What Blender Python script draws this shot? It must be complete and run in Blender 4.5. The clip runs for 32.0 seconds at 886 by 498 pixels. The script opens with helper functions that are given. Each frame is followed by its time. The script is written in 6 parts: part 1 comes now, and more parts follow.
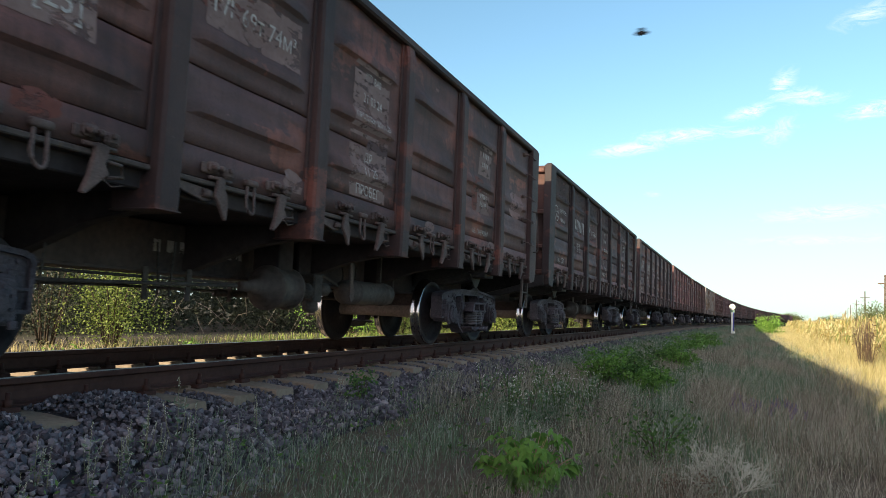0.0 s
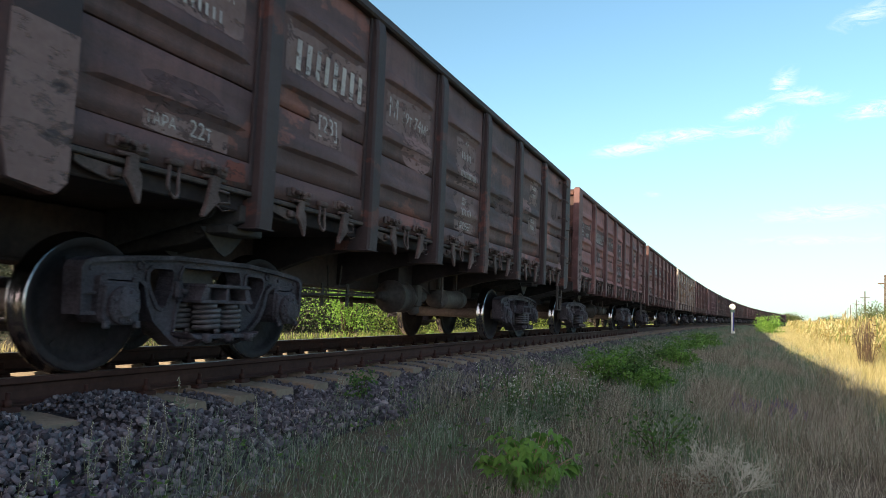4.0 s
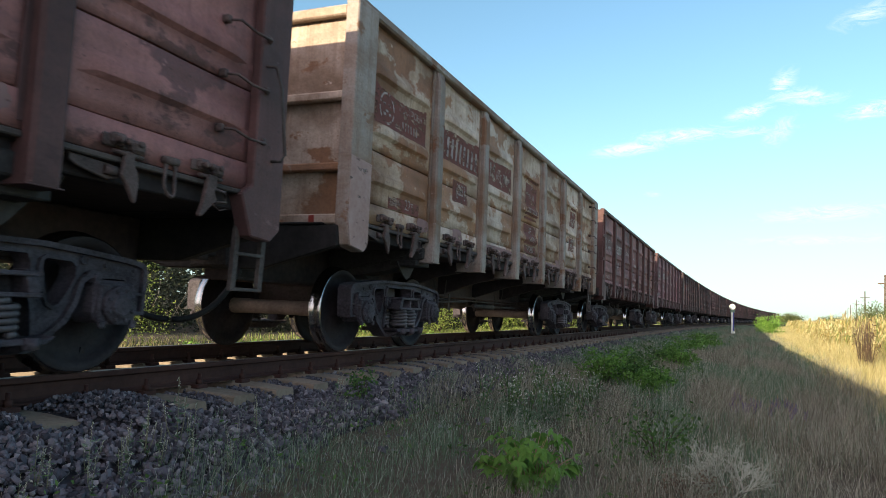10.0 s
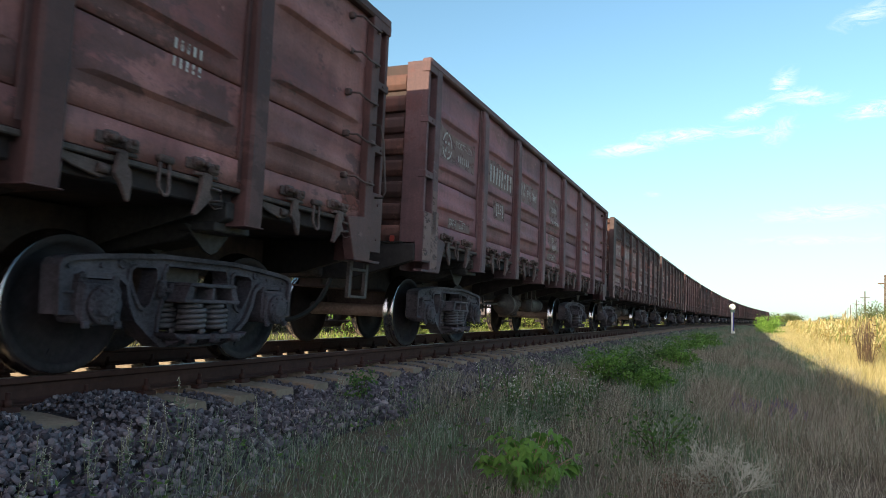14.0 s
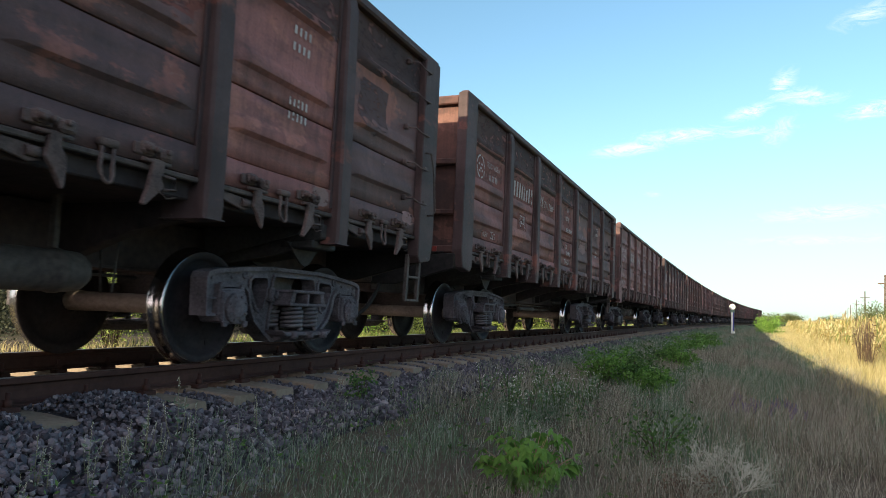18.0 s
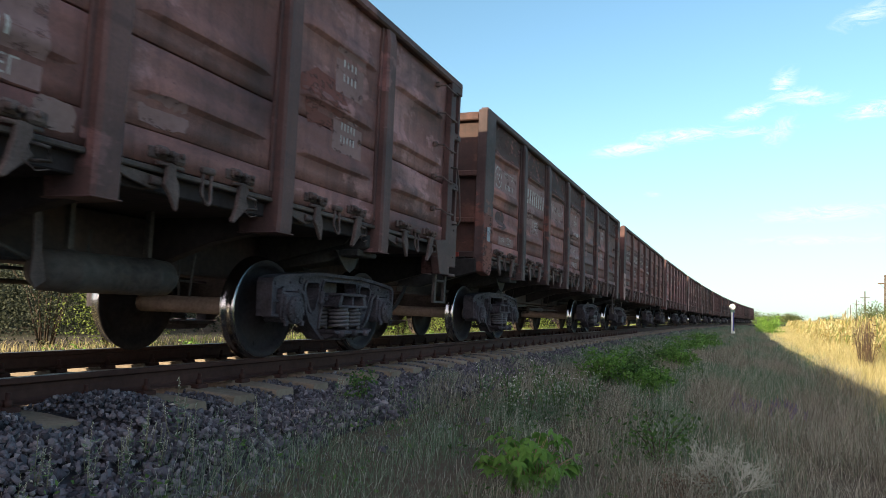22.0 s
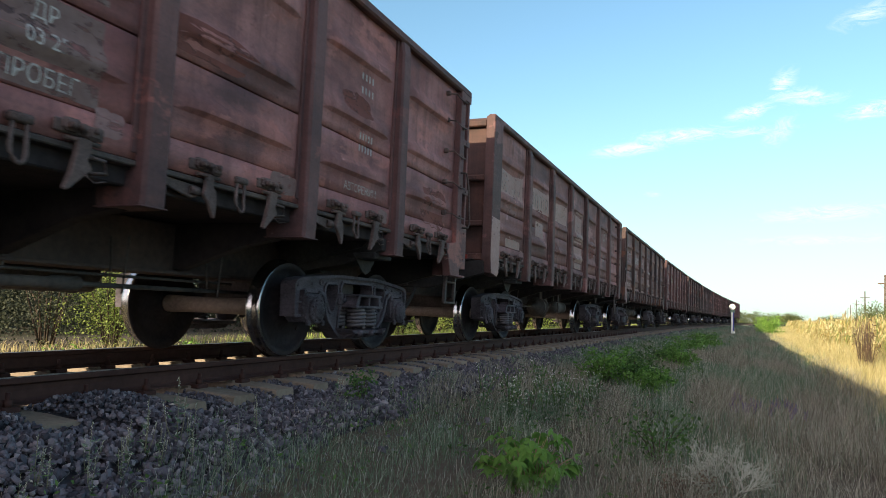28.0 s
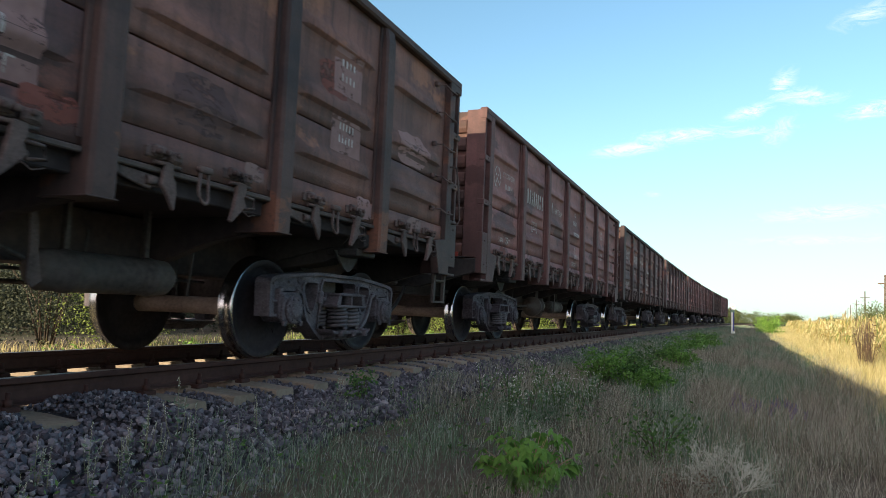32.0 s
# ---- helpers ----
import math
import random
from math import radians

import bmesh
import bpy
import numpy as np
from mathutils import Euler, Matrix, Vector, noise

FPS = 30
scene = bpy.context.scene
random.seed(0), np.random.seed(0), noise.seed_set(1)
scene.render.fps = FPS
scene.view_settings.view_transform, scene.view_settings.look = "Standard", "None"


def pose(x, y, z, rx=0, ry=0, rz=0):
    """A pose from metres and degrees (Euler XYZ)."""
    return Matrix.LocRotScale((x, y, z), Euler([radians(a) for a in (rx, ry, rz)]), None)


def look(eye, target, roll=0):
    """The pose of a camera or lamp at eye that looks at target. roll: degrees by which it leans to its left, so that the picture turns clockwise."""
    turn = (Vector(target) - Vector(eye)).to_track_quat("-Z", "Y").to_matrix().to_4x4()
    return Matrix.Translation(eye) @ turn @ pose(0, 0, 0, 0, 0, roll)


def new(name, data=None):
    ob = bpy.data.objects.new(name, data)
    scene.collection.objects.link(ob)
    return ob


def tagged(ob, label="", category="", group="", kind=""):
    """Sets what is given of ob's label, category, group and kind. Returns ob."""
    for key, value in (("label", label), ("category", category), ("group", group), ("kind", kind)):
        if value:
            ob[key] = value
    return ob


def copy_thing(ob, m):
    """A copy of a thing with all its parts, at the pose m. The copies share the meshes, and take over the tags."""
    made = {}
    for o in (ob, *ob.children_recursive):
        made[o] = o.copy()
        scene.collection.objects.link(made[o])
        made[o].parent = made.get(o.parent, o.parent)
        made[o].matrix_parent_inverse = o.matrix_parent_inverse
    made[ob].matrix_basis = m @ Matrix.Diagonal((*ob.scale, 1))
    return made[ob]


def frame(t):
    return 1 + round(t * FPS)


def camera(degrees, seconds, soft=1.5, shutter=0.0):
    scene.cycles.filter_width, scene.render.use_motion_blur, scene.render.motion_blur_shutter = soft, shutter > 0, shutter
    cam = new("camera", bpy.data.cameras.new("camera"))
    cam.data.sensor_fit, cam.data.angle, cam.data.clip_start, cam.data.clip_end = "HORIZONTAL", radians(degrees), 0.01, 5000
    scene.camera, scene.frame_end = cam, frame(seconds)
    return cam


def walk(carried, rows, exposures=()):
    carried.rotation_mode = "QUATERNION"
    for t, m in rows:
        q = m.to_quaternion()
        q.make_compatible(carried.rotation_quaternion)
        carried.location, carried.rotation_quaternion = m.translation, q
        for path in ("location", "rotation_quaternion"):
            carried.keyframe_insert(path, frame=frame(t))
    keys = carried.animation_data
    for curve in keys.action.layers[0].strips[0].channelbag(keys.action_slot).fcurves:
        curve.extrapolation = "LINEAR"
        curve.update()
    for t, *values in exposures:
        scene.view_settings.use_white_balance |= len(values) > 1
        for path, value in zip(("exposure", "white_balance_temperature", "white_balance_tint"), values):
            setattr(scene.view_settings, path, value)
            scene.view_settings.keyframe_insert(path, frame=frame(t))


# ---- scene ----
from mathutils.geometry import tessellate_polygon

# ---- camera ----
SECONDS = 32.0
cam = camera(65.2, SECONDS, soft=0.6, shutter=0.1)
CAM_EYE = (4.857, 0.0, 0.545)
CAM_YAW, CAM_PITCH, CAM_ROLL = 22.29, 4.835, 2.56
_cy, _cp = radians(CAM_YAW), radians(CAM_PITCH)
CAM_AIM = (CAM_EYE[0] - math.sin(_cy) * math.cos(_cp), CAM_EYE[1] + math.cos(_cy) * math.cos(_cp), CAM_EYE[2] + math.sin(_cp))
walk(cam, [(0.0, look(CAM_EYE, CAM_AIM, CAM_ROLL)), (SECONDS, look(CAM_EYE, CAM_AIM, CAM_ROLL))],
     exposures=[(0.0, 1.0), (SECONDS, 1.0)])

# ---- node helpers ----


def n_coord(nt, scale=(1, 1, 1), jitter=0.0):
    """Object-space coordinates, shifted at random from object to object."""
    tc = nt.nodes.new("ShaderNodeTexCoord")
    mp = nt.nodes.new("ShaderNodeMapping")
    mp.inputs["Scale"].default_value = scale
    nt.links.new(tc.outputs["Object"], mp.inputs["Vector"])
    if jitter:
        oi = nt.nodes.new("ShaderNodeObjectInfo")
        mu = nt.nodes.new("ShaderNodeMath")
        mu.operation = "MULTIPLY"
        mu.inputs[1].default_value = jitter
        nt.links.new(oi.outputs["Random"], mu.inputs[0])
        cb = nt.nodes.new("ShaderNodeCombineXYZ")
        for i in range(3):
            nt.links.new(mu.outputs[0], cb.inputs[i])
        nt.links.new(cb.outputs[0], mp.inputs["Location"])
    return mp.outputs[0]


def n_noise(nt, vec, scale, detail=6.0, rough=0.6, distortion=0.0):
    n = nt.nodes.new("ShaderNodeTexNoise")
    n.inputs["Scale"].default_value = scale
    n.inputs["Detail"].default_value = detail
    n.inputs["Roughness"].default_value = rough
    n.inputs["Distortion"].default_value = distortion
    nt.links.new(vec, n.inputs["Vector"])
    return n.outputs["Fac"]


def n_ramp(nt, fac, stops):
    r = nt.nodes.new("ShaderNodeValToRGB")
    e = r.color_ramp.elements
    while len(e) < len(stops):
        e.new(0.5)
    for el, (p, c) in zip(e, stops):
        el.position = p
        el.color = (c, c, c, 1) if isinstance(c, (int, float)) else (*c, 1)
    nt.links.new(fac, r.inputs[0])
    return r.outputs[0]


def n_mix(nt, fac, a, b, blend="MIX"):
    m = nt.nodes.new("ShaderNodeMix")
    m.data_type, m.blend_type = "RGBA", blend
    for sock, v in ((m.inputs[0], fac), (m.inputs[6], a), (m.inputs[7], b)):
        if hasattr(v, "is_linked"):
            nt.links.new(v, sock)
        elif isinstance(v, (int, float)):
            sock.default_value = v
        else:
            sock.default_value = (*v, 1)
    return m.outputs[2]


# ---- world and sun ----
SUN_WAY = Vector((1.0, 2.3, -0.72)).normalized()
world = bpy.data.worlds.new("sky")
scene.world = world
world.use_nodes = True


# thin clouds: azimuth from +y towards +x, height (degrees), their half sizes and lean, and how dense
CLOUDS = [(-7.3, 13.3, 2.4, 0.45, 0.12, 0.95), (-3.4, 14.2, 3.4, 0.5, 0.05, 0.75), (1.5, 14.3, 3.0, 0.35, 0.02, 0.5), (3.7, 14.2, 1.0, 0.9, 0.5, 0.5), (5.4, 16.5, 2.2, 0.55, -0.1, 0.7),
          (3.8, 17.5, 0.9, 0.8, 0.6, 0.7), (1.6, 15.7, 1.4, 0.45, 0.2, 0.9), (9.9, 15.2, 1.7, 0.5, 0.12, 1.0), (9.6, 21.6, 2.2, 0.7, 0.2, 0.5), (-5.4, 9.7, 0.6, 0.22, 0.0, 0.5),
          (7.0, 8.1, 4.2, 0.5, 0.06, 0.7), (6.0, 6.1, 5.0, 0.4, 0.02, 0.4), (40.0, 14.0, 9.0, 1.5, 0.1, 0.7), (-60.0, 20.0, 8.0, 1.2, 0.1, 0.6), (120.0, 17.0, 9.0, 1.4, 0.1, 0.7), (190.0, 22.0, 9.0, 1.2, 0.1, 0.6)]


def build_sky():
    nt = world.node_tree
    nt.nodes.clear()
    out = nt.nodes.new("ShaderNodeOutputWorld")
    bg = nt.nodes.new("ShaderNodeBackground")
    sky = nt.nodes.new("ShaderNodeTexSky")
    sky.sky_type = "NISHITA"
    sky.sun_disc = False
    sky.sun_elevation = math.asin(-SUN_WAY.z)
    sky.sun_rotation = math.atan2(-SUN_WAY.x, -SUN_WAY.y)
    sky.air_density = 1.0
    sky.dust_density = 0.25
    sky.ozone_density = 1.2
    bg.inputs["Strength"].default_value = 0.13

    def math_node(op, *ins):
        n = nt.nodes.new("ShaderNodeMath")
        n.operation = op
        for sock, v in zip(n.inputs, ins):
            if hasattr(v, "is_linked"):
                nt.links.new(v, sock)
            else:
                sock.default_value = v
        return n.outputs[0]
    tc = nt.nodes.new("ShaderNodeTexCoord")
    sep = nt.nodes.new("ShaderNodeSeparateXYZ")
    nt.links.new(tc.outputs["Generated"], sep.inputs[0])
    az = math_node("MULTIPLY", math_node("ARCTAN2", sep.outputs[0], sep.outputs[1]), 180 / math.pi)
    el = math_node("MULTIPLY", math_node("ARCSINE", sep.outputs[2]), 180 / math.pi)
    total = None
    for a0, e0, ra, re, lean, dense in CLOUDS:
        da, de = math_node("SUBTRACT", az, a0), math_node("SUBTRACT", el, e0)
        de = math_node("SUBTRACT", de, math_node("MULTIPLY", da, lean))
        q = math_node("ADD", math_node("POWER", math_node("ABSOLUTE", math_node("DIVIDE", da, ra)), 2.0), math_node("POWER", math_node("ABSOLUTE", math_node("DIVIDE", de, re)), 2.0))
        g = math_node("MULTIPLY", math_node("EXPONENT", math_node("MULTIPLY", q, -1.0)), dense)
        total = g if total is None else math_node("MAXIMUM", total, g)
    mp = nt.nodes.new("ShaderNodeMapping")
    mp.inputs["Scale"].default_value = (1.0, 1.0, 3.2)
    nt.links.new(tc.outputs["Generated"], mp.inputs["Vector"])
    wisps = n_noise(nt, mp.outputs[0], 26.0, 12, 0.74, 1.4)
    cover = n_ramp(nt, math_node("MULTIPLY", total, math_node("ADD", math_node("MULTIPLY", wisps, 4.6), -1.75)), [(0.05, 0.0), (0.80, 0.95)])
    # haze that whitens the sky towards the horizon
    haze = n_ramp(nt, math_node("ABSOLUTE", sep.outputs[2]), [(0.0, 0.75), (0.12, 0.42), (0.3, 0.12), (0.6, 0.0)])
    tint = n_mix(nt, 1.0, sky.outputs[0], (0.75, 0.97, 0.98), "MULTIPLY")
    col = n_mix(nt, haze, tint, (2.3, 3.1, 3.5))
    # the bright evening haze round the sun
    dot = nt.nodes.new("ShaderNodeVectorMath")
    dot.operation = "DOT_PRODUCT"
    dot.inputs[1].default_value = -SUN_WAY
    nt.links.new(tc.outputs["Generated"], dot.inputs[0])
    glow = math_node("POWER", math_node("MAXIMUM", dot.outputs["Value"], 0.0), 1.7)
    col = n_mix(nt, glow, col, (9.9, 7.55, 7.6))
    col = n_mix(nt, cover, col, (4.6, 4.9, 4.95))
    nt.links.new(col, bg.inputs["Color"])
    nt.links.new(bg.outputs[0], out.inputs["Surface"])


build_sky()
sun_data = bpy.data.lights.new("sun", "SUN")
sun_data.energy, sun_data.angle, sun_data.color = 5.0, radians(0.55), (1.0, 0.82, 0.56)
sun = new("sun", sun_data)
sun.rotation_mode = "QUATERNION"
sun.rotation_quaternion = SUN_WAY.to_track_quat("-Z", "Y")

# ---- the line of the track ----
K_NEAR, K_FAR, K_FROM, K_OVER = 0.000685, 0.000505, 38.8, 50.8
S_MIN, S_MAX, S_STEP = -420.0, 1500.0, 1.0


def build_line():
    """Places and headings along the track's centre, metre by metre; s is zero beside the camera."""
    s = np.arange(S_MIN, S_MAX + 0.5, S_STEP)
    k = K_NEAR + (K_FAR - K_NEAR) * np.clip((s - K_FROM) / K_OVER, 0, 1)
    th = np.concatenate([[0], np.cumsum((k[1:] + k[:-1]) / 2 * S_STEP)])
    x = np.concatenate([[0], np.cumsum((np.sin(th[1:]) + np.sin(th[:-1])) / 2 * S_STEP)])
    y = np.concatenate([[0], np.cumsum((np.cos(th[1:]) + np.cos(th[:-1])) / 2 * S_STEP)])
    i0 = int(round(-S_MIN / S_STEP))
    t0 = th[i0]
    th = th - t0
    x, y = x - x[i0], y - y[i0]
    c, d = math.cos(t0), math.sin(t0)
    return s, x * c - y * d, x * d + y * c, th


LINE = build_line()


def on_line(s, u=0.0):
    """World x, y and heading of the point u metres to the camera's side of the track's centre."""
    x, y, th = (np.interp(s, LINE[0], LINE[i]) for i in (1, 2, 3))
    return x + u * np.cos(th), y - u * np.sin(th), th


def line_pose(s, u=0.0, z=0.0):
    x, y, th = on_line(s, u)
    return Matrix.Translation((float(x), float(y), z)) @ Matrix.Rotation(-float(th), 4, "Z")


def train_at(t):
    """How far along the track the first axle of the wagon numbered 0 stands at t seconds."""
    a = (t - 16.0) / 16.0
    return -60.335 + 16.0 * (-6.6372 * a - 0.22335 * a * a - 0.01209 * a ** 3)


WAGON_PITCH = 13.92
BOGIE_HALF = 4.325
AXLE_HALF = 0.925
WHEEL_R = 0.465
CENTRE_FROM_AXLE = 5.25

# ---- material helpers ----


def material(name, rough=0.8, metal=0.0):
    m = bpy.data.materials.new(name)
    m.use_nodes = True
    nt = m.node_tree
    b = nt.nodes["Principled BSDF"]
    b.inputs["Roughness"].default_value = rough
    b.inputs["Metallic"].default_value = metal
    b.inputs["Specular IOR Level"].default_value = 0.5 if metal > 0.5 else 0.16
    return m, nt, b


def n_bump(nt, b, height, strength=0.4, distance=0.01):
    n = nt.nodes.new("ShaderNodeBump")
    n.inputs["Strength"].default_value = strength
    n.inputs["Distance"].default_value = distance
    nt.links.new(height, n.inputs["Height"])
    nt.links.new(n.outputs[0], b.inputs["Normal"])


def plain(name, base, second, scale=8.0, rough=0.8, metal=0.0, bump=0.3, jitter=40.0, stretch=(1, 1, 1), dist=0.01, flaked=0.0):
    """Two tones in large and small noise, with fine relief."""
    m, nt, b = material(name, rough, metal)
    v = n_coord(nt, stretch, jitter)
    big = n_noise(nt, v, scale * 0.25, 4, 0.6)
    small = n_noise(nt, v, scale * 4, 6, 0.65)
    f = n_ramp(nt, n_mix(nt, 0.4, big, small), [(0.35, 0.0), (0.65, 1.0)])
    nt.links.new(n_mix(nt, f, base, second), b.inputs["Base Color"])
    if flaked:
        # paint that has come off in flakes and thinned to a film
        flake = n_noise(nt, n_coord(nt, (1, 0.7, 1.5), jitter), 7.0, 8, 0.72, 0.2)
        nt.links.new(n_ramp(nt, flake, [(flaked - 0.06, 0.0), (flaked + 0.05, 0.92)]), b.inputs["Alpha"])
    if bump:
        n_bump(nt, b, small, bump, dist)
    return m


def wagon_paint(name, paint, second, grime, spots, wear=0.5, dark=0.5, spotted=0.60, rough=0.75):
    """Old wagon paint: faded in clouds, daubed with another tone, sooty, streaked, chipped and stained."""
    m, nt, b = material(name, rough)
    b.inputs["Specular IOR Level"].default_value = 0.38
    v = n_coord(nt, (1, 1, 1), 60.0)
    vs = n_coord(nt, (3.4, 3.4, 0.22), 60.0)
    vh = n_coord(nt, (1.0, 0.75, 1.35), 60.0)
    vl = n_coord(nt, (1.0, 0.35, 3.2), 60.0)
    cloud = n_ramp(nt, n_noise(nt, vh, 0.85, 7, 0.58, 0.2), [(0.46 - 0.10 * wear, 0.0), (0.60, 1.0)])
    col = n_mix(nt, cloud, paint, second)
    blot = n_ramp(nt, n_noise(nt, vh, 1.25, 10, 0.64, 0.1), [(spotted - 0.035, 0.0), (spotted - 0.005, 0.85)])
    col = n_mix(nt, blot, col, spots)
    soot = n_ramp(nt, n_noise(nt, vh, 1.0, 8, 0.6, 0.35), [(0.46, 0.0), (0.66, dark)])
    col = n_mix(nt, soot, col, grime)
    streak = n_ramp(nt, n_noise(nt, vs, 2.2, 7, 0.68), [(0.47, 0.0), (0.72, 0.75 * dark)])
    col = n_mix(nt, streak, col, grime)
    smear = n_ramp(nt, n_noise(nt, vl, 1.9, 6, 0.62, 0.2), [(0.54, 0.0), (0.70, 0.55 * dark)])
    col = n_mix(nt, smear, col, grime)
    chips = n_ramp(nt, n_noise(nt, vh, 8.0, 10, 0.72, 0.1), [(0.635, 0.0), (0.655, 0.75)])
    col = n_mix(nt, chips, col, [0.35 * p + 0.65 * q for p, q in zip(spots, grime)])
    worn = n_ramp(nt, n_noise(nt, vh, 5.0, 10, 0.74, 0.1), [(0.645, 0.0), (0.665, 0.55)])
    col = n_mix(nt, worn, col, [min(1.0, 1.35 * p + 0.035) for p in paint])
    pits = n_ramp(nt, n_noise(nt, v, 30.0, 4, 0.6), [(0.66, 0.0), (0.70, 0.6)])
    col = n_mix(nt, pits, col, grime)
    fine = n_noise(nt, v, 42.0, 9, 0.72)
    col = n_mix(nt, 0.5, col, n_ramp(nt, fine, [(0.32, 0.5), (0.52, 1.0), (0.7, 1.35)]), "MULTIPLY")
    info = nt.nodes.new("ShaderNodeObjectInfo")
    col = n_mix(nt, 1.0, col, n_ramp(nt, info.outputs["Random"], [(0.0, (0.88, 0.87, 0.865)), (0.5, (1.0, 1.0, 1.0)), (1.0, (1.14, 1.12, 1.10))]), "MULTIPLY")
    nt.links.new(col, b.inputs["Base Color"])
    nt.links.new(n_ramp(nt, fine, [(0.2, rough - 0.15), (0.8, min(1.0, rough + 0.12))]), b.inputs["Roughness"])
    dents = n_mix(nt, 0.75, fine, n_noise(nt, v, 2.0, 3, 0.5))
    n_bump(nt, b, dents, 0.6, 0.03)
    return m


# ---- mesh helpers ----


def finish(bm, smooth=False):
    me = bpy.data.meshes.new("part")
    bmesh.ops.recalc_face_normals(bm, faces=bm.faces)
    bm.to_mesh(me)
    bm.free()
    if smooth:
        me.shade_smooth()
    return me


def part(name, bm, mat, parent, label="", m=None, smooth=False):
    """Links a bmesh or a mesh as one object under a thing or a part."""
    me = bm if isinstance(bm, bpy.types.Mesh) else finish(bm, smooth)
    if not me.materials:
        me.materials.append(mat)
    ob = new(name, me)
    if m is not None:
        ob.matrix_basis = m
    ob.parent = parent
    if label:
        tagged(ob, label)
    if mat is not None and me.materials[0] is not mat:
        ob.material_slots[0].link = "OBJECT"
        ob.material_slots[0].material = mat
    return ob


def thing(name, label, category, group="", kind="", m=None):
    ob = new(name)
    ob.empty_display_size = 0.1
    if m is not None:
        ob.matrix_basis = m
    return tagged(ob, label, category, group, kind)


def add_box(bm, x0, x1, y0, y1, z0, z1, bevel=0.0):
    vs = [bm.verts.new((x, y, z)) for x in (x0, x1) for y in (y0, y1) for z in (z0, z1)]
    fs = [bm.faces.new([vs[i] for i in q]) for q in ((0, 1, 3, 2), (4, 6, 7, 5), (0, 4, 5, 1), (2, 3, 7, 6), (0, 2, 6, 4), (1, 5, 7, 3))]
    if bevel:
        bmesh.ops.bevel(bm, geom=list({e for f in fs for e in f.edges}), offset=bevel, segments=1, affect="EDGES")
    return bm


def box(x0, x1, y0, y1, z0, z1, bevel=0.01):
    return add_box(bmesh.new(), x0, x1, y0, y1, z0, z1, bevel)


def add_poly(bm, pts, axis, a0, a1, bevel=0.0):
    """Extrudes a flat outline between a0 and a1 along an axis; the outline is in the other two, in order."""
    def place(p, a):
        return (a, p[0], p[1]) if axis == "x" else (p[0], a, p[1]) if axis == "y" else (p[0], p[1], a)
    lo = [bm.verts.new(place(p, a0)) for p in pts]
    hi = [bm.verts.new(place(p, a1)) for p in pts]
    fs = [bm.faces.new(lo), bm.faces.new(hi[::-1])]
    n = len(pts)
    fs += [bm.faces.new((lo[i], hi[i], hi[(i + 1) % n], lo[(i + 1) % n])) for i in range(n)]
    if bevel:
        bmesh.ops.recalc_face_normals(bm, faces=fs)
        edges = list({e for f in fs for e in f.edges})
        bmesh.ops.bevel(bm, geom=edges, offset=bevel, segments=1, affect="EDGES", clamp_overlap=True)
    return bm


def add_lathe(bm, profile, axis="x", segments=28, centre=(0, 0, 0), mats=None):
    """Turns a profile of (along, radius) round an axis through centre."""
    rings = []
    for a, r in profile:
        ring = []
        for i in range(segments):
            w = 2 * math.pi * i / segments
            p, q = r * math.cos(w), r * math.sin(w)
            v = (a, p, q) if axis == "x" else (p, a, q) if axis == "y" else (p, q, a)
            ring.append(bm.verts.new((v[0] + centre[0], v[1] + centre[1], v[2] + centre[2])))
        rings.append(ring)
    for k in range(len(rings) - 1):
        for i in range(segments):
            j = (i + 1) % segments
            f = bm.faces.new((rings[k][i], rings[k][j], rings[k + 1][j], rings[k + 1][i]))
            f.smooth = True
            if mats:
                f.material_index = mats[k]
    bm.faces.new(rings[0][::-1])
    bm.faces.new(rings[-1])
    return bm


def add_tube(bm, pts, r, segments=8, taper=None):
    """A round rod along a line of points."""
    pts = [Vector(p) for p in pts]
    rings = []
    for i, p in enumerate(pts):
        d = (pts[min(i + 1, len(pts) - 1)] - pts[max(i - 1, 0)]).normalized()
        a = d.orthogonal().normalized()
        if abs(d.z) < 0.9:
            a = d.cross(Vector((0, 0, 1))).normalized()
        b = d.cross(a)
        rr = r * (taper[i] if taper else 1.0)
        rings.append([bm.verts.new(p + rr * (math.cos(2 * math.pi * k / segments) * a + math.sin(2 * math.pi * k / segments) * b)) for k in range(segments)])
    for i in range(len(rings) - 1):
        for k in range(segments):
            j = (k + 1) % segments
            f = bm.faces.new((rings[i][k], rings[i][j], rings[i + 1][j], rings[i + 1][k]))
            f.smooth = True
    bm.faces.new(rings[0][::-1])
    bm.faces.new(rings[-1])
    return bm


def rod(pts, r, segments=8):
    return add_tube(bmesh.new(), pts, r, segments)


def mesh_from(verts, faces, name="part"):
    me = bpy.data.meshes.new(name)
    me.from_pydata(verts, [], faces)
    me.update()
    me.shade_flat()
    return me

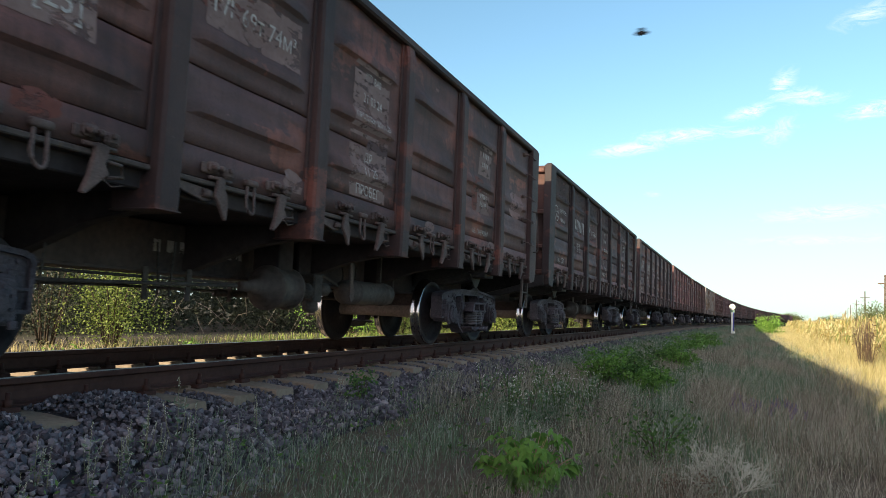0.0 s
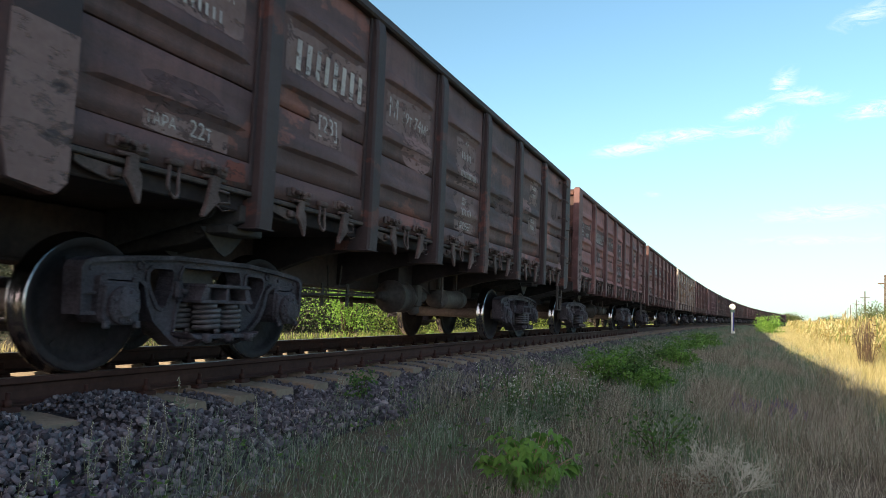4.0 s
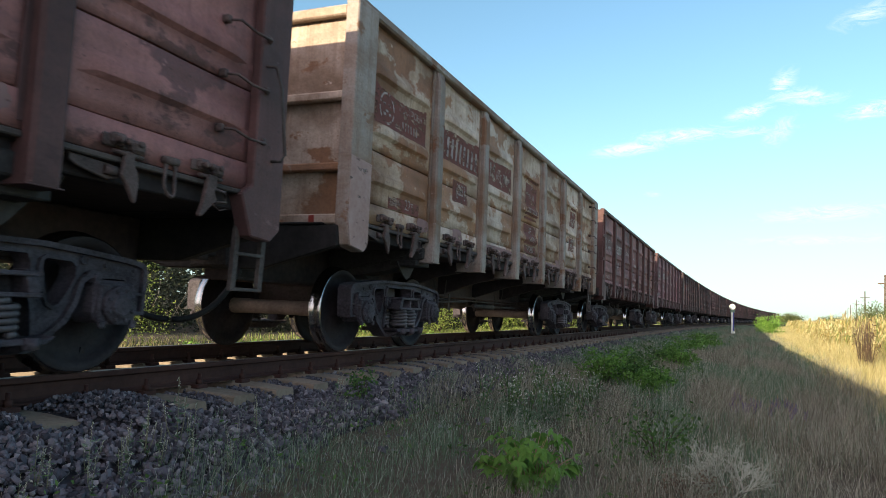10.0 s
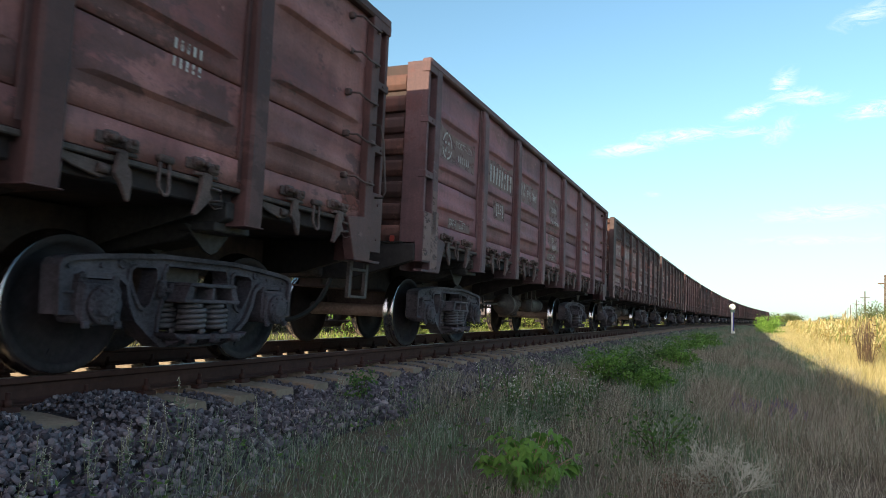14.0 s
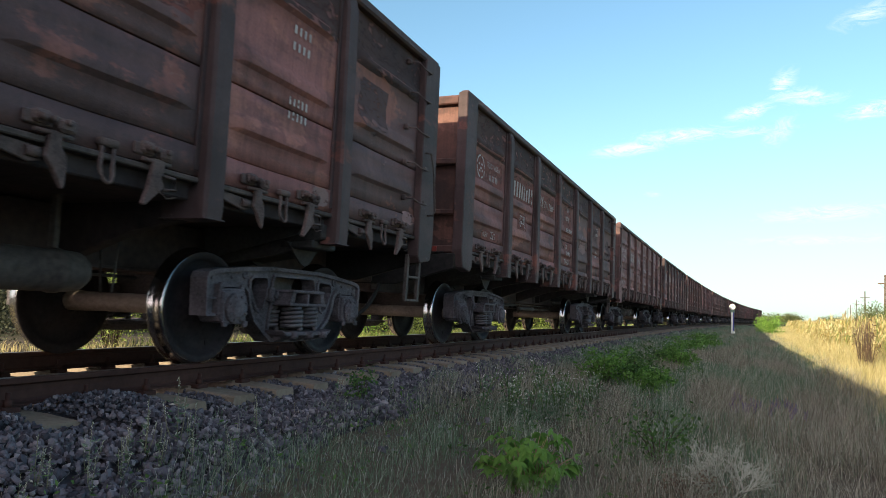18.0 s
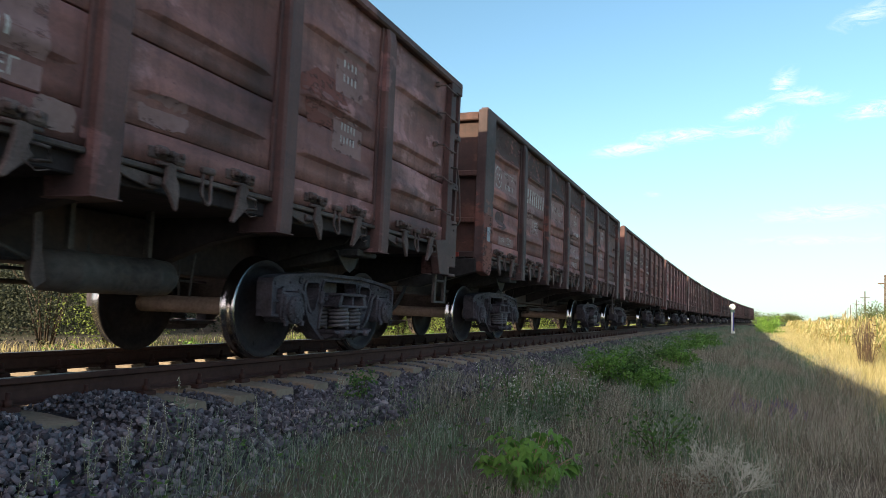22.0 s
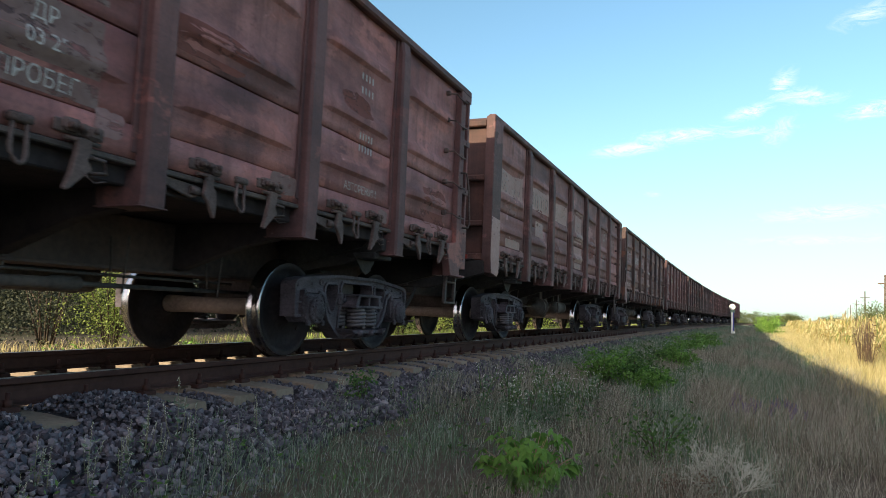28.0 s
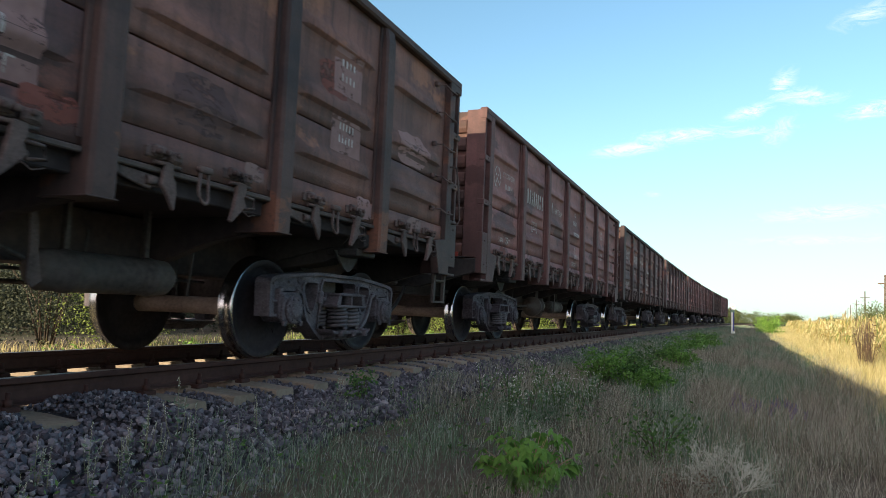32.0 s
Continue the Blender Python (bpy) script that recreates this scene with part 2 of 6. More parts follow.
# ---- materials ----
M_STEEL = plain("grimy_black_steel", (0.0325, 0.0302, 0.0302), (0.112, 0.0975, 0.0912), 9, 0.75, 0.0, 0.4)
M_CAST = plain("cast_bogie_steel", (0.0198, 0.0178, 0.0211), (0.108, 0.0985, 0.116), 12, 0.7, 0.0, 1.0)
M_CASTDUST = plain("dusty_cast_steel", (0.0298, 0.0272, 0.0306), (0.153, 0.14, 0.157), 12, 0.8, 0.0, 1.0)
M_BRACKET = plain("dusty_bracket_steel", (0.0234, 0.0229, 0.0244), (0.0732, 0.0702, 0.0692), 6, 0.8, 0.0, 0.5)
M_SPRING = plain("spring_steel", (0.0562, 0.0532, 0.0592), (0.143, 0.135, 0.143), 14, 0.55, 0.2, 0.3)
M_DISC = plain("wheel_disc", (0.0135, 0.012, 0.0139), (0.0423, 0.0363, 0.0398), 6, 0.7, 0.1, 0.4)
M_TREAD = plain("polished_tread", (0.55, 0.55, 0.55), (0.42, 0.41, 0.4), 30, 0.17, 1.0, 0.05)
M_AXLE = plain("rusty_axle", (0.115, 0.096, 0.083), (0.275, 0.23, 0.195), 8, 0.7, 0.1, 0.3)
M_UNDER = plain("underframe_rust", (0.021, 0.0185, 0.0205), (0.064, 0.052, 0.054), 3, 0.85, 0.0, 0.4)
M_TANK = plain("dusty_tank_paint", (0.036, 0.0312, 0.0306), (0.12, 0.101, 0.0936), 5, 0.65, 0.0, 0.5)
M_BEAM = plain("black_beam_paint", (0.013, 0.0135, 0.0145), (0.042, 0.041, 0.041), 4, 0.7, 0.0, 0.4)
M_SILL = plain("sill_rust", (0.105, 0.079, 0.074), (0.042, 0.036, 0.038), 4, 0.85, 0.0, 0.4)
M_RUBBER = plain("black_rubber", (0.02, 0.02, 0.021), (0.035, 0.034, 0.034), 12, 0.6, 0.0, 0.1)
M_STENCIL = plain("stencil_paint", (0.56, 0.55, 0.53), (0.3, 0.27, 0.26), 14, 0.7, 0.0, 0.1, flaked=0.42)
M_REFLECT = plain("red_reflector", (0.3, 0.05, 0.04), (0.2, 0.05, 0.04), 20, 0.4, 0.0, 0.05)
M_RUSTLATCH = plain("latch_steel", (0.05, 0.039, 0.038), (0.155, 0.118, 0.11), 16, 0.8, 0.1, 0.5)
M_DUSTY = plain("dusty_worn_steel", (0.035, 0.03, 0.029), (0.125, 0.103, 0.096), 5, 0.85, 0.0, 0.5)
M_RAIL = plain("rail_side_rust", (0.0387, 0.0199, 0.0177), (0.0775, 0.0399, 0.0321), 5, 0.8, 0.1, 0.3, 0.0)
M_RAILTOP = plain("rail_head_polish", (0.20, 0.175, 0.16), (0.12, 0.095, 0.08), 12, 0.45, 0.6, 0.05, 0.0)
M_CONCRETE = plain("sleeper_concrete", (0.285, 0.236, 0.178), (0.155, 0.123, 0.093), 7, 0.9, 0.0, 0.6)

PAINTS = {
    "red": ((0.344, 0.139, 0.123), (0.228, 0.0961, 0.0911), (0.0736, 0.042, 0.0438), (0.112, 0.0585, 0.0586), 0.5, 0.55, 0.6),
    "maroon": ((0.292, 0.136, 0.127), (0.164, 0.064, 0.0606), (0.0605, 0.0341, 0.0338), (0.102, 0.0518, 0.0506), 0.4, 0.5, 0.58),
    "dark": ((0.187, 0.0879, 0.0768), (0.093, 0.0479, 0.0453), (0.0304, 0.022, 0.0237), (0.288, 0.11, 0.0837), 0.6, 0.8, 0.6),
    "rusty": ((0.269, 0.113, 0.103), (0.174, 0.0721, 0.0644), (0.0358, 0.0244, 0.0251), (0.336, 0.143, 0.115), 0.3, 0.75, 0.58),
    "brown": ((0.393, 0.187, 0.177), (0.208, 0.0844, 0.0816), (0.0545, 0.0318, 0.0346), (0.427, 0.179, 0.157), 0.55, 0.7, 0.58),
    "cream": ((0.60, 0.515, 0.44), (0.43, 0.335, 0.255), (0.17, 0.105, 0.066), (0.28, 0.125, 0.052), 0.45, 0.75, 0.55),
    "plum": ((0.279, 0.118, 0.129), (0.199, 0.0937, 0.105), (0.0734, 0.0486, 0.0568), (0.197, 0.0884, 0.0894), 0.4, 0.6, 0.6),
    "pinkish": ((0.302, 0.146, 0.131), (0.179, 0.0784, 0.0698), (0.047, 0.0297, 0.0317), (0.403, 0.212, 0.207), 0.55, 0.75, 0.60),
    "umber": ((0.235, 0.116, 0.093), (0.132, 0.070, 0.060), (0.032, 0.025, 0.027), (0.30, 0.138, 0.088), 0.55, 0.8, 0.60),
    "oxide": ((0.226, 0.0839, 0.0695), (0.15, 0.0583, 0.0516), (0.0415, 0.0255, 0.0263), (0.126, 0.0638, 0.0582), 0.5, 0.65, 0.6),
}
PAINTS["rusted"] = ((0.54, 0.44, 0.35), (0.36, 0.225, 0.13), (0.155, 0.082, 0.046), (0.25, 0.098, 0.040), 0.6, 1.0, 0.535)
PAINTS["smoked"] = ((0.098, 0.062, 0.066), (0.070, 0.044, 0.047), (0.027, 0.021, 0.024), (0.215, 0.10, 0.086), 0.5, 0.6, 0.555)
PAINTS["sooty"] = ((0.151, 0.0827, 0.0786), (0.101, 0.0594, 0.0589), (0.0381, 0.0276, 0.0306), (0.269, 0.111, 0.0873), 0.6, 0.7, 0.60)
# end-wall paint, its colour darkened for the shade in the gap between wagons
PAINTS["end"] = ((0.118, 0.0551, 0.0437), (0.0616, 0.036, 0.0338), (0.0202, 0.0154, 0.0158), (0.168, 0.0848, 0.0677), 0.5, 0.75, 0.6)
PAINT_MATS = {k: wagon_paint("paint_" + k, *v) for k, v in PAINTS.items()}
POST_MATS = {}
for k_, v_ in PAINTS.items():
    q_ = 0.86 if k_ in ("red", "maroon", "plum", "cream", "oxide") else 0.82 if k_ in ("brown", "umber", "pinkish", "dark") else 0.74
    grey_ = sum(v_[1]) / 3
    tone_ = [q_ * (((0.35 if k_ == "cream" else 0.68) * a + (0.65 if k_ == "cream" else 0.32) * grey_) if q_ > 0.75 else 0.92 * (0.35 * a + 0.65 * grey_ * k)) for a, k in zip(v_[1], (1.03, 0.95, 1.02))]
    POST_MATS[k_] = wagon_paint("post_paint_" + k_, tone_, [0.75 * a for a in tone_], v_[2], [0.6 * a for a in v_[3]], 0.6, 0.95, 0.60)
TONES = {
    "soot": plain("patch_soot", (0.048, 0.036, 0.037), (0.08, 0.048, 0.044), 4, 0.8, 0, 0.3, flaked=0.43),
    "dark": plain("patch_dark", (0.075, 0.052, 0.056), (0.11, 0.068, 0.065), 5, 0.75, 0, 0.3, flaked=0.43),
    "grey": plain("patch_grey", (0.25, 0.18, 0.17), (0.16, 0.105, 0.098), 5, 0.75, 0, 0.3, flaked=0.43),
    "pink": plain("patch_pink", (0.44, 0.325, 0.30), (0.31, 0.205, 0.185), 5, 0.75, 0, 0.3, flaked=0.37),
    "mauve": plain("patch_mauve", (0.30, 0.195, 0.19), (0.215, 0.135, 0.13), 5, 0.75, 0, 0.3, flaked=0.40),
    "red": plain("patch_red", (0.20, 0.074, 0.06), (0.135, 0.055, 0.047), 5, 0.75, 0, 0.3, flaked=0.43),
    "blue": plain("patch_blue", (0.35, 0.42, 0.48), (0.27, 0.3, 0.33), 8, 0.75, 0, 0.2, flaked=0.36),
}

# ---- wagon ----
BAY = 1.735
POSTS = [(-2.5 + i) * BAY for i in range(6)]
SIDE_X = 1.49
PANEL_LOW, PANEL_TOP = 1.36, 3.44
BAY_EDGES = [-6.08] + POSTS + [6.08]


def bay_span(i):
    lo = BAY_EDGES[i] + (0.0 if i == 0 else 0.085)
    hi = BAY_EDGES[i + 1] - (0.0 if i == 6 else 0.085)
    return lo, hi


def bead(v, half, z):
    """How far the pressed side sheet stands out: three long beads with a steep foot, and the strip along its foot."""
    d = 0.0
    for zc in (1.85, 2.36, 2.98):
        across = min(1.0, max(0.0, (zc + 0.10 - z) / 0.085)) * min(1.0, max(0.0, (z - zc + 0.085) / 0.042))
        along = min(1.0, max(0.0, (half - 0.09 - abs(v)) / 0.16))
        d += 0.045 * across * along
    return d + (0.016 if z < 1.575 else 0.0)


def sheet_x(v, half, z, seed):
    """Where the dented, beaded side sheet lies, v metres from the middle of its bay."""
    x = SIDE_X + bead(v, half, z)
    return x + 0.024 * noise.noise(Vector((v * 1.5 + seed * 7.3, z * 1.6, seed * 3.1))) * min(1.0, max(0.0, half - abs(v)) * 5)


def side_sheet(lo, hi, seed):
    half, mid = (hi - lo) / 2, (hi + lo) / 2
    zs = [PANEL_LOW, 1.46, 1.563, 1.5655, 1.57, 1.5745, 1.577, 1.68, 1.774, 1.776, 1.806, 1.812, 1.864, 1.91, 1.951, 2.02, 2.113, 2.1155, 2.12, 2.1245, 2.127, 2.20, 2.283, 2.286, 2.316, 2.322, 2.374, 2.42, 2.461, 2.58, 2.74, 2.902, 2.906, 2.936, 2.942, 2.994, 3.04, 3.081, 3.2, 3.32, PANEL_TOP]
    bm = bmesh.new()
    ny = 16
    grid = []
    for z in zs:
        row = []
        for j in range(ny + 1):
            v = half * (2 * j / ny - 1)
            x = sheet_x(v, half, z, seed)
            if abs(z - 2.12) < 0.0046:
                x -= 0.035
            if abs(z - 1.57) < 0.0046:
                x -= 0.03
            row.append(bm.verts.new((x, v, z)))
        grid.append(row)
    back = [[bm.verts.new((SIDE_X - 0.03, half * s, z)) for s in (-1, 1)] for z in (PANEL_LOW, PANEL_TOP)]
    for a in range(len(zs) - 1):
        for j in range(ny):
            f = bm.faces.new((grid[a][j], grid[a][j + 1], grid[a + 1][j + 1], grid[a + 1][j]))
            f.smooth = zs[a + 1] - zs[a] > 0.035
    bm.faces.new((back[0][0], back[1][0], back[1][1], back[0][1]))
    bm.faces.new([back[0][0], back[0][1]] + grid[0][::-1])
    bm.faces.new([back[1][1], back[1][0]] + grid[-1])
    bm.faces.new([back[1][0], back[0][0]] + [r[0] for r in grid])
    bm.faces.new([back[0][1], back[1][1]] + [r[-1] for r in grid][::-1])
    return bm


def side_post():
    """A hat-section post with a slanted foot, its middle at y = 0."""
    bm = bmesh.new()
    add_box(bm, SIDE_X - 0.01, SIDE_X + 0.022, -0.14, 0.14, 1.40, 3.44, 0.004)
    rings = []
    for z, out in ((1.085, 0.095), (1.16, 0.10), (1.5, 0.10), (3.3, 0.085), (3.44, 0.06)):
        x0, x1 = SIDE_X - 0.02, SIDE_X + out
        rings.append([bm.verts.new(p) for p in ((x0, -0.10, z), (x1 - 0.02, -0.10, z), (x1, -0.075, z), (x1, 0.075, z), (x1 - 0.02, 0.10, z), (x0, 0.10, z))])
    for a, b in zip(rings, rings[1:]):
        for i in range(6):
            j = (i + 1) % 6
            bm.faces.new((a[i], a[j], b[j], b[i]))
    bm.faces.new(rings[0][::-1])
    bm.faces.new(rings[-1])
    add_box(bm, SIDE_X - 0.30, SIDE_X + 0.10, -0.108, 0.108, 1.074, 1.084, 0.003)
    for d in (-0.10, 0.085):
        add_poly(bm, [(SIDE_X - 0.02, 1.30), (SIDE_X - 0.30, 1.24), (SIDE_X - 0.28, 1.085), (SIDE_X - 0.02, 1.085)], "y", d, d + 0.015)
    return bm


def latch(kind):
    """A hatch lock: hinge blocks on the strip, a bracket, and the hanging wedge or hook."""
    bm = bmesh.new()
    add_box(bm, 1.50, 1.565, -0.13, -0.02, 1.41, 1.485, 0.018)
    add_box(bm, 1.50, 1.585, 0.0, 0.10, 1.385, 1.46, 0.018)
    for y in (-0.10, 0.05, -0.04):
        add_lathe(bm, [(1.55, 0.022), (1.60, 0.02), (1.605, 0.008)], "x", 8, (0, y, 1.44))
    add_tube(bm, [(1.545, -0.12, 1.372), (1.548, 0.0, 1.375), (1.545, 0.11, 1.37)], 0.014, 6)
    add_box(bm, 1.505, 1.53, -0.17, 0.15, 1.40, 1.475, 0.008)
    if kind:
        add_poly(bm, [(-0.045, 1.39), (0.05, 1.39), (0.055, 1.32), (0.03, 1.275), (0.065, 1.225), (0.015, 1.18), (-0.085, 1.085), (-0.112, 1.092), (-0.075, 1.19), (-0.05, 1.30)], "x", 1.525, 1.565, 0.008)
        add_tube(bm, [(1.53, 0.05, 1.30), (1.55, 0.15, 1.29), (1.55, 0.165, 1.22), (1.54, 0.06, 1.205)], 0.013, 5)
        add_tube(bm, [(1.56, -0.02, 1.21), (1.575, 0.07, 1.15), (1.58, 0.14, 1.17)], 0.004, 4)
    else:
        add_poly(bm, [(-0.03, 1.39), (0.045, 1.39), (0.045, 1.31), (0.075, 1.27), (0.085, 1.20), (0.075, 1.09), (0.06, 1.085), (-0.005, 1.19), (-0.055, 1.24), (-0.04, 1.30)], "x", 1.525, 1.56, 0.008)
        add_poly(bm, [(-0.36, 1.315), (-0.02, 1.295), (-0.01, 1.23), (-0.10, 1.205), (-0.30, 1.245), (-0.36, 1.27)], "x", 1.475, 1.50, 0.006)
        add_tube(bm, [(1.50, -0.13, 1.26), (1.515, -0.06, 1.26)], 0.03, 8)
    return bm


def loop():
    pts = [(1.525 + 0.02 * math.sin(a), 0.045 * math.cos(a), 1.26 - 0.085 * math.sin(a)) for a in [math.pi * i / 8 for i in range(9)]]
    bm = rod([(1.525, 0.04, 1.40)] + pts + [(1.525, -0.04, 1.40)], 0.013, 6)
    add_box(bm, 1.49, 1.55, -0.07, 0.07, 1.385, 1.435, 0.012)
    return bm


def corner_plate(kind):
    bm = bmesh.new()
    if kind == "A":
        return add_poly(bm, [(-6.46, 3.50), (-6.05, 3.50), (-6.05, 1.36), (-6.05, 1.12), (-6.12, 1.045), (-6.40, 1.09), (-6.46, 1.33)], "x", SIDE_X - 0.06, SIDE_X + 0.085, 0.012)
    if kind == "C":
        return add_poly(bm, [(-6.42, 3.50), (-6.05, 3.50), (-6.05, 1.40), (-5.93, 1.32), (-6.06, 1.01), (-6.30, 0.99), (-6.42, 1.09)], "x", SIDE_X - 0.06, SIDE_X + 0.075, 0.012)
    # an open box post: two uprights tied by plates, with dark gaps between them
    x0, x1 = SIDE_X - 0.03, SIDE_X + 0.075
    add_poly(bm, [(-6.21, 3.50), (-6.05, 3.50), (-6.05, 1.40), (-5.74, 1.36), (-5.90, 0.96), (-6.21, 0.96)], "x", x0, x1, 0.008)
    add_box(bm, SIDE_X - 0.24, SIDE_X + 0.055, -6.42, -6.365, 1.30, 3.50, 0.006)
    for z0, z1 in ((0.955, 0.985), (1.07, 1.67), (2.08, 2.16), (2.74, 2.82), (3.36, 3.49)):
        add_box(bm, x0, x1 - 0.004, -6.43, -6.20, z0, z1, 0.005)
    add_box(bm, SIDE_X - 0.25, SIDE_X - 0.04, -6.09, -6.06, 0.97, 3.46)
    add_box(bm, SIDE_X - 0.25, SIDE_X - 0.232, -6.36, -6.06, 0.97, 3.46)
    for y, z in ((-6.32, 1.55), (-6.32, 1.20), (-6.12, 2.12), (-6.33, 2.12), (-6.30, 2.78)):
        add_lathe(bm, [(x1 - 0.008, 0.016), (x1 + 0.008, 0.014)], "x", 6, (0, y, z))
    return bm


def end_ribs(kind):
    """The stiffeners of the wagon's end, which faces -y, each as a mesh of its own."""
    if kind == "A":
        for z, h in ((3.40, 0.10), (2.55, 0.09), (1.85, 0.08), (1.34, 0.10)):
            yield box(-1.425, 1.425, -6.43, -6.343, z - h / 2, z + h / 2, 0.015)
        for x in (-0.5, 0.5):
            yield box(x - 0.06, x + 0.06, -6.41, -6.343, 1.40, 1.80, 0.012)
            yield box(x - 0.06, x + 0.06, -6.41, -6.343, 1.90, 2.49, 0.012)
    else:
        reach = 1.235 if kind == "B" else 1.40
        for i in range(8):
            z = 1.42 + i * 0.265
            yield add_poly(bmesh.new(), [(-6.342, z - 0.112), (-6.375, z - 0.10), (-6.40, z - 0.04), (-6.40, z + 0.055), (-6.385, z + 0.085), (-6.342, z + 0.095)], "x", -reach, reach, 0.006)


def coupler():
    bm = box(-0.10, 0.10, -6.86, -6.3, 0.95, 1.17, 0.02)
    add_poly(bm, [(-0.2, -6.80), (-0.08, -7.02), (0.02, -6.93), (0.14, -6.99), (0.24, -6.90), (0.2, -6.72), (-0.16, -6.70)], "z", 0.90, 1.22, 0.015)
    add_box(bm, -0.24, 0.24, -6.50, -6.42, 0.86, 1.24, 0.02)
    return bm


def hose():
    bm = rod([(0.36 * (1 - 0.94 * q) + 0.2 * q * (1 - q), -6.40 - 0.565 * q ** 1.15, 0.32 + 0.63 * (1 - q) ** 2.1) for q in [i / 14 for i in range(15)]], 0.03, 8)
    add_box(bm, 0.28, 0.40, -6.46, -6.38, 0.88, 0.98, 0.015)
    return bm


FRAME_HALF = [(0.0, 0.838), (0.40, 0.838), (0.70, 0.815), (1.0, 0.785), (1.13, 0.768), (1.19, 0.745), (1.215, 0.70), (1.20, 0.40), (1.05, 0.40), (1.045, 0.58), (1.01, 0.635), (0.75, 0.635), (0.70, 0.60),
              (0.665, 0.47), (0.60, 0.355), (0.47, 0.25), (0.36, 0.175), (0.0, 0.165)]
FRAME_WINDOW = [(0.44, 0.735), (0.61, 0.728), (0.645, 0.70), (0.645, 0.64), (0.60, 0.55), (0.545, 0.465), (0.51, 0.45), (0.475, 0.47), (0.435, 0.58), (0.415, 0.68), (0.42, 0.72)]
FRAME_MIDDLE = [(-0.37, 0.27), (0.37, 0.27), (0.36, 0.40), (0.335, 0.50), (0.335, 0.70), (0.31, 0.755), (-0.31, 0.755), (-0.335, 0.70), (-0.335, 0.50), (-0.36, 0.40)]


def side_frame(side):
    """The cast side frame of a bogie, its middle at y = 0, on the side 1 or -1."""
    outer = FRAME_HALF + [(-a, z) for a, z in FRAME_HALF[::-1][1:-1]]
    holes = [FRAME_WINDOW, [(-a, z) for a, z in FRAME_WINDOW[::-1]], FRAME_MIDDLE]
    loops = [outer] + holes
    bm = bmesh.new()
    xf, xb = side * 1.085, side * 0.955
    flat = [p for lp in loops for p in lp]
    front = [bm.verts.new((xf, y, z)) for y, z in flat]
    rear = [bm.verts.new((xb, y, z)) for y, z in flat]
    for tri in tessellate_polygon([[Vector((y, z, 0)) for y, z in lp] for lp in loops]):
        bm.faces.new([front[i] for i in tri])
        bm.faces.new([rear[i] for i in tri][::-1])
    k = 0
    for lp in loops:
        n = len(lp)
        for i in range(n):
            j = (i + 1) % n
            bm.faces.new((front[k + i], front[k + j], rear[k + j], rear[k + i]))
        k += n
    # the raised flange that runs round the casting and each window
    for lp, depth, wide in ((outer, 0.038, 0.034), (holes[0], 0.022, 0.024), (holes[1], 0.022, 0.024), (FRAME_MIDDLE, 0.024, 0.022)):
        area = sum(p[0] * q[1] - q[0] * p[1] for p, q in zip(lp, lp[1:] + lp[:1]))
        inward = (-1 if area < 0 else 1) * (1 if lp is outer else -1)
        n, ring = len(lp), []
        for i in range(n):
            d = (Vector(lp[(i + 1) % n]) - Vector(lp[i])).normalized() + (Vector(lp[i]) - Vector(lp[i - 1])).normalized()
            d.normalize()
            e = Vector((-d.y, d.x)) * inward * wide
            (y, z), q = lp[i], (lp[i][0] + e.x, lp[i][1] + e.y)
            ring.append([bm.verts.new(v) for v in ((xf - side * 0.01, y, z), (xf + side * depth, y, z), (xf + side * (depth - 0.004), q[0], q[1]), (xf - side * 0.01, q[0], q[1]))])
        for i in range(n):
            a, b = ring[i], ring[(i + 1) % n]
            for j in range(3):
                bm.faces.new((a[j], b[j], b[j + 1], a[j + 1]))
    # spring seat with its skirt, jaw ribs, and the lugs on the columns
    x0, x1 = sorted((side * 0.80, side * 1.285))
    add_poly(bm, [(-0.37, 0.25), (-0.33, 0.232), (0.33, 0.232), (0.37, 0.25), (0.40, 0.285), (0.36, 0.268), (-0.36, 0.268), (-0.40, 0.285)], "x", x0, x1, 0.006)
    for y in (-0.24, 0.0, 0.24):
        add_poly(bm, [(side * 1.07, 0.172), (side * 1.12, 0.172), (side * 1.27, 0.235), (side * 1.07, 0.235)], "y", y - 0.06, y + 0.06, 0.004)
    for y in (-0.23, 0.02, 0.25):
        add_lathe(bm, [(0.205, 0.02), (0.21, 0.045), (0.272, 0.05), (0.275, 0.02)], "z", 8, (side * 1.275, y, 0))
    x0, x1 = sorted((xf - side * 0.005, xf + side * 0.032))
    for s in (-1, 1):
        add_poly(bm, [(s * 0.71, 0.66), (s * 0.77, 0.645), (s * 1.0, 0.645), (s * 1.03, 0.60), (s * 1.04, 0.50), (s * 1.075, 0.50), (s * 1.07, 0.62), (s * 1.03, 0.675), (s * 0.76, 0.685)], "x", x0, x1, 0.006)
        add_box(bm, x0, x1, min(s * 1.05, s * 1.20), max(s * 1.05, s * 1.20), 0.53, 0.55, 0.004)
        add_box(bm, min(xf, xf + side * 0.055), max(xf, xf + side * 0.055), min(s * 0.34, s * 0.41), max(s * 0.34, s * 0.41), 0.525, 0.655, 0.014)
        add_box(bm, min(xf, xf + side * 0.07), max(xf, xf + side * 0.07), min(s * 0.31, s * 0.37), max(s * 0.31, s * 0.37), 0.56, 0.60, 0.01)
        add_lathe(bm, [(xf - side * 0.005, 0.036), (xf + side * 0.014, 0.034), (xf + side * 0.014, 0.022), (xf - side * 0.01, 0.018)], "x", 10, (0, s * 0.715, 0.745))
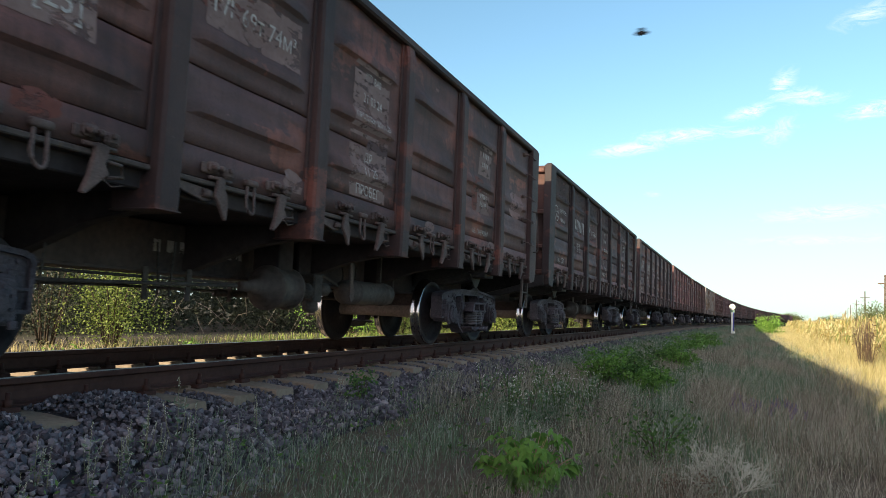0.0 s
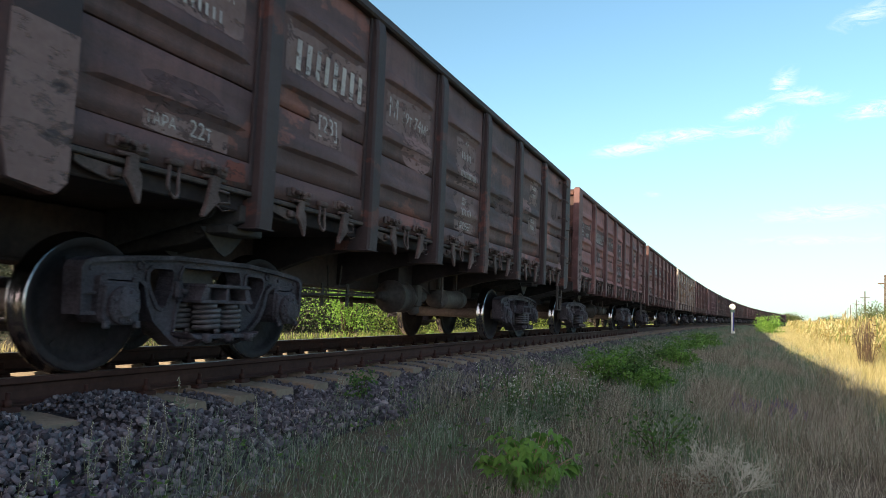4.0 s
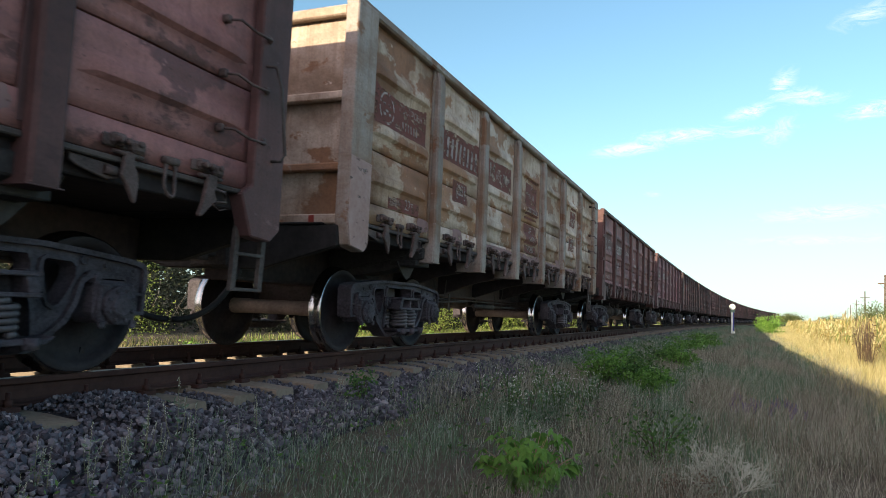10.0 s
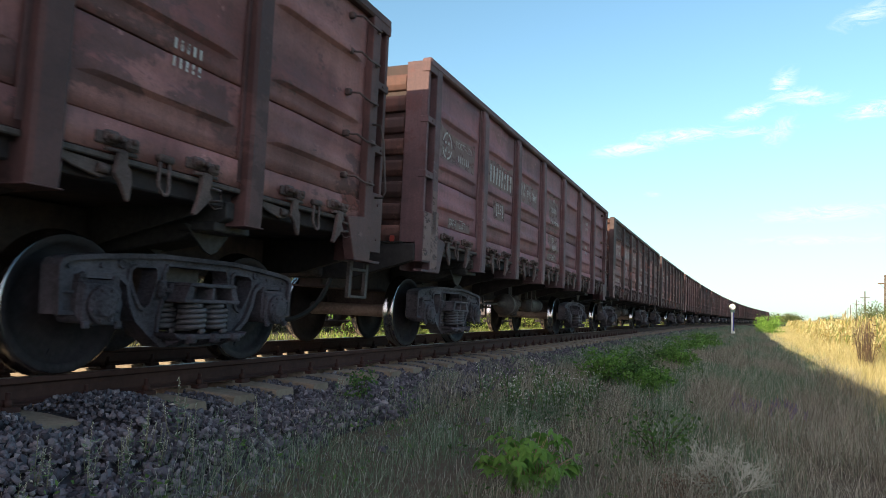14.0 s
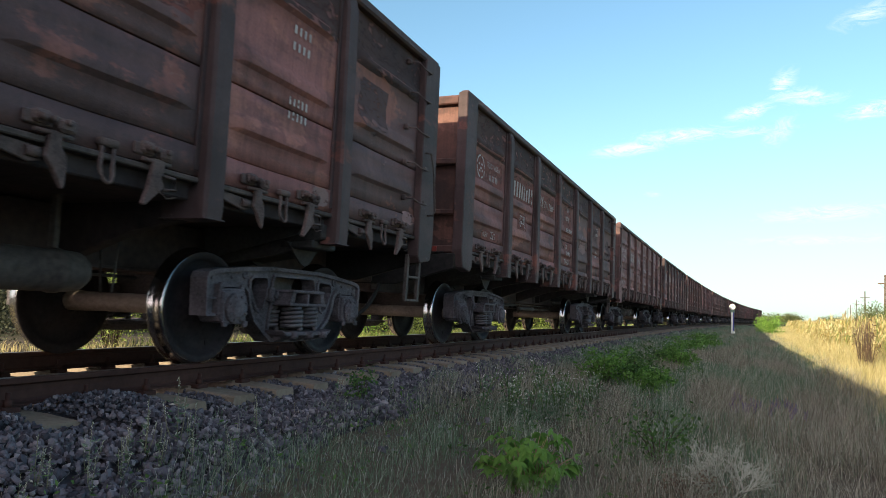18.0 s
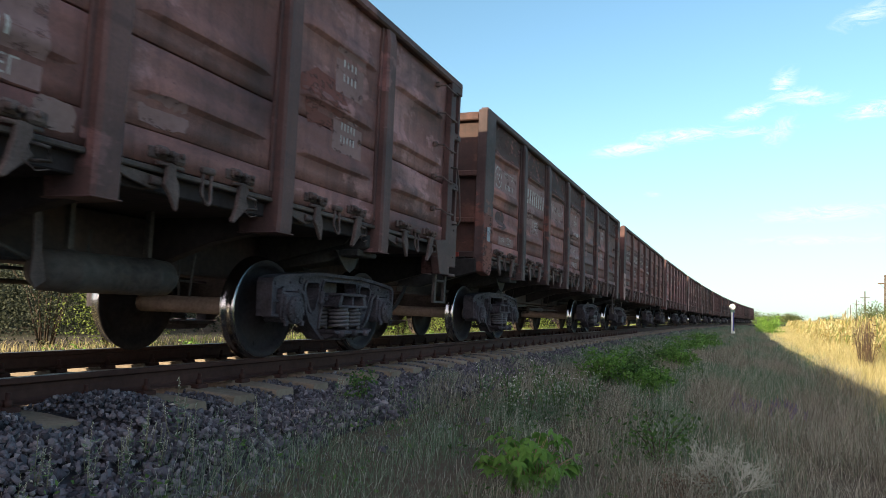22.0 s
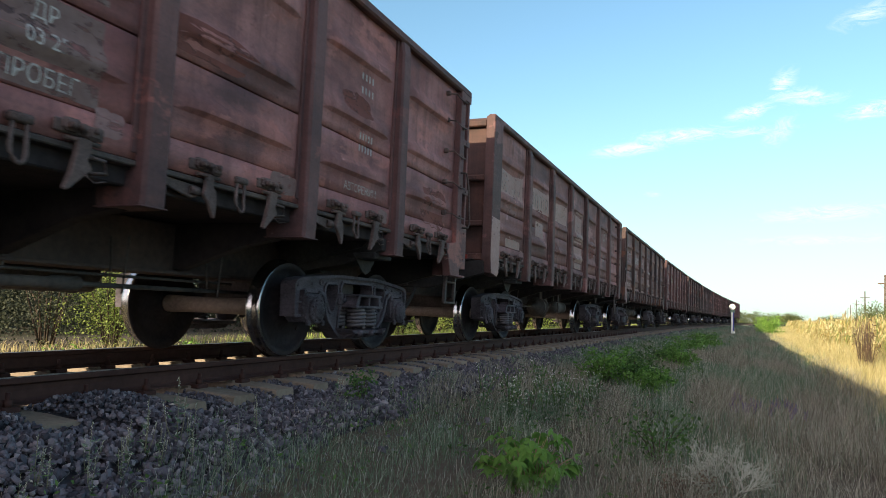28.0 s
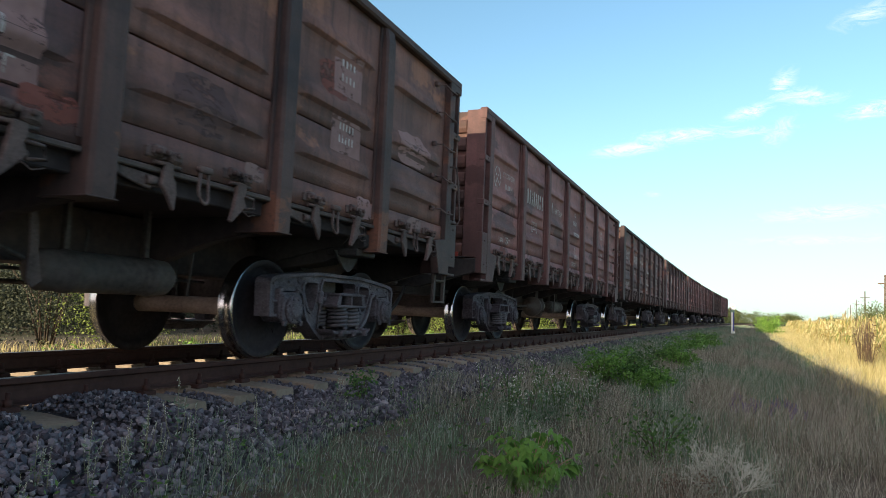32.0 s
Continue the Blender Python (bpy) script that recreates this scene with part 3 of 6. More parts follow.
        for y, z in ((1.12, 0.70), (0.88, 0.72)):
            add_lathe(bm, [(xf - side * 0.005, 0.018), (xf + side * 0.016, 0.016)], "x", 6, (0, s * y, z))
    return bm


def bolster_end(side):
    """The hollow end of the bolster over the springs, with two core holes and the wedges beside it."""
    bm = bmesh.new()
    lo, hi = sorted((side * 0.86, side * 1.12))
    add_box(bm, lo, hi, -0.29, 0.29, 0.515, 0.635, 0.006)
    lo, hi = sorted((side * 0.86, side * 1.275))
    add_poly(bm, [(-0.30, 0.498), (0.30, 0.498), (0.305, 0.525), (-0.305, 0.525)], "x", lo, hi, 0.006)
    add_poly(bm, [(-0.27, 0.617), (0.27, 0.617), (0.255, 0.645), (-0.255, 0.645)], "x", lo, hi, 0.006)
    lo, hi = sorted((side * 1.10, side * 1.265))
    for y0, y1, w in ((-0.30, -0.255, 0.075), (-0.02, -0.012, 0.035), (0.30, 0.255, -0.075)):
        add_poly(bm, [(y0, 0.522), (y0 + w, 0.522), (y1 + w * 0.75, 0.62), (y1, 0.62)], "x", lo, hi, 0.005)
    for s in (-1, 1):
        lo, hi = sorted((side * 0.97, side * 1.10))
        add_poly(bm, [(s * 0.285, 0.505), (s * 0.335, 0.505), (s * 0.335, 0.66), (s * 0.315, 0.665)], "x", lo, hi, 0.005)
    return bm


def coil_spring():
    """One spring of the set, centred on the axis, between the seat and the bolster."""
    pts, turns, per = [], 5.0, 9
    for i in range(int(turns * per) + 1):
        a = 2 * math.pi * i / per
        pts.append((0.092 * math.cos(a), 0.092 * math.sin(a), 0.288 + 0.192 * i / (turns * per)))
    return rod(pts, 0.0195, 6)


def axle_box(side):
    """The box of an axle's bearing: a ribbed block in the jaw and a bolted round cover."""
    bm = bmesh.new()
    x0, x1 = sorted((side * 0.93, side * 1.15))
    add_poly(bm, [(-0.15, 0.625), (0.15, 0.625), (0.165, 0.56), (0.165, 0.40), (0.13, 0.345), (-0.13, 0.345), (-0.165, 0.40), (-0.165, 0.56)], "x", x0, x1, 0.016)
    x0, x1 = sorted((side * 1.14, side * 1.175))
    add_poly(bm, [(-0.15, 0.60), (0.12, 0.60), (0.15, 0.56), (0.155, 0.36), (0.11, 0.335), (-0.12, 0.335), (-0.155, 0.37)], "x", x0, x1, 0.012)
    prof = [(1.17, 0.128), (1.20, 0.126), (1.206, 0.112), (1.206, 0.082), (1.222, 0.076), (1.224, 0.06), (1.224, 0.0001)]
    add_lathe(bm, [(side * a, r) for a, r in prof], "x", 22, (0, 0, 0.465))
    for k in range(8):
        w = 2 * math.pi * (k + 0.5) / 8
        add_lathe(bm, [(side * 1.204, 0.014), (side * 1.218, 0.013)], "x", 6, (0, 0.10 * math.cos(w), 0.465 + 0.10 * math.sin(w)))
    for s in (-1, 1):
        lo, hi = sorted((side * 1.165, side * 1.195))
        add_box(bm, lo, hi, min(s * 0.10, s * 0.15), max(s * 0.10, s * 0.15), 0.315, 0.365, 0.008)
        lo, hi = sorted((side * 0.98, side * 1.14))
        add_poly(bm, [(s * 0.10, 0.62), (s * 0.16, 0.60), (s * 0.155, 0.655), (s * 0.11, 0.66)], "x", lo, hi, 0.006)
    return bm


def wheel(side):
    """Wheel turned round the axle: flange inside, tread, dished disc, hub."""
    prof = [(0.66, 0.105), (0.70, 0.13), (0.735, 0.17), (0.755, 0.30), (0.745, 0.40), (0.722, 0.405), (0.720, 0.478), (0.728, 0.491), (0.742, 0.491), (0.756, 0.472), (0.80, 0.466), (0.845, 0.462), (0.852, 0.452), (0.852, 0.400), (0.80, 0.39), (0.785, 0.30), (0.81, 0.17), (0.845, 0.14), (0.855, 0.105)]
    mats = [0, 0, 0, 0, 0, 0, 0, 1, 1, 1, 1, 1, 0, 0, 0, 0, 0, 0]
    if side < 0:
        prof = [(-a, r) for a, r in prof]
    bm = add_lathe(bmesh.new(), prof, "x", 34, (0, 0, 0), mats)
    for k in range(3):
        w = 2 * math.pi * k / 3 + 0.4
        add_box(bm, side * 0.79 - 0.008, side * 0.79 + 0.008, 0.33 * math.cos(w) - 0.02, 0.33 * math.cos(w) + 0.02, 0.33 * math.sin(w) - 0.02, 0.33 * math.sin(w) + 0.02)
    return bm


def cross_bearer():
    return add_poly(bmesh.new(), [(-1.47, 1.25), (1.47, 1.25), (1.47, 1.10), (0.9, 1.0), (0.25, 0.78), (-0.25, 0.78), (-0.9, 1.0), (-1.47, 1.10)], "y", -0.06, 0.06, 0.008)


def build_wagon(kind, gear=True):
    """A four-axle open wagon, standing on the rails with its middle at the origin."""
    w = thing("freight_wagon", "open steel freight wagon on the rails", "freight wagon", "wagons of the train")
    P = PAINT_MATS["brown"]
    flip = pose(0, 0, 0, 0, 0, 180)
    for i in range(7):
        lo, hi = bay_span(i)
        me = finish(side_sheet(lo, hi, i + (0 if kind == "A" else 20)))
        for side in (1, -1):
            mm = pose(0, (lo + hi) / 2, 0) if side > 0 else pose(0, -(lo + hi) / 2, 0, 0, 0, 180)
            part("side_panel", me, P, w, m=mm)
    post = finish(side_post())
    for y in POSTS:
        part("side_post", post, P, w, m=pose(0, y, 0))
        part("side_post", post, P, w, m=pose(0, y, 0, 0, 0, 180))
    chord = add_box(bmesh.new(), SIDE_X - 0.05, SIDE_X + 0.08, -6.42, 6.42, 3.43, 3.535, 0.02)
    chord = finish(chord)
    sill = box(SIDE_X - 0.14, SIDE_X - 0.055, -6.10, 6.10, 1.20, 1.42, 0.01)
    sill = finish(sill)
    plate, wall_me, beam = finish(corner_plate(kind)), finish(box(-SIDE_X + (0.25 if kind == "B" else 0.06), SIDE_X - (0.25 if kind == "B" else 0.06), -6.34, -6.28, 1.28, 3.50, 0.008)), add_poly(bmesh.new(), [(-1.47, 1.28), (1.47, 1.28), (1.47, 1.08), (0.6, 0.84), (-0.6, 0.84), (-1.47, 1.08)], "y", -6.46, -6.36, 0.012)
    add_box(beam, -1.40, 1.40, -6.40, -6.0, 1.2, 1.26, 0.01)
    add_box(beam, -1.30, 1.30, -6.475, -6.36, 1.283, 1.305, 0.006)
    beam, cp, hs = finish(beam), finish(coupler()), finish(hose(), True)
    mirror_plate = bpy.data.meshes.new("part")
    tmp = bmesh.new()
    tmp.from_mesh(plate)
    for v in tmp.verts:
        v.co.y = -v.co.y
    bmesh.ops.reverse_faces(tmp, faces=tmp.faces)
    tmp.to_mesh(mirror_plate)
    tmp.free()
    ribs = [finish(r) for r in end_ribs(kind)]
    for mm in (None, flip):
        part("top_chord", chord, P, w, m=mm)
        part("bottom_chord", sill, M_UNDER, w, m=mm)
        part("corner_plate", plate, P, w, m=mm)
        part("corner_plate", mirror_plate, P, w, m=mm)
        ew = part("end_wall", wall_me, P, w, m=mm)
        for rm in ribs:
            part("end_rib", rm, P, ew)
        part("end_beam", beam, M_BEAM, w, m=mm)
        part("coupler", cp, M_STEEL, w, "grimy cast steel coupler", m=mm)
        part("air_hose", hs, M_RUBBER, w, "black rubber air hose", m=mm)
    part("centre_sill", add_box(box(-0.17, 0.17, -6.36, 6.36, 0.74, 1.20, 0.015), -0.26, 0.26, -6.36, 6.36, 0.735, 0.765, 0.006), M_SILL, w)
    bearer = finish(cross_bearer())
    for y in POSTS[1:-1]:
        part("cross_bearer", bearer, M_UNDER, w, m=pose(0, y, 0))
    bb = add_poly(bmesh.new(), [(-1.47, 1.25), (1.47, 1.25), (1.47, 1.12), (1.0, 0.96), (0.35, 0.86), (-0.35, 0.86), (-1.0, 0.96), (-1.47, 1.12)], "y", -0.17, 0.17, 0.01)
    for d in (-0.3, 0.3):
        add_poly(bb, [(0.25, 1.24), (1.40, 1.24), (1.30, 1.14), (0.30, 0.90)], "y", d - 0.012, d + 0.012)
    for x in (0.62, 1.16):
        add_poly(bb, [(-0.27, 1.08), (0.27, 1.08), (0.10, 0.90), (0.03, 0.868), (-0.05, 0.90)], "x", x, x + 0.02)
    add_box(bb, 1.05, 1.40, -0.20, 0.20, 1.03, 1.10, 0.01)
    bb = finish(bb)
    for y in (-BOGIE_HALF, BOGIE_HALF):
        part("body_bolster", bb, M_BRACKET, w, m=pose(0, y, 0))
    part("floor", box(-1.42, 1.42, -6.28, 6.28, 1.205, 1.25, 0.005), M_UNDER, w)
    lt, lp = [finish(latch(k)) for k in (0, 1)], finish(loop(), True)
    for i in range(7):
        lo, hi = bay_span(i)
        mid = (lo + hi) / 2
        for k, d in enumerate((-0.36, 0.36)):
            part("hatch_latch", lt[k], M_RUSTLATCH, w, m=pose(0, mid + d, 0))
        part("lifting_loop", lp, M_RUSTLATCH, w, m=pose(0, mid, 0))
        if i in (0, 1, 6):
            lip = finish(box(1.36, SIDE_X + 0.035, -(hi - lo) / 2 + 0.02, (hi - lo) / 2 - 0.02, 1.315, 1.352, 0.008))
        part("hatch_edge", lip, M_DUSTY, w, m=pose(0, mid, 0))
    # ladder irons and steps at the trailing corner
    rung = rod([(SIDE_X + 0.0, 5.70, 0), (SIDE_X + 0.13, 5.73, -0.01), (SIDE_X + 0.15, 5.88, -0.045), (SIDE_X + 0.15, 6.07, -0.035), (SIDE_X + 0.07, 6.12, 0)], 0.0105, 6)
    add_box(rung, SIDE_X - 0.01, SIDE_X + 0.055, 5.675, 5.725, -0.03, 0.03, 0.01)
    add_box(rung, SIDE_X + 0.03, SIDE_X + 0.10, 6.10, 6.15, -0.03, 0.025, 0.01)
    rung = finish(rung, True)
    for z in (1.75, 2.15, 2.55, 2.95, 3.3):
        part("grab_iron", rung, M_RUSTLATCH, w, m=pose(0, 0, z))
    part("grab_iron", rod([(SIDE_X + 0.07, 6.12, 2.34), (SIDE_X + 0.15, 6.14, 2.33), (SIDE_X + 0.155, 6.22, 2.18), (SIDE_X + 0.155, 6.31, 1.68), (SIDE_X + 0.15, 6.27, 1.62), (SIDE_X + 0.07, 6.25, 1.62)], 0.013, 6), M_STEEL, w)
    step = bmesh.new()
    for y in (6.02, 6.34):
        add_poly(step, [(y - 0.02, 0.60), (y + 0.035, 0.60), (y + 0.065, 1.14), (y + 0.01, 1.14)], "x", 1.42, 1.46, 0.004)
    for z in (0.60, 0.87):
        add_box(step, 1.415, 1.465, 6.03, 6.37, z, z + 0.026, 0.004)
    part("step", step, M_STEEL, w)
    part("reflector", box(1.15, 1.21, -6.475, -6.462, 1.30, 1.37, 0.002), M_REFLECT, w, "small red reflector")
    # bogies
    frames = {s: finish(side_frame(s)) for s in (1, -1)}
    ends = {s: finish(bolster_end(s)) for s in (1, -1)}
    boxes = {s: finish(axle_box(s)) for s in (1, -1)}
    wheels = {}
    for s in (1, -1):
        wheels[s] = finish(wheel(s))
        wheels[s].materials.append(M_DISC)
        wheels[s].materials.append(M_TREAD)
    spring = finish(coil_spring(), True)
    axle = finish(add_lathe(bmesh.new(), [(-1.02, 0.065), (-0.9, 0.07), (-0.86, 0.09), (-0.62, 0.092), (-0.2, 0.083), (0.2, 0.083), (0.62, 0.092), (0.86, 0.09), (0.9, 0.07), (1.02, 0.065)], "x", 18))
    bolster = box(-0.95, 0.95, -0.20, 0.20, 0.50, 0.80, 0.03)
    add_lathe(bolster, [(0.80, 0.26), (0.90, 0.24)], "z", 18)
    bolster = finish(bolster)
    beam_b = finish(rod([(-0.85, 0.62, 0.42), (0, 0.72, 0.44), (0.85, 0.62, 0.42)], 0.035, 6), True)
    for yb in (-BOGIE_HALF, BOGIE_HALF):
        part("bolster", bolster, M_STEEL, w, m=pose(0, yb, 0))
        for s in (1, -1):
            fr = part("side_frame", frames[s], M_CAST, w, "cast steel bogie side frame", m=pose(0, yb, 0))
            part("bolster_end", ends[s], M_CAST, fr)
            for k in (-0.118, 0.118):
                part("coil_spring", spring, M_SPRING, fr, m=pose(1.168 * s, k, 0))
            for k in (-0.225, 0.0, 0.225) if s > 0 else ():
                part("coil_spring", spring, M_SPRING, fr, m=pose(0.985 * s, k, 0))
        for ya in (yb - AXLE_HALF, yb + AXLE_HALF):
            for s in (1, -1):
                part("axle_box", boxes[s], M_CAST, w, m=pose(0, ya, 0))
            ax = part("wheelset", axle, M_AXLE, w, "rusty axle with two steel wheels", m=pose(0, ya, WHEEL_R))
            for s in (1, -1):
                part("wheel", wheels[s], None, ax)
        for k in (1, -1):
            part("brake_beam", beam_b, M_STEEL, w, m=pose(0, yb, 0) if k > 0 else pose(0, yb, 0, 0, 0, 180))
    # brake gear under the body
    g = 1 if gear else -1
    tank = add_lathe(bmesh.new(), [(1.17, 0.02), (1.19, 0.09), (1.25, 0.14), (1.42, 0.146), (1.43, 0.155), (1.47, 0.155), (1.48, 0.146), (2.14, 0.146), (2.15, 0.155), (2.19, 0.155), (2.20, 0.146), (2.34, 0.14), (2.41, 0.09), (2.43, 0.02)], "y", 22, (0.62 * g, 0, 0.68))
    part("air_reservoir", tank, M_TANK, w, "dusty dark brake air reservoir")
    for y in (1.45, 2.17):
        part("reservoir_bracket", box(0.60 * g - 0.03, 0.60 * g + 0.03, y - 0.02, y + 0.02, 0.80, 1.21, 0.004), M_STEEL, w)
    cyl = add_lathe(bmesh.new(), [(-0.66, 0.02), (-0.65, 0.05), (-0.50, 0.055), (-0.48, 0.075), (-0.38, 0.085), (-0.34, 0.17), (-0.27, 0.195), (-0.265, 0.225), (-0.21, 0.225), (-0.205, 0.195), (0.08, 0.195), (0.085, 0.215), (0.12, 0.215), (0.125, 0.185), (0.17, 0.16), (0.18, 0.02)], "y", 26, (0.62 * g, 0, 0.665))
    part("brake_cylinder", cyl, M_TANK, w)
    part("cylinder_bracket", box(0.52 * g - 0.16, 0.52 * g + 0.16, -0.15, 0.10, 0.84, 1.21, 0.01), M_UNDER, w)
    valve = box(0.52 * g - 0.12, 0.52 * g + 0.12, 0.58, 0.76, 0.54, 0.86, 0.02)
    add_lathe(valve, [(0.42, 0.03), (0.44, 0.085), (0.52, 0.09), (0.54, 0.06), (0.60, 0.06)], "y", 14, (0.58 * g, 0, 0.66))
    add_lathe(valve, [(0.74, 0.06), (0.80, 0.075), (0.90, 0.075), (0.93, 0.03)], "y", 14, (0.58 * g, 0, 0.69))
    add_lathe(valve, [(0.42, 0.05), (0.46, 0.09), (0.56, 0.085)], "z", 12, (0.54 * g, 0.67, 0))
    add_tube(valve, [(0.58 * g, 0.16, 0.66), (0.6 * g, 0.30, 0.58), (0.58 * g, 0.44, 0.62)], 0.018, 6)
    add_tube(valve, [(0.5 * g, 0.8, 0.8), (0.5 * g, 0.95, 0.86), (0.58 * g, 1.2, 0.74)], 0.016, 6)
    part("air_distributor", valve, M_STEEL, w)
    part("valve_bracket", box(0.42 * g - 0.02, 0.42 * g + 0.02, 0.56, 0.80, 0.80, 1.21, 0.006), M_UNDER, w)
    if gear:
        part("strap_hanger", add_poly(bmesh.new(), [(0.98, 1.20), (1.03, 1.20), (1.07, 0.80), (1.11, 0.60), (1.04, 0.55), (1.0, 0.62), (1.01, 0.80)], "x", 0.83, 0.85, 0.004), M_RUSTLATCH, w)
    # pull rods, slack adjuster and their guard loops
    part("brake_rod", rod([(0.50, -3.3, 0.60), (0.55, -1.6, 0.64), (0.62, -0.7, 0.665)], 0.017, 6), M_STEEL, w)
    part("brake_rod", rod([(0.30, -3.3, 0.70), (0.30, 3.2, 0.68)], 0.014, 6), M_STEEL, w)
    part("brake_rod", rod([(-0.40, -3.3, 0.58), (-0.42, -1.2, 0.62), (-0.42, 3.2, 0.60)], 0.016, 6), M_STEEL, w)
    part("slack_adjuster", add_lathe(bmesh.new(), [(0.2, 0.02), (0.22, 0.042), (1.1, 0.042), (1.14, 0.055), (1.35, 0.055), (1.38, 0.02), (3.3, 0.018)], "y", 12, (-0.42 if gear else 0.42, 0, 0.60)), M_STEEL, w)
    lever = finish(box(-0.012, 0.012, -0.03, 0.03, 0.50, 0.78, 0.006))
    for x, y in ((0.36, -1.55), (0.5, -1.2), (-0.36, 0.4), (0.2, 0.9)):
        part("brake_lever", lever, M_STEEL, w, m=pose(x, y, 0, 0, 0, 90 * (y > 0)))
    hang = finish(rod([(0.32, 0, 1.0), (0.36, 0, 0.545), (0.48, 0, 0.545), (0.52, 0, 1.0)], 0.009, 6), True)
    for y in (-2.6, -1.4, 1.7, 2.8):
        part("rod_hanger", hang, M_STEEL, w, m=pose(0, y, 0))
    return w


WAGON_KINDS = {}
# wagons that run with their brake cylinder on the other side
TURNED = (-5, 1, 2, 6, 8, 9, 10, 14, 16, 18)

# number along the train: paint, kind of ends, tone of the lettering patches, words
TRAIN = {
    -6: ("brown", "A", "dark", ""), -5: ("dark", "A", "", ""), -4: ("dark", "A", "dark", ""), -3: ("dark", "A", "grey", "69т 74м³"), -2: ("smoked", "A", "dark", "71т 76м³"), -1: ("sooty", "A", "grey", "69т 74м³"),
    0: ("red", "A", "dark", "71т 76м³"), 1: ("maroon", "C", "dark", "69т 74м³"), 2: ("cream", "A", "red", "69т 74м³"), 3: ("maroon", "B", "", "69т 74м³"),
    4: ("plum", "B", "grey", "69т 74м³"), 5: ("rusty", "A", "mauve", "69т 74м³"), 6: ("rusty", "A", "red", "71т 76м³"), 7: ("pinkish", "B", "mauve", "69т 74м³"),
    8: ("rusty", "A", "mauve", "71т 76м³"), 9: ("oxide", "A", "dark", "71т 76м³"), 10: ("brown", "B", "grey", "69т 74м³"), 11: ("pinkish", "A", "pink", "69т 74м³"),
    12: ("umber", "B", "mauve", "69т 74м³"), 13: ("maroon", "B", "", "69т 74м³"), 14: ("dark", "A", "grey", "69т 74м³"), 15: ("rusty", "A", "mauve", "69т 74м³"),
    16: ("brown", "A", "dark", ""), 17: ("maroon", "B", "", ""), 18: ("dark", "A", "grey", ""), 19: ("brown", "B", "dark", ""),
}
WORDS = {"red": "red-brown", "maroon": "maroon", "dark": "dark grimy brown", "rusty": "rust-red and soot-black", "brown": "weathered brown", "cream": "peeling cream", "plum": "plum-coloured", "pinkish": "faded pinkish brown", "umber": "dull umber", "sooty": "soot-darkened brown", "smoked": "smoke-blackened brown", "oxide": "dark oxide-red"}
# side sheets black with soot, bay by bay, and wagons whose bogies are pale with dust
SOOTY = {-5: (0, 3), -3: (2, 6), 5: (4, 6), 6: (4, 6), 8: (4, 6), 12: (3,), 14: (2, 5), 18: (2, 5)}
DUSTED = (-2, 0, 4, 5, 6, 12, 14)
PAINTED = ("side_panel", "side_post", "top_chord", "corner_plate", "end_wall", "end_rib")
WAGONS = {}


def wagon_rows(n, step=0.5):
    rows = []
    for i in range(int(round(SECONDS / step)) + 1):
        t = i * step
        s = train_at(t) + n * WAGON_PITCH + CENTRE_FROM_AXLE
        ax, ay, _ = on_line(s - BOGIE_HALF)
        bx, by, _ = on_line(s + BOGIE_HALF)
        h = math.atan2(bx - ax, by - ay)
        rows.append((t, Matrix.Translation(((ax + bx) / 2, (ay + by) / 2, 0.0)) @ Matrix.Rotation(-h, 4, "Z")))
    return rows


def place_train():
    for n, (paint, kind, tone, words) in TRAIN.items():
        m = wagon_rows(n, SECONDS)[0][1]
        key = (kind, n not in TURNED)
        if key in WAGON_KINDS:
            w = copy_thing(WAGON_KINDS[key], m)
        else:
            w = WAGON_KINDS[key] = build_wagon(*key)
            w.matrix_basis = m
        for o in w.children_recursive:
            if o.name.split(".")[0] in PAINTED:
                o.material_slots[0].link = "OBJECT"
                o.material_slots[0].material = (POST_MATS if o.name.startswith(("side_post", "top_chord", "corner_plate")) else PAINT_MATS)["end" if o.name.startswith("end_") and paint != "cream" else paint]
        for i, o in enumerate([c for c in w.children if c.name.split(".")[0] == "side_panel"]):
            if i // 2 in SOOTY.get(n, ()) and i % 2 == 0:
                o.material_slots[0].material = PAINT_MATS["sooty"]
            if n == 2 and i // 2 in (0, 3, 4, 6) and i % 2 == 0:
                o.material_slots[0].material = PAINT_MATS["rusted"]
        for o in w.children_recursive:
            if o.name.split(".")[0] in ("side_frame", "bolster_end", "axle_box"):
                o.material_slots[0].link = "OBJECT"
                o.material_slots[0].material = M_CASTDUST if n in DUSTED else M_CAST
        tagged(w, WORDS[paint] + " open steel freight wagon with stencilled side panels")
        WAGONS[n] = w


place_train()


# ---- ground, ballast, rails, sleepers ----
SLEEPER_PITCH = 0.5435


def ground_height(u, s=0.0):
    """Height of the soil u metres from the track's centre."""
    us = (-400, -40, -14, -8, -5.5, -3.2, -1.75, 1.75, 2.0, 2.6, 3.2, 4.2, 6.0, 8.5, 12.0, 60.0, 400)
    zs = (-0.9, -0.9, -0.8, -0.65, -0.75, -0.68, -0.45, -0.405, -0.42, -0.52, -0.60, -0.66, -0.72, -0.76, -0.72, -0.70, -0.7)
    return np.interp(u, us, zs)


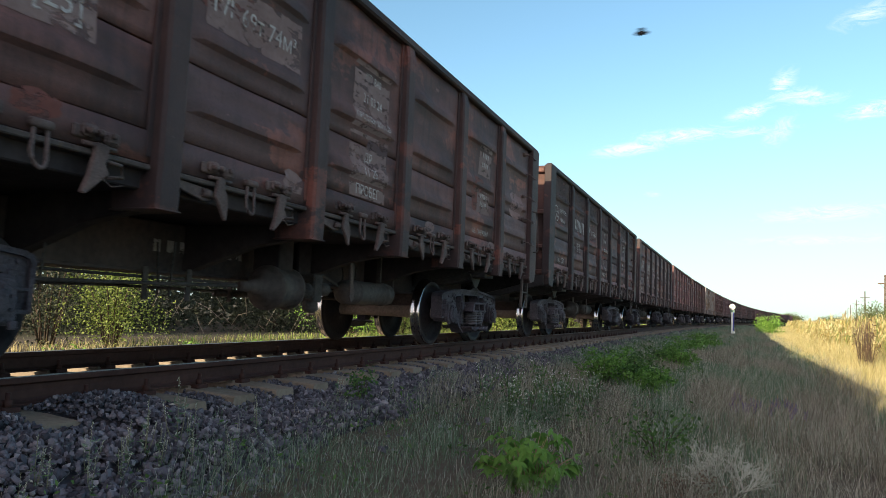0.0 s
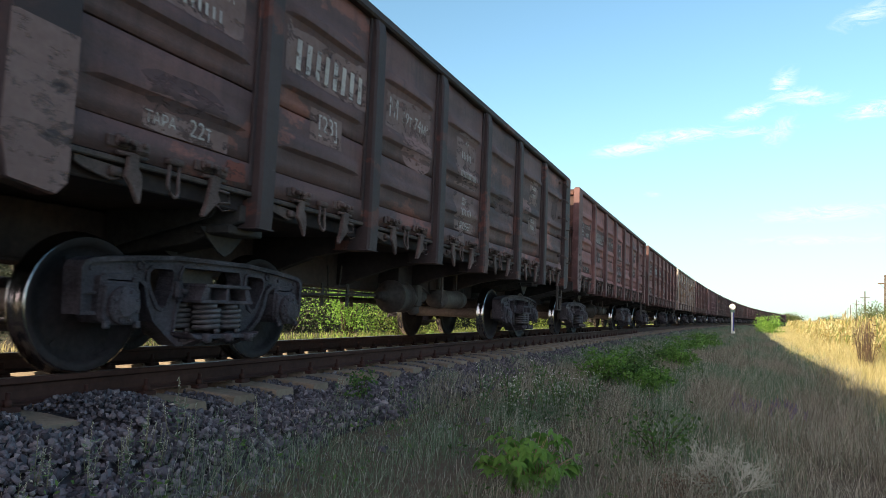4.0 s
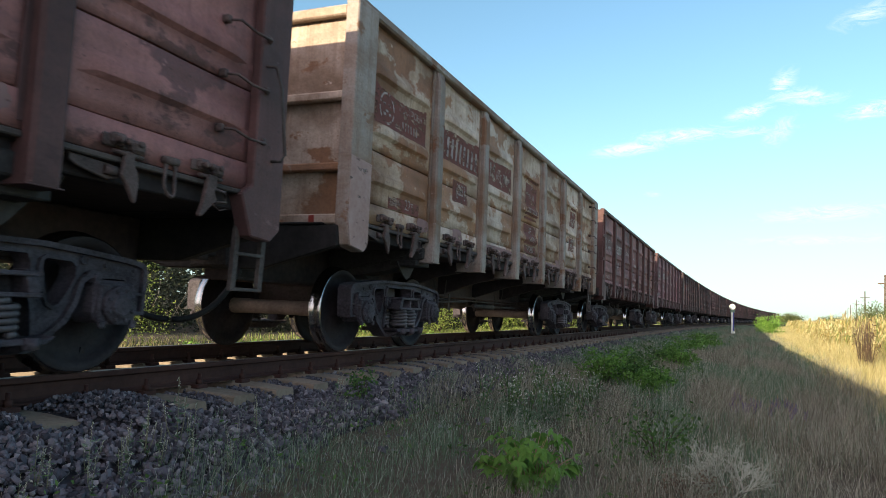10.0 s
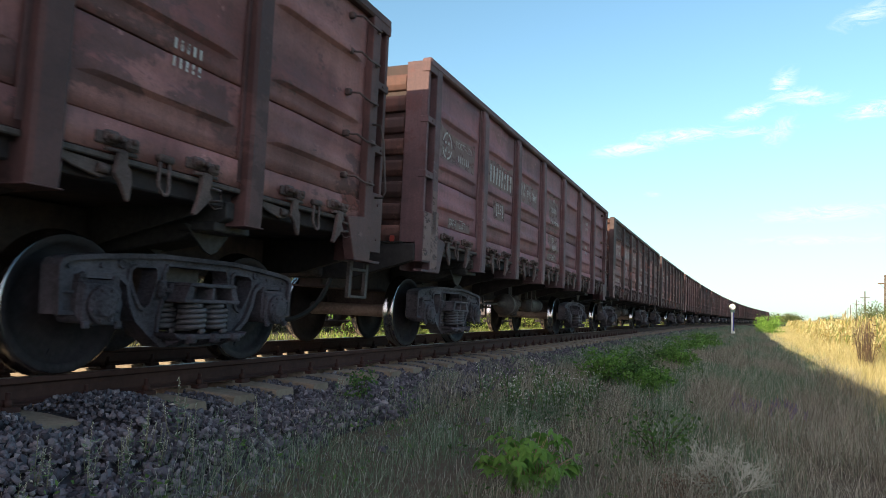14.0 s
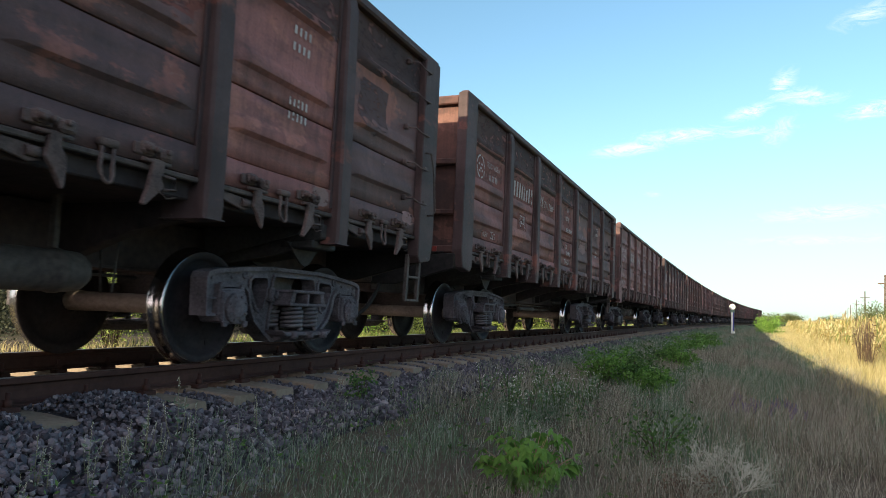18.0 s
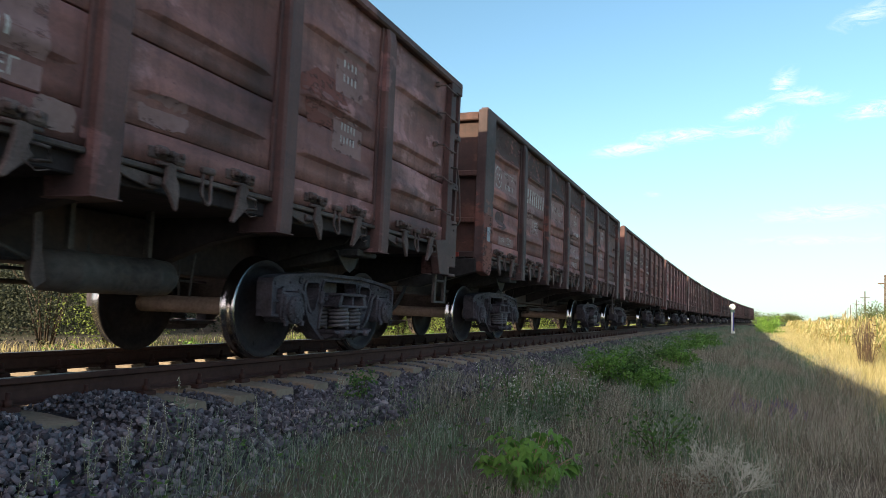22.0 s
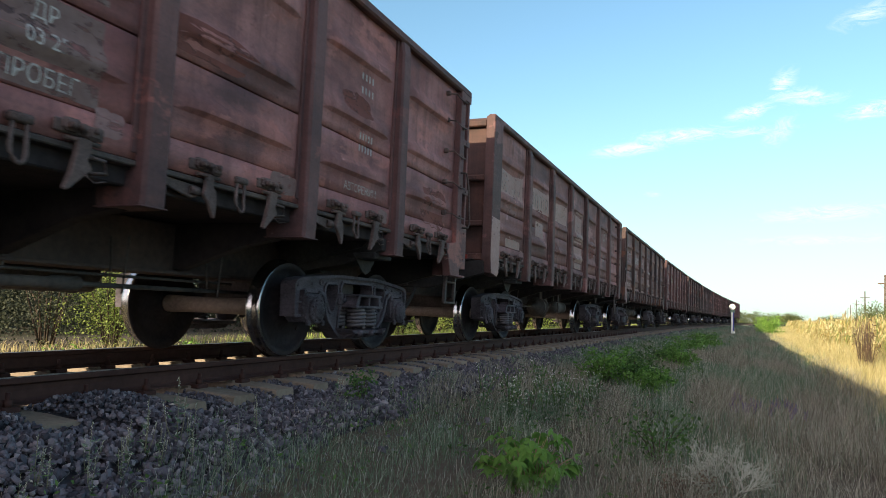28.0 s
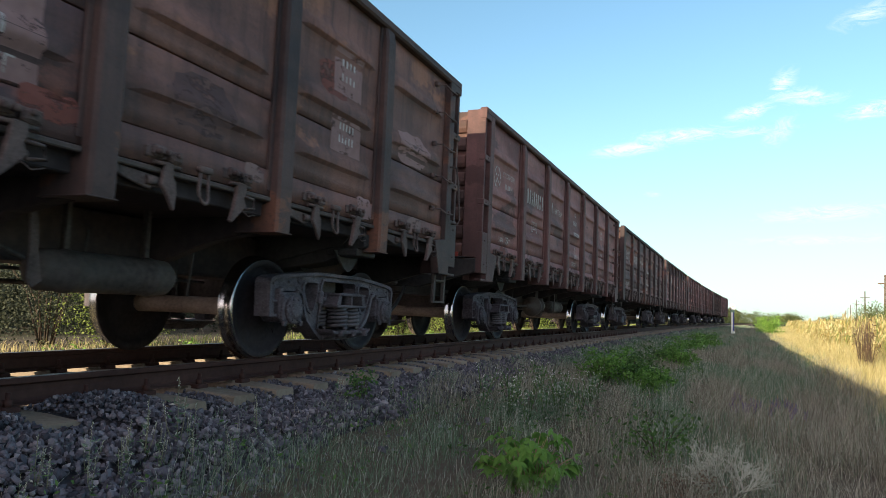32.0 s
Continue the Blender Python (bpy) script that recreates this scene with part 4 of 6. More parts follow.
def ground_material():
    m, nt, b = material("soil_and_thatch", 0.95)
    v = n_coord(nt)
    big, small = n_noise(nt, v, 0.35, 5, 0.6), n_noise(nt, v, 9.0, 8, 0.7)
    col = n_mix(nt, n_ramp(nt, big, [(0.4, 0.0), (0.6, 1.0)]), (0.12, 0.10, 0.07), (0.075, 0.08, 0.045))
    col = n_mix(nt, n_ramp(nt, small, [(0.35, 0.0), (0.7, 1.0)]), col, (0.06, 0.05, 0.038))
    nt.links.new(col, b.inputs["Base Color"])
    n_bump(nt, b, small, 0.6, 0.05)
    return m


def build_ground():
    ss = np.concatenate([np.linspace(-420, -40, 20), np.arange(-36, 90, 2.0), np.linspace(96, 420, 40), np.linspace(460, 1500, 24)])
    us = np.array([-2500, -900, -300, -120, -60, -40, -25, -14, -10, -8, -6.5, -5.5, -4.3, -3.2, -2.5, -1.75, 0.0, 1.75, 2.3, 2.9, 3.5, 4.2, 5.0, 6.0, 7.2, 8.5, 10, 12, 16, 22, 30, 45, 60, 100, 250, 900, 2500])
    verts = []
    for s in ss:
        for u in us:
            if abs(u) > 320:
                x, y, _ = on_line(s, 0.0)
                x, y = float(x) + u, float(y) * (1 + max(0, abs(u) - 320) / 800)
            else:
                x, y, _ = on_line(s, u)
            h = ground_height(u) + (0.05 * noise.noise(Vector((u * 0.6, s * 0.6, 0))) if 2.5 < abs(u) < 60 else 0)
            verts.append((float(x), float(y), float(h)))
    nu = len(us)
    faces = [(i * nu + j, i * nu + j + 1, (i + 1) * nu + j + 1, (i + 1) * nu + j) for i in range(len(ss) - 1) for j in range(nu - 1)]
    g = new("ground", mesh_from(verts, faces))
    g.data.materials.append(ground_material())
    tagged(g, "dry soil and thatch beside the railway line", "ground", kind="structure")


build_ground()


def stone_material():
    m, nt, b = material("ballast_stone", 0.9)
    geo = nt.nodes.new("ShaderNodeNewGeometry")
    v = n_coord(nt)
    col = n_ramp(nt, geo.outputs["Random Per Island"], [(0.0, (0.05, 0.049, 0.06)), (0.5, (0.118, 0.114, 0.134)), (0.9, (0.19, 0.184, 0.207)), (1.0, (0.31, 0.30, 0.31))])
    fine = n_noise(nt, v, 45.0, 6, 0.7)
    col = n_mix(nt, 0.5, col, n_ramp(nt, fine, [(0.3, 0.45), (0.7, 1.0)]), "MULTIPLY")
    nt.links.new(col, b.inputs["Base Color"])
    n_bump(nt, b, fine, 0.5, 0.01)
    return m


M_STONE = stone_material()


def stone_shapes(count=12):
    shapes = []
    rng = np.random.default_rng(5)
    for _ in range(count):
        bm = bmesh.new()
        bmesh.ops.create_icosphere(bm, subdivisions=1, radius=1.0)
        v = np.array([p.co for p in bm.verts])
        f = np.array([[q.index for q in p.verts] for p in bm.faces])
        bm.free()
        v = v * rng.uniform(0.55, 1.25, (len(v), 1)) * np.array([1.0, rng.uniform(0.6, 0.95), rng.uniform(0.45, 0.75)])
        shapes.append((v, f))
    return shapes


def turns(rng, n):
    """n random rotation matrices."""
    q = rng.normal(size=(n, 4))
    q /= np.linalg.norm(q, axis=1)[:, None]
    w, x, y, z = q.T
    return np.stack([np.stack([1 - 2 * (y * y + z * z), 2 * (x * y - z * w), 2 * (x * z + y * w)], -1),
                     np.stack([2 * (x * y + z * w), 1 - 2 * (x * x + z * z), 2 * (y * z - x * w)], -1),
                     np.stack([2 * (x * z - y * w), 2 * (y * z + x * w), 1 - 2 * (x * x + y * y)], -1)], -2)


def fast_mesh(name, verts, tris):
    me = bpy.data.meshes.new(name)
    me.vertices.add(len(verts))
    me.vertices.foreach_set("co", np.ascontiguousarray(verts, dtype=np.float32).ravel())
    n = tris.shape[1]
    me.loops.add(tris.size)
    me.loops.foreach_set("vertex_index", np.ascontiguousarray(tris, dtype=np.int32).ravel())
    me.polygons.add(len(tris))
    me.polygons.foreach_set("loop_start", np.arange(0, tris.size, n, dtype=np.int32))
    me.update(calc_edges=True)
    me.shade_flat()
    return me


def scatter(name, shapes, pos, size, rot, mat):
    """Joins many small copies of shapes into one mesh."""
    rng = np.random.default_rng(len(pos))
    pick = rng.integers(0, len(shapes), len(pos))
    vs, fs, base = [], [], 0
    for k, (v, f) in enumerate(shapes):
        idx = np.nonzero(pick == k)[0]
        if not len(idx):
            continue
        p = np.einsum("nij,vj->nvi", rot[idx], v) * size[idx][:, None, None] + pos[idx][:, None, :]
        vs.append(p.reshape(-1, 3))
        fs.append((f[None] + (base + np.arange(len(idx)) * len(v))[:, None, None]).reshape(-1, f.shape[1]))
        base += len(idx) * len(v)
    me = fast_mesh(name, np.concatenate(vs), np.concatenate(fs))
    me.materials.append(mat)
    return me


def ballast_top(u, s=20.0):
    """Top of the crushed stone; it lies higher round the sleepers nearest the camera."""
    heap = 0.085 * np.clip((3.95 - np.asarray(s)) / 0.35, 0, 1) * np.clip((np.abs(np.asarray(s) - 2.91) - 0.16) / 0.12, 0.55, 1) * np.clip((2.1 - np.abs(u)) / 0.5, 0, 1)
    return heap + np.interp(u, (-3.2, -2.6, -1.9, -1.5, -0.5, 0.0, 0.6, 0.8, 0.95, 1.25, 1.45, 1.9, 2.6, 3.2), (-0.66, -0.58, -0.38, -0.34, -0.34, -0.28, -0.28, -0.28, -0.200, -0.218, -0.27, -0.345, -0.545, -0.63))


def build_ballast():
    bed_u = [-3.2, -2.7, -2.15, -1.75, -0.8, 0.0, 0.8, 1.0, 1.3, 1.75, 2.15, 2.6, 3.1]
    ss = np.concatenate([np.arange(-130, 0, 2.0), np.arange(0, 6, 0.12), np.arange(6, 200, 2.0), np.arange(200, 700, 10.0)])
    verts = []
    for s in ss:
        for u in bed_u:
            x, y, _ = on_line(s, u)
            verts.append((float(x), float(y), float(ballast_top(u, s) - 0.035)))
    nu = len(bed_u)
    faces = [(i * nu + j, i * nu + j + 1, (i + 1) * nu + j + 1, (i + 1) * nu + j) for i in range(len(ss) - 1) for j in range(nu - 1)]
    bed = new("ballast_bed", mesh_from(verts, faces))
    m, nt, b = material("ballast_bed", 0.95)
    v = n_coord(nt)
    vor = nt.nodes.new("ShaderNodeTexVoronoi")
    vor.inputs["Scale"].default_value = 22
    nt.links.new(v, vor.inputs["Vector"])
    nt.links.new(n_ramp(nt, vor.outputs["Color"], [(0.0, (0.018, 0.017, 0.02)), (1.0, (0.06, 0.055, 0.06))]), b.inputs["Base Color"])
    n_bump(nt, b, vor.outputs["Distance"], 1.0, 0.03)
    bed.data.materials.append(m)
    tagged(bed, "bed of grey crushed stone under the track", "ballast", kind="structure")
    rng = np.random.default_rng(11)
    shapes = stone_shapes()
    near = 30000
    s = np.concatenate([rng.uniform(1.2, 13.0, near), 13.0 + 85 * rng.random(16000) ** 1.8, rng.uniform(-14, 1.2, 7000)])
    u = np.concatenate([rng.uniform(0.85, 2.75, near), rng.uniform(0.9, 2.7, 16000), rng.uniform(0.9, 2.7, 7000)])
    drift = rng.random(len(s)) < np.clip((u - np.interp(s, (2.6, 3.4, 4.6, 9, 14), (2.5, 2.25, 1.95, 1.78, 1.7))) / 0.3, 0, 0.97)
    off = ((s / SLEEPER_PITCH - 0.35 + 0.5) % 1.0 - 0.5) * SLEEPER_PITCH
    drift |= (np.abs(off) < 0.135) & (u < 1.40) & ((s > 3.9) | (np.abs(s - 2.91) < 0.12))
    s, u = s[~drift], u[~drift]
    x, y, _ = on_line(s, u)
    size = rng.uniform(0.011, 0.033, len(s)) * (1 + 0.5 * (rng.random(len(s)) < 0.07))
    size = size * np.interp(s, (0, 13, 20, 60, 100), (1, 1, 1.35, 2.2, 3.0))
    size = np.where(u < 1.42, size * 0.75, size)
    z = np.maximum(ballast_top(u, s), ground_height(u) + 0.008) - 0.012 + rng.uniform(-0.012, 0.018, len(s))
    ob = new("ballast_stones", scatter("ballast_stones", shapes, np.stack([x, y, z], 1), size, turns(rng, len(s)), M_STONE))
    tagged(ob, "loose grey crushed stones on the ballast shoulder", "ballast", kind="stuff")


build_ballast()


def rail_section():
    half = [(0.0, 0.0), (0.030, -0.001), (0.0375, -0.010), (0.037, -0.036), (0.012, -0.050), (0.009, -0.085), (0.012, -0.132), (0.03, -0.147), (0.075, -0.156), (0.075, -0.166), (0.0, -0.166)]
    return half[:-1] + [(-a, b) for a, b in half[::-1][:-1]]


def build_rails():
    sec = rail_section()
    n = len(sec)
    ss = np.concatenate([np.arange(-130, 260, 3.0), np.arange(260, 700, 10.0)])
    for side, name in ((0.7975, "rail"), (-0.7975, "rail")):
        verts, faces = [], []
        for s in ss:
            for a, z in sec:
                x, y, _ = on_line(s, side + a)
                verts.append((float(x), float(y), z))
        for i in range(len(ss) - 1):
            for j in range(n):
                k = (j + 1) % n
                faces.append((i * n + j, i * n + k, (i + 1) * n + k, (i + 1) * n + j))
        me = mesh_from(verts, faces)
        me.materials.append(M_RAIL)
        me.materials.append(M_RAILTOP)
        tops = np.tile(np.array([1 if j in (0, n - 1, n - 2) else 0 for j in range(n)], dtype=np.int32), len(ss) - 1)
        me.polygons.foreach_set("material_index", tops)
        bm = bmesh.new()
        bm.from_mesh(me)
        bmesh.ops.recalc_face_normals(bm, faces=bm.faces)
        bm.to_mesh(me)
        bm.free()
        tagged(new(name, me), "long rusty steel rail with a worn bright head", "rail", "rails of the track", kind="structure")


build_rails()


def sleeper_shape():
    """A concrete sleeper: broad seats under the rails, a lower waist."""
    bm = bmesh.new()
    rings = []
    for u, top, w in ((-1.37, -0.205, 0.125), (-1.1, -0.188, 0.13), (-0.62, -0.185, 0.125), (-0.3, -0.192, 0.11), (0.3, -0.192, 0.11), (0.62, -0.185, 0.125), (1.1, -0.188, 0.13), (1.37, -0.205, 0.125)):
        rings.append([bm.verts.new(p) for p in ((u, -w - 0.03, -0.40), (u, -w, top - 0.012), (u, -w + 0.012, top), (u, w - 0.012, top), (u, w, top - 0.012), (u, w + 0.03, -0.40))])
    for a, b in zip(rings, rings[1:]):
        for i in range(6):
            j = (i + 1) % 6
            bm.faces.new((a[i], a[j], b[j], b[i]))
    bm.faces.new(rings[0])
    bm.faces.new(rings[-1][::-1])
    for c in (-0.7975, 0.7975):
        add_box(bm, c - 0.09, c + 0.09, -0.09, 0.09, -0.19, -0.167, 0.003)
    return finish(bm)


def clip_shape():
    """Plate, bolt, nut and clamp that hold the rail to one sleeper."""
    bm = bmesh.new()
    for side in (-1, 1):
        for d in (-1, 1):
            c = side * 0.7975 + d * 0.115
            add_box(bm, c - 0.045, c + 0.045, -0.06, 0.06, -0.19, -0.155, 0.006)
            add_lathe(bm, [(-0.16, 0.028), (-0.115, 0.028), (-0.115, 0.016), (-0.07, 0.016)], "z", 6, (c, 0, 0))
    return finish(bm)


def build_sleepers():
    track = thing("sleepers", "row of grey concrete sleepers with bolted rail clamps", "sleepers", kind="structure")
    me, cl = sleeper_shape(), clip_shape()
    rest_v, rest_f = [], []
    base = np.array([v.co for v in me.vertices])
    polys = [tuple(p.vertices) for p in me.polygons]
    i0, i1 = int(-130 / SLEEPER_PITCH), int(620 / SLEEPER_PITCH)
    for i in range(i0, i1):
        s = (i + 0.35) * SLEEPER_PITCH
        m = line_pose(s, random.uniform(-0.015, 0.015), random.uniform(-0.004, 0.004)) @ pose(0, 0, 0, 0, 0, random.uniform(-0.6, 0.6))
        if -12 < s < 52:
            part("sleeper", me, M_CONCRETE, track, m=m)
            if 1 < s < 32:
                part("rail_clamp", cl, M_RAIL, track, m=m)
        else:
            r = np.array(m)
            k = len(rest_v) * len(base)
            rest_v.append(base @ r[:3, :3].T + r[:3, 3])
            rest_f += [tuple(k + q for q in p) for p in polys]
    far = mesh_from(np.concatenate(rest_v).tolist(), rest_f)
    tagged(part("far_sleepers", far, M_CONCRETE, track), kind="stuff")


build_sleepers()


# ---- lettering, paint patches ----
TEXT_CACHE = {}


def letters(words, size):
    """Flat outline letters as points and faces, lying in x and y, middle at 0."""
    key = (words, size)
    if key not in TEXT_CACHE:
        cu = bpy.data.curves.new("letters", "FONT")
        cu.body, cu.size, cu.align_x, cu.align_y, cu.resolution_u = words, size, "CENTER", "CENTER", 2
        ob = bpy.data.objects.new("letters", cu)
        scene.collection.objects.link(ob)
        dg = bpy.context.evaluated_depsgraph_get()
        me = bpy.data.meshes.new_from_object(ob.evaluated_get(dg))
        TEXT_CACHE[key] = ([tuple(v.co) for v in me.vertices], [tuple(p.vertices) for p in me.polygons])
        bpy.data.objects.remove(ob)
        bpy.data.curves.remove(cu)
        bpy.data.meshes.remove(me)
    return TEXT_CACHE[key]


def on_sheet(w, kind, bay, name, pts, faces, mat, lift, label=""):
    """Lays a flat figure of (v, z) points on the side sheet of a bay."""
    lo, hi = bay_span(bay)
    half, mid = (hi - lo) / 2, (lo + hi) / 2
    seed = bay + (0 if kind == "A" else 20)
    verts = [(sheet_x(v, half, z, seed) + lift, mid + v, z) for v, z in pts]
    me = mesh_from(verts, faces)
    me.shade_smooth()
    ob = part(name, me, mat, w, label)
    return tagged(ob, kind="stuff") if name == "lettering" else ob


def patch(w, kind, bay, v0, v1, z0, z1, mat, seed=0, lift=0.004, ragged=0.004):
    half = (bay_span(bay)[1] - bay_span(bay)[0]) / 2 - 0.02
    ny, nz = max(4, int((v1 - v0) / 0.07)), max(4, int((z1 - z0) / 0.035))
    pts, faces = [], []
    for i in range(nz + 1):
        for j in range(ny + 1):
            v, z = v0 + (v1 - v0) * j / ny, z0 + (z1 - z0) * i / nz
            if j in (0, ny):
                v += ragged * noise.noise(Vector((seed * 5.1 + j, z * 9, 0.3))) * 2
            if i in (0, nz):
                z += ragged * noise.noise(Vector((v * 9, seed * 3.7 + i, 0.7))) * 2
            pts.append((max(-half, min(half, v)), max(1.375, min(3.425, z))))
    for i in range(nz):
        for j in range(ny):
            a = i * (ny + 1) + j
            faces.append((a, a + 1, a + ny + 2, a + ny + 1))
    return on_sheet(w, kind, bay, "paint_patch", pts, faces, mat, lift)


def blob(w, kind, bay, v, z, rv, rz, mat, seed, lift=0.005):
    """A brushed-on daub of paint with an uneven edge."""
    half = (bay_span(bay)[1] - bay_span(bay)[0]) / 2 - 0.01
    n, rings = 26, (0.35, 0.7, 1.0)
    pts, faces = [(v, z)], []
    for q in rings:
        for i in range(n):
            a = 2 * math.pi * i / n
            c, d = math.cos(a), math.sin(a)
            e = (abs(c) ** 4 + abs(d) ** 4) ** -0.25 * (1 + 0.22 * noise.noise(Vector((c * 1.6 + seed * 3.3, d * 1.6, seed * 1.7))) + 0.16 * noise.noise(Vector((c * 6, d * 6, seed * 2.9))))
            pts.append((max(-half, min(half, v + rv * q * e * c)), max(1.375, min(3.425, z + rz * q * e * d))))
    for i in range(n):
        j = (i + 1) % n
        faces.append((0, 1 + i, 1 + j))
        for k in range(len(rings) - 1):
            faces.append((1 + k * n + i, 1 + (k + 1) * n + i, 1 + (k + 1) * n + j, 1 + k * n + j))
    return on_sheet(w, kind, bay, "paint_patch", pts, faces, mat, lift)


def lettering(w, kind, bay, v, z, words, size, mat=None, lift=0.011):
    pts, faces = letters(words, size)
    on_sheet(w, kind, bay, "lettering", [(p[0] * 0.9 + v, p[1] + z) for p in pts], faces, mat or M_STENCIL, lift)


def bars(w, kind, bay, v, z, width, height, count=1, fill=0.55, mat=None):
    """Writing that is not lettered: plain bars of its size."""
    pts, faces = [], []
    step = width / count
    for k in range(count):
        a = v - width / 2 + k * step
        n = max(1, int(step * fill / 0.06))
        for j in range(n):
            b0, b1 = a + step * fill * j / n, a + step * fill * (j + 1) / n
            for q in range(3):
                z0, z1 = z - height / 2 + height * q / 3, z - height / 2 + height * (q + 1) / 3
                i = len(pts)
                pts += [(b0, z0), (b1, z0), (b1, z1), (b0, z1)]
                faces.append((i, i + 1, i + 2, i + 3))
    on_sheet(w, kind, bay, "lettering", pts, faces, mat or M_STENCIL, 0.011)


def emblem(w, kind, bay, v, z, r, mat=None):
    """A broken ring with a plain block in it."""
    pts, faces = [], []
    for k in range(24):
        if k % 6 == 5:
            continue
        a0, a1 = 2 * math.pi * k / 24, 2 * math.pi * (k + 1) / 24
        i = len(pts)
        pts += [(v + q * math.cos(a), z + q * math.sin(a)) for q, a in ((r, a0), (r, a1), (r * 0.86, a1), (r * 0.86, a0))]
        faces.append((i, i + 1, i + 2, i + 3))
    for dv, dz in ((-0.35, 0.2), (0.3, 0.22), (0.0, -0.15), (-0.3, -0.4), (0.35, -0.35)):
        i = len(pts)
        pts += [(v + r * (dv + a), z + r * (dz + b)) for a, b in ((-0.16, -0.09), (0.16, -0.09), (0.16, 0.09), (-0.16, 0.09))]
        faces.append((i, i + 1, i + 2, i + 3))
    on_sheet(w, kind, bay, "emblem", pts, faces, mat or M_STENCIL, 0.011)


def plate_mark(w, top, mat):
    """A paint mark over the foot of the leading corner plate."""
    part("paint_patch", add_poly(bmesh.new(), [(-6.455, top), (-6.055, top - 0.02), (-6.055, 1.36), (-6.058, 1.125), (-6.125, 1.055), (-6.395, 1.097), (-6.455, 1.335)], "x", SIDE_X + 0.086, SIDE_X + 0.0885), mat, w)


M_DIM = plain("worn_stencil_paint", (0.42, 0.38, 0.36), (0.24, 0.20, 0.18), 12, 0.75, 0.0, 0.1, flaked=0.44)


def dress(n, w, paint, kind, tone, words):
    rng = random.Random(100 + n)
    tm = TONES.get(tone)
    ink = M_DIM if tone == "pink" else M_STENCIL
    if paint == "cream":
        ink = M_DIM
    near = n <= 15
    if n == 9:
        for bay, v0, v1, z0, z1 in ((0, -0.74, 0.72, 2.38, 2.95), (1, -0.70, 0.76, 2.40, 2.94), (2, -0.62, 0.64, 2.40, 2.92), (3, -0.34, 0.58, 1.60, 2.98), (1, -0.30, 0.40, 1.90, 2.32)):
            patch(w, kind, bay, v0, v1, z0, z1, TONES["mauve"], n + 60 + bay, 0.0025, 0.02)
    if tm:
        patch(w, kind, 0, -0.66, 0.62, 2.43, 2.88, tm, n + 1)
        patch(w, kind, 1, -0.62, 0.72, 2.44, 2.88, tm, n + 2)
        patch(w, kind, 2, -0.56, 0.56, 2.44, 2.86, tm, n + 3)
        patch(w, kind, 3, -0.26, 0.50, 2.20, 2.92, tm, n + 4)
        patch(w, kind, 3, -0.26, 0.48, 1.59, 2.10, tm, n + 5)
        patch(w, kind, 0, -0.26, 0.52, 1.582, 1.765, tm, n + 6)
        patch(w, kind, 1, -0.22, 0.30, 1.955, 2.26, tm, n + 7)
        if rng.random() < 0.7:
            patch(w, kind, 5, -0.10, 0.42, 2.50, 2.95, tm, n + 8)
            patch(w, kind, 5, -0.10, 0.45, 1.95, 2.28, tm, n + 9)
    if near:
        for bay in range(7):
            if rng.random() < (0.25 if paint in ("red", "plum") else 0.5 if paint == "maroon" else 0.7):
                half = (bay_span(bay)[1] - bay_span(bay)[0]) / 2
                v = rng.choice((half - 0.34, half - 0.34, -0.15))
                blob(w, kind, bay, v + 0.12, 1.475 + rng.uniform(-0.02, 0.06), rng.uniform(0.10, 0.19), rng.uniform(0.07, 0.12), TONES[rng.choice(("grey", "mauve", "mauve", "red"))], n * 9 + bay)
            if paint in ("rusty", "smoked"):
                half = (bay_span(bay)[1] - bay_span(bay)[0]) / 2
                patch(w, kind, bay, -half + 0.03, half - 0.03, rng.uniform(2.88, 2.98), 3.43, TONES["soot"], n * 5 + bay, 0.003, 0.012)
            if paint in ("dark", "rusty", "brown", "pinkish", "umber", "sooty", "smoked") and rng.random() < 0.8:
                v, z = rng.uniform(-0.75, 0.0), rng.uniform(1.55, 2.6)
                blob(w, kind, bay, v + 0.3, z + 0.2, rng.uniform(0.2, 0.45), rng.uniform(0.1, 0.3), TONES[rng.choice(("red", "mauve", "mauve") if paint == "pinkish" else ("red",) if paint == "smoked" else ("red", "dark", "dark", "mauve"))], n * 7 + bay, 0.0025)
    if n == 2:
        for bay in (2, 3, 4, 5):
            half = (bay_span(bay)[1] - bay_span(bay)[0]) / 2
            patch(w, kind, bay, -half + 0.03, half - 0.03, 1.37, 1.53, TONES["mauve"], 230 + bay, 0.003, 0.012)
    if n in (-3, 9, 5, 8):
        me = bmesh.new()
        for k in (0, 1, 2, 3, 5, 6, 7, 9.5, 10.5):
            add_box(me, 0.1705, 0.1735, -1.3 + 0.16 * k, -1.22 + 0.16 * k, 0.93, 1.04)
        tagged(part("lettering", me, M_DIM, w), "plain pale marks on the centre sill", kind="stuff")
    # lettering
    emblem(w, kind, 0, -0.39, 2.63, 0.175, ink)
    lettering(w, kind, 0, 0.20, 2.72, "ПОСТРОЕН", 0.115, ink)
    bars(w, kind, 0, 0.20, 2.54, 0.42, 0.09, 6, 0.4, ink)
    lettering(w, kind, 0, -0.12, 1.655, "ТАРА", 0.11, ink)
    lettering(w, kind, 0, 0.24, 1.67, "22т", 0.17, ink)
    bars(w, kind, 1, 0.10, 2.62, 1.16, 0.26, 8, 0.46, ink)
    lettering(w, kind, 1, 0.05, 2.12, "[23]", 0.22, ink)
    lettering(w, kind, 2, -0.40, 2.65, "М", 0.30, ink)
    if words:
        lettering(w, kind, 2, 0.14, 2.63, words, 0.20, ink)
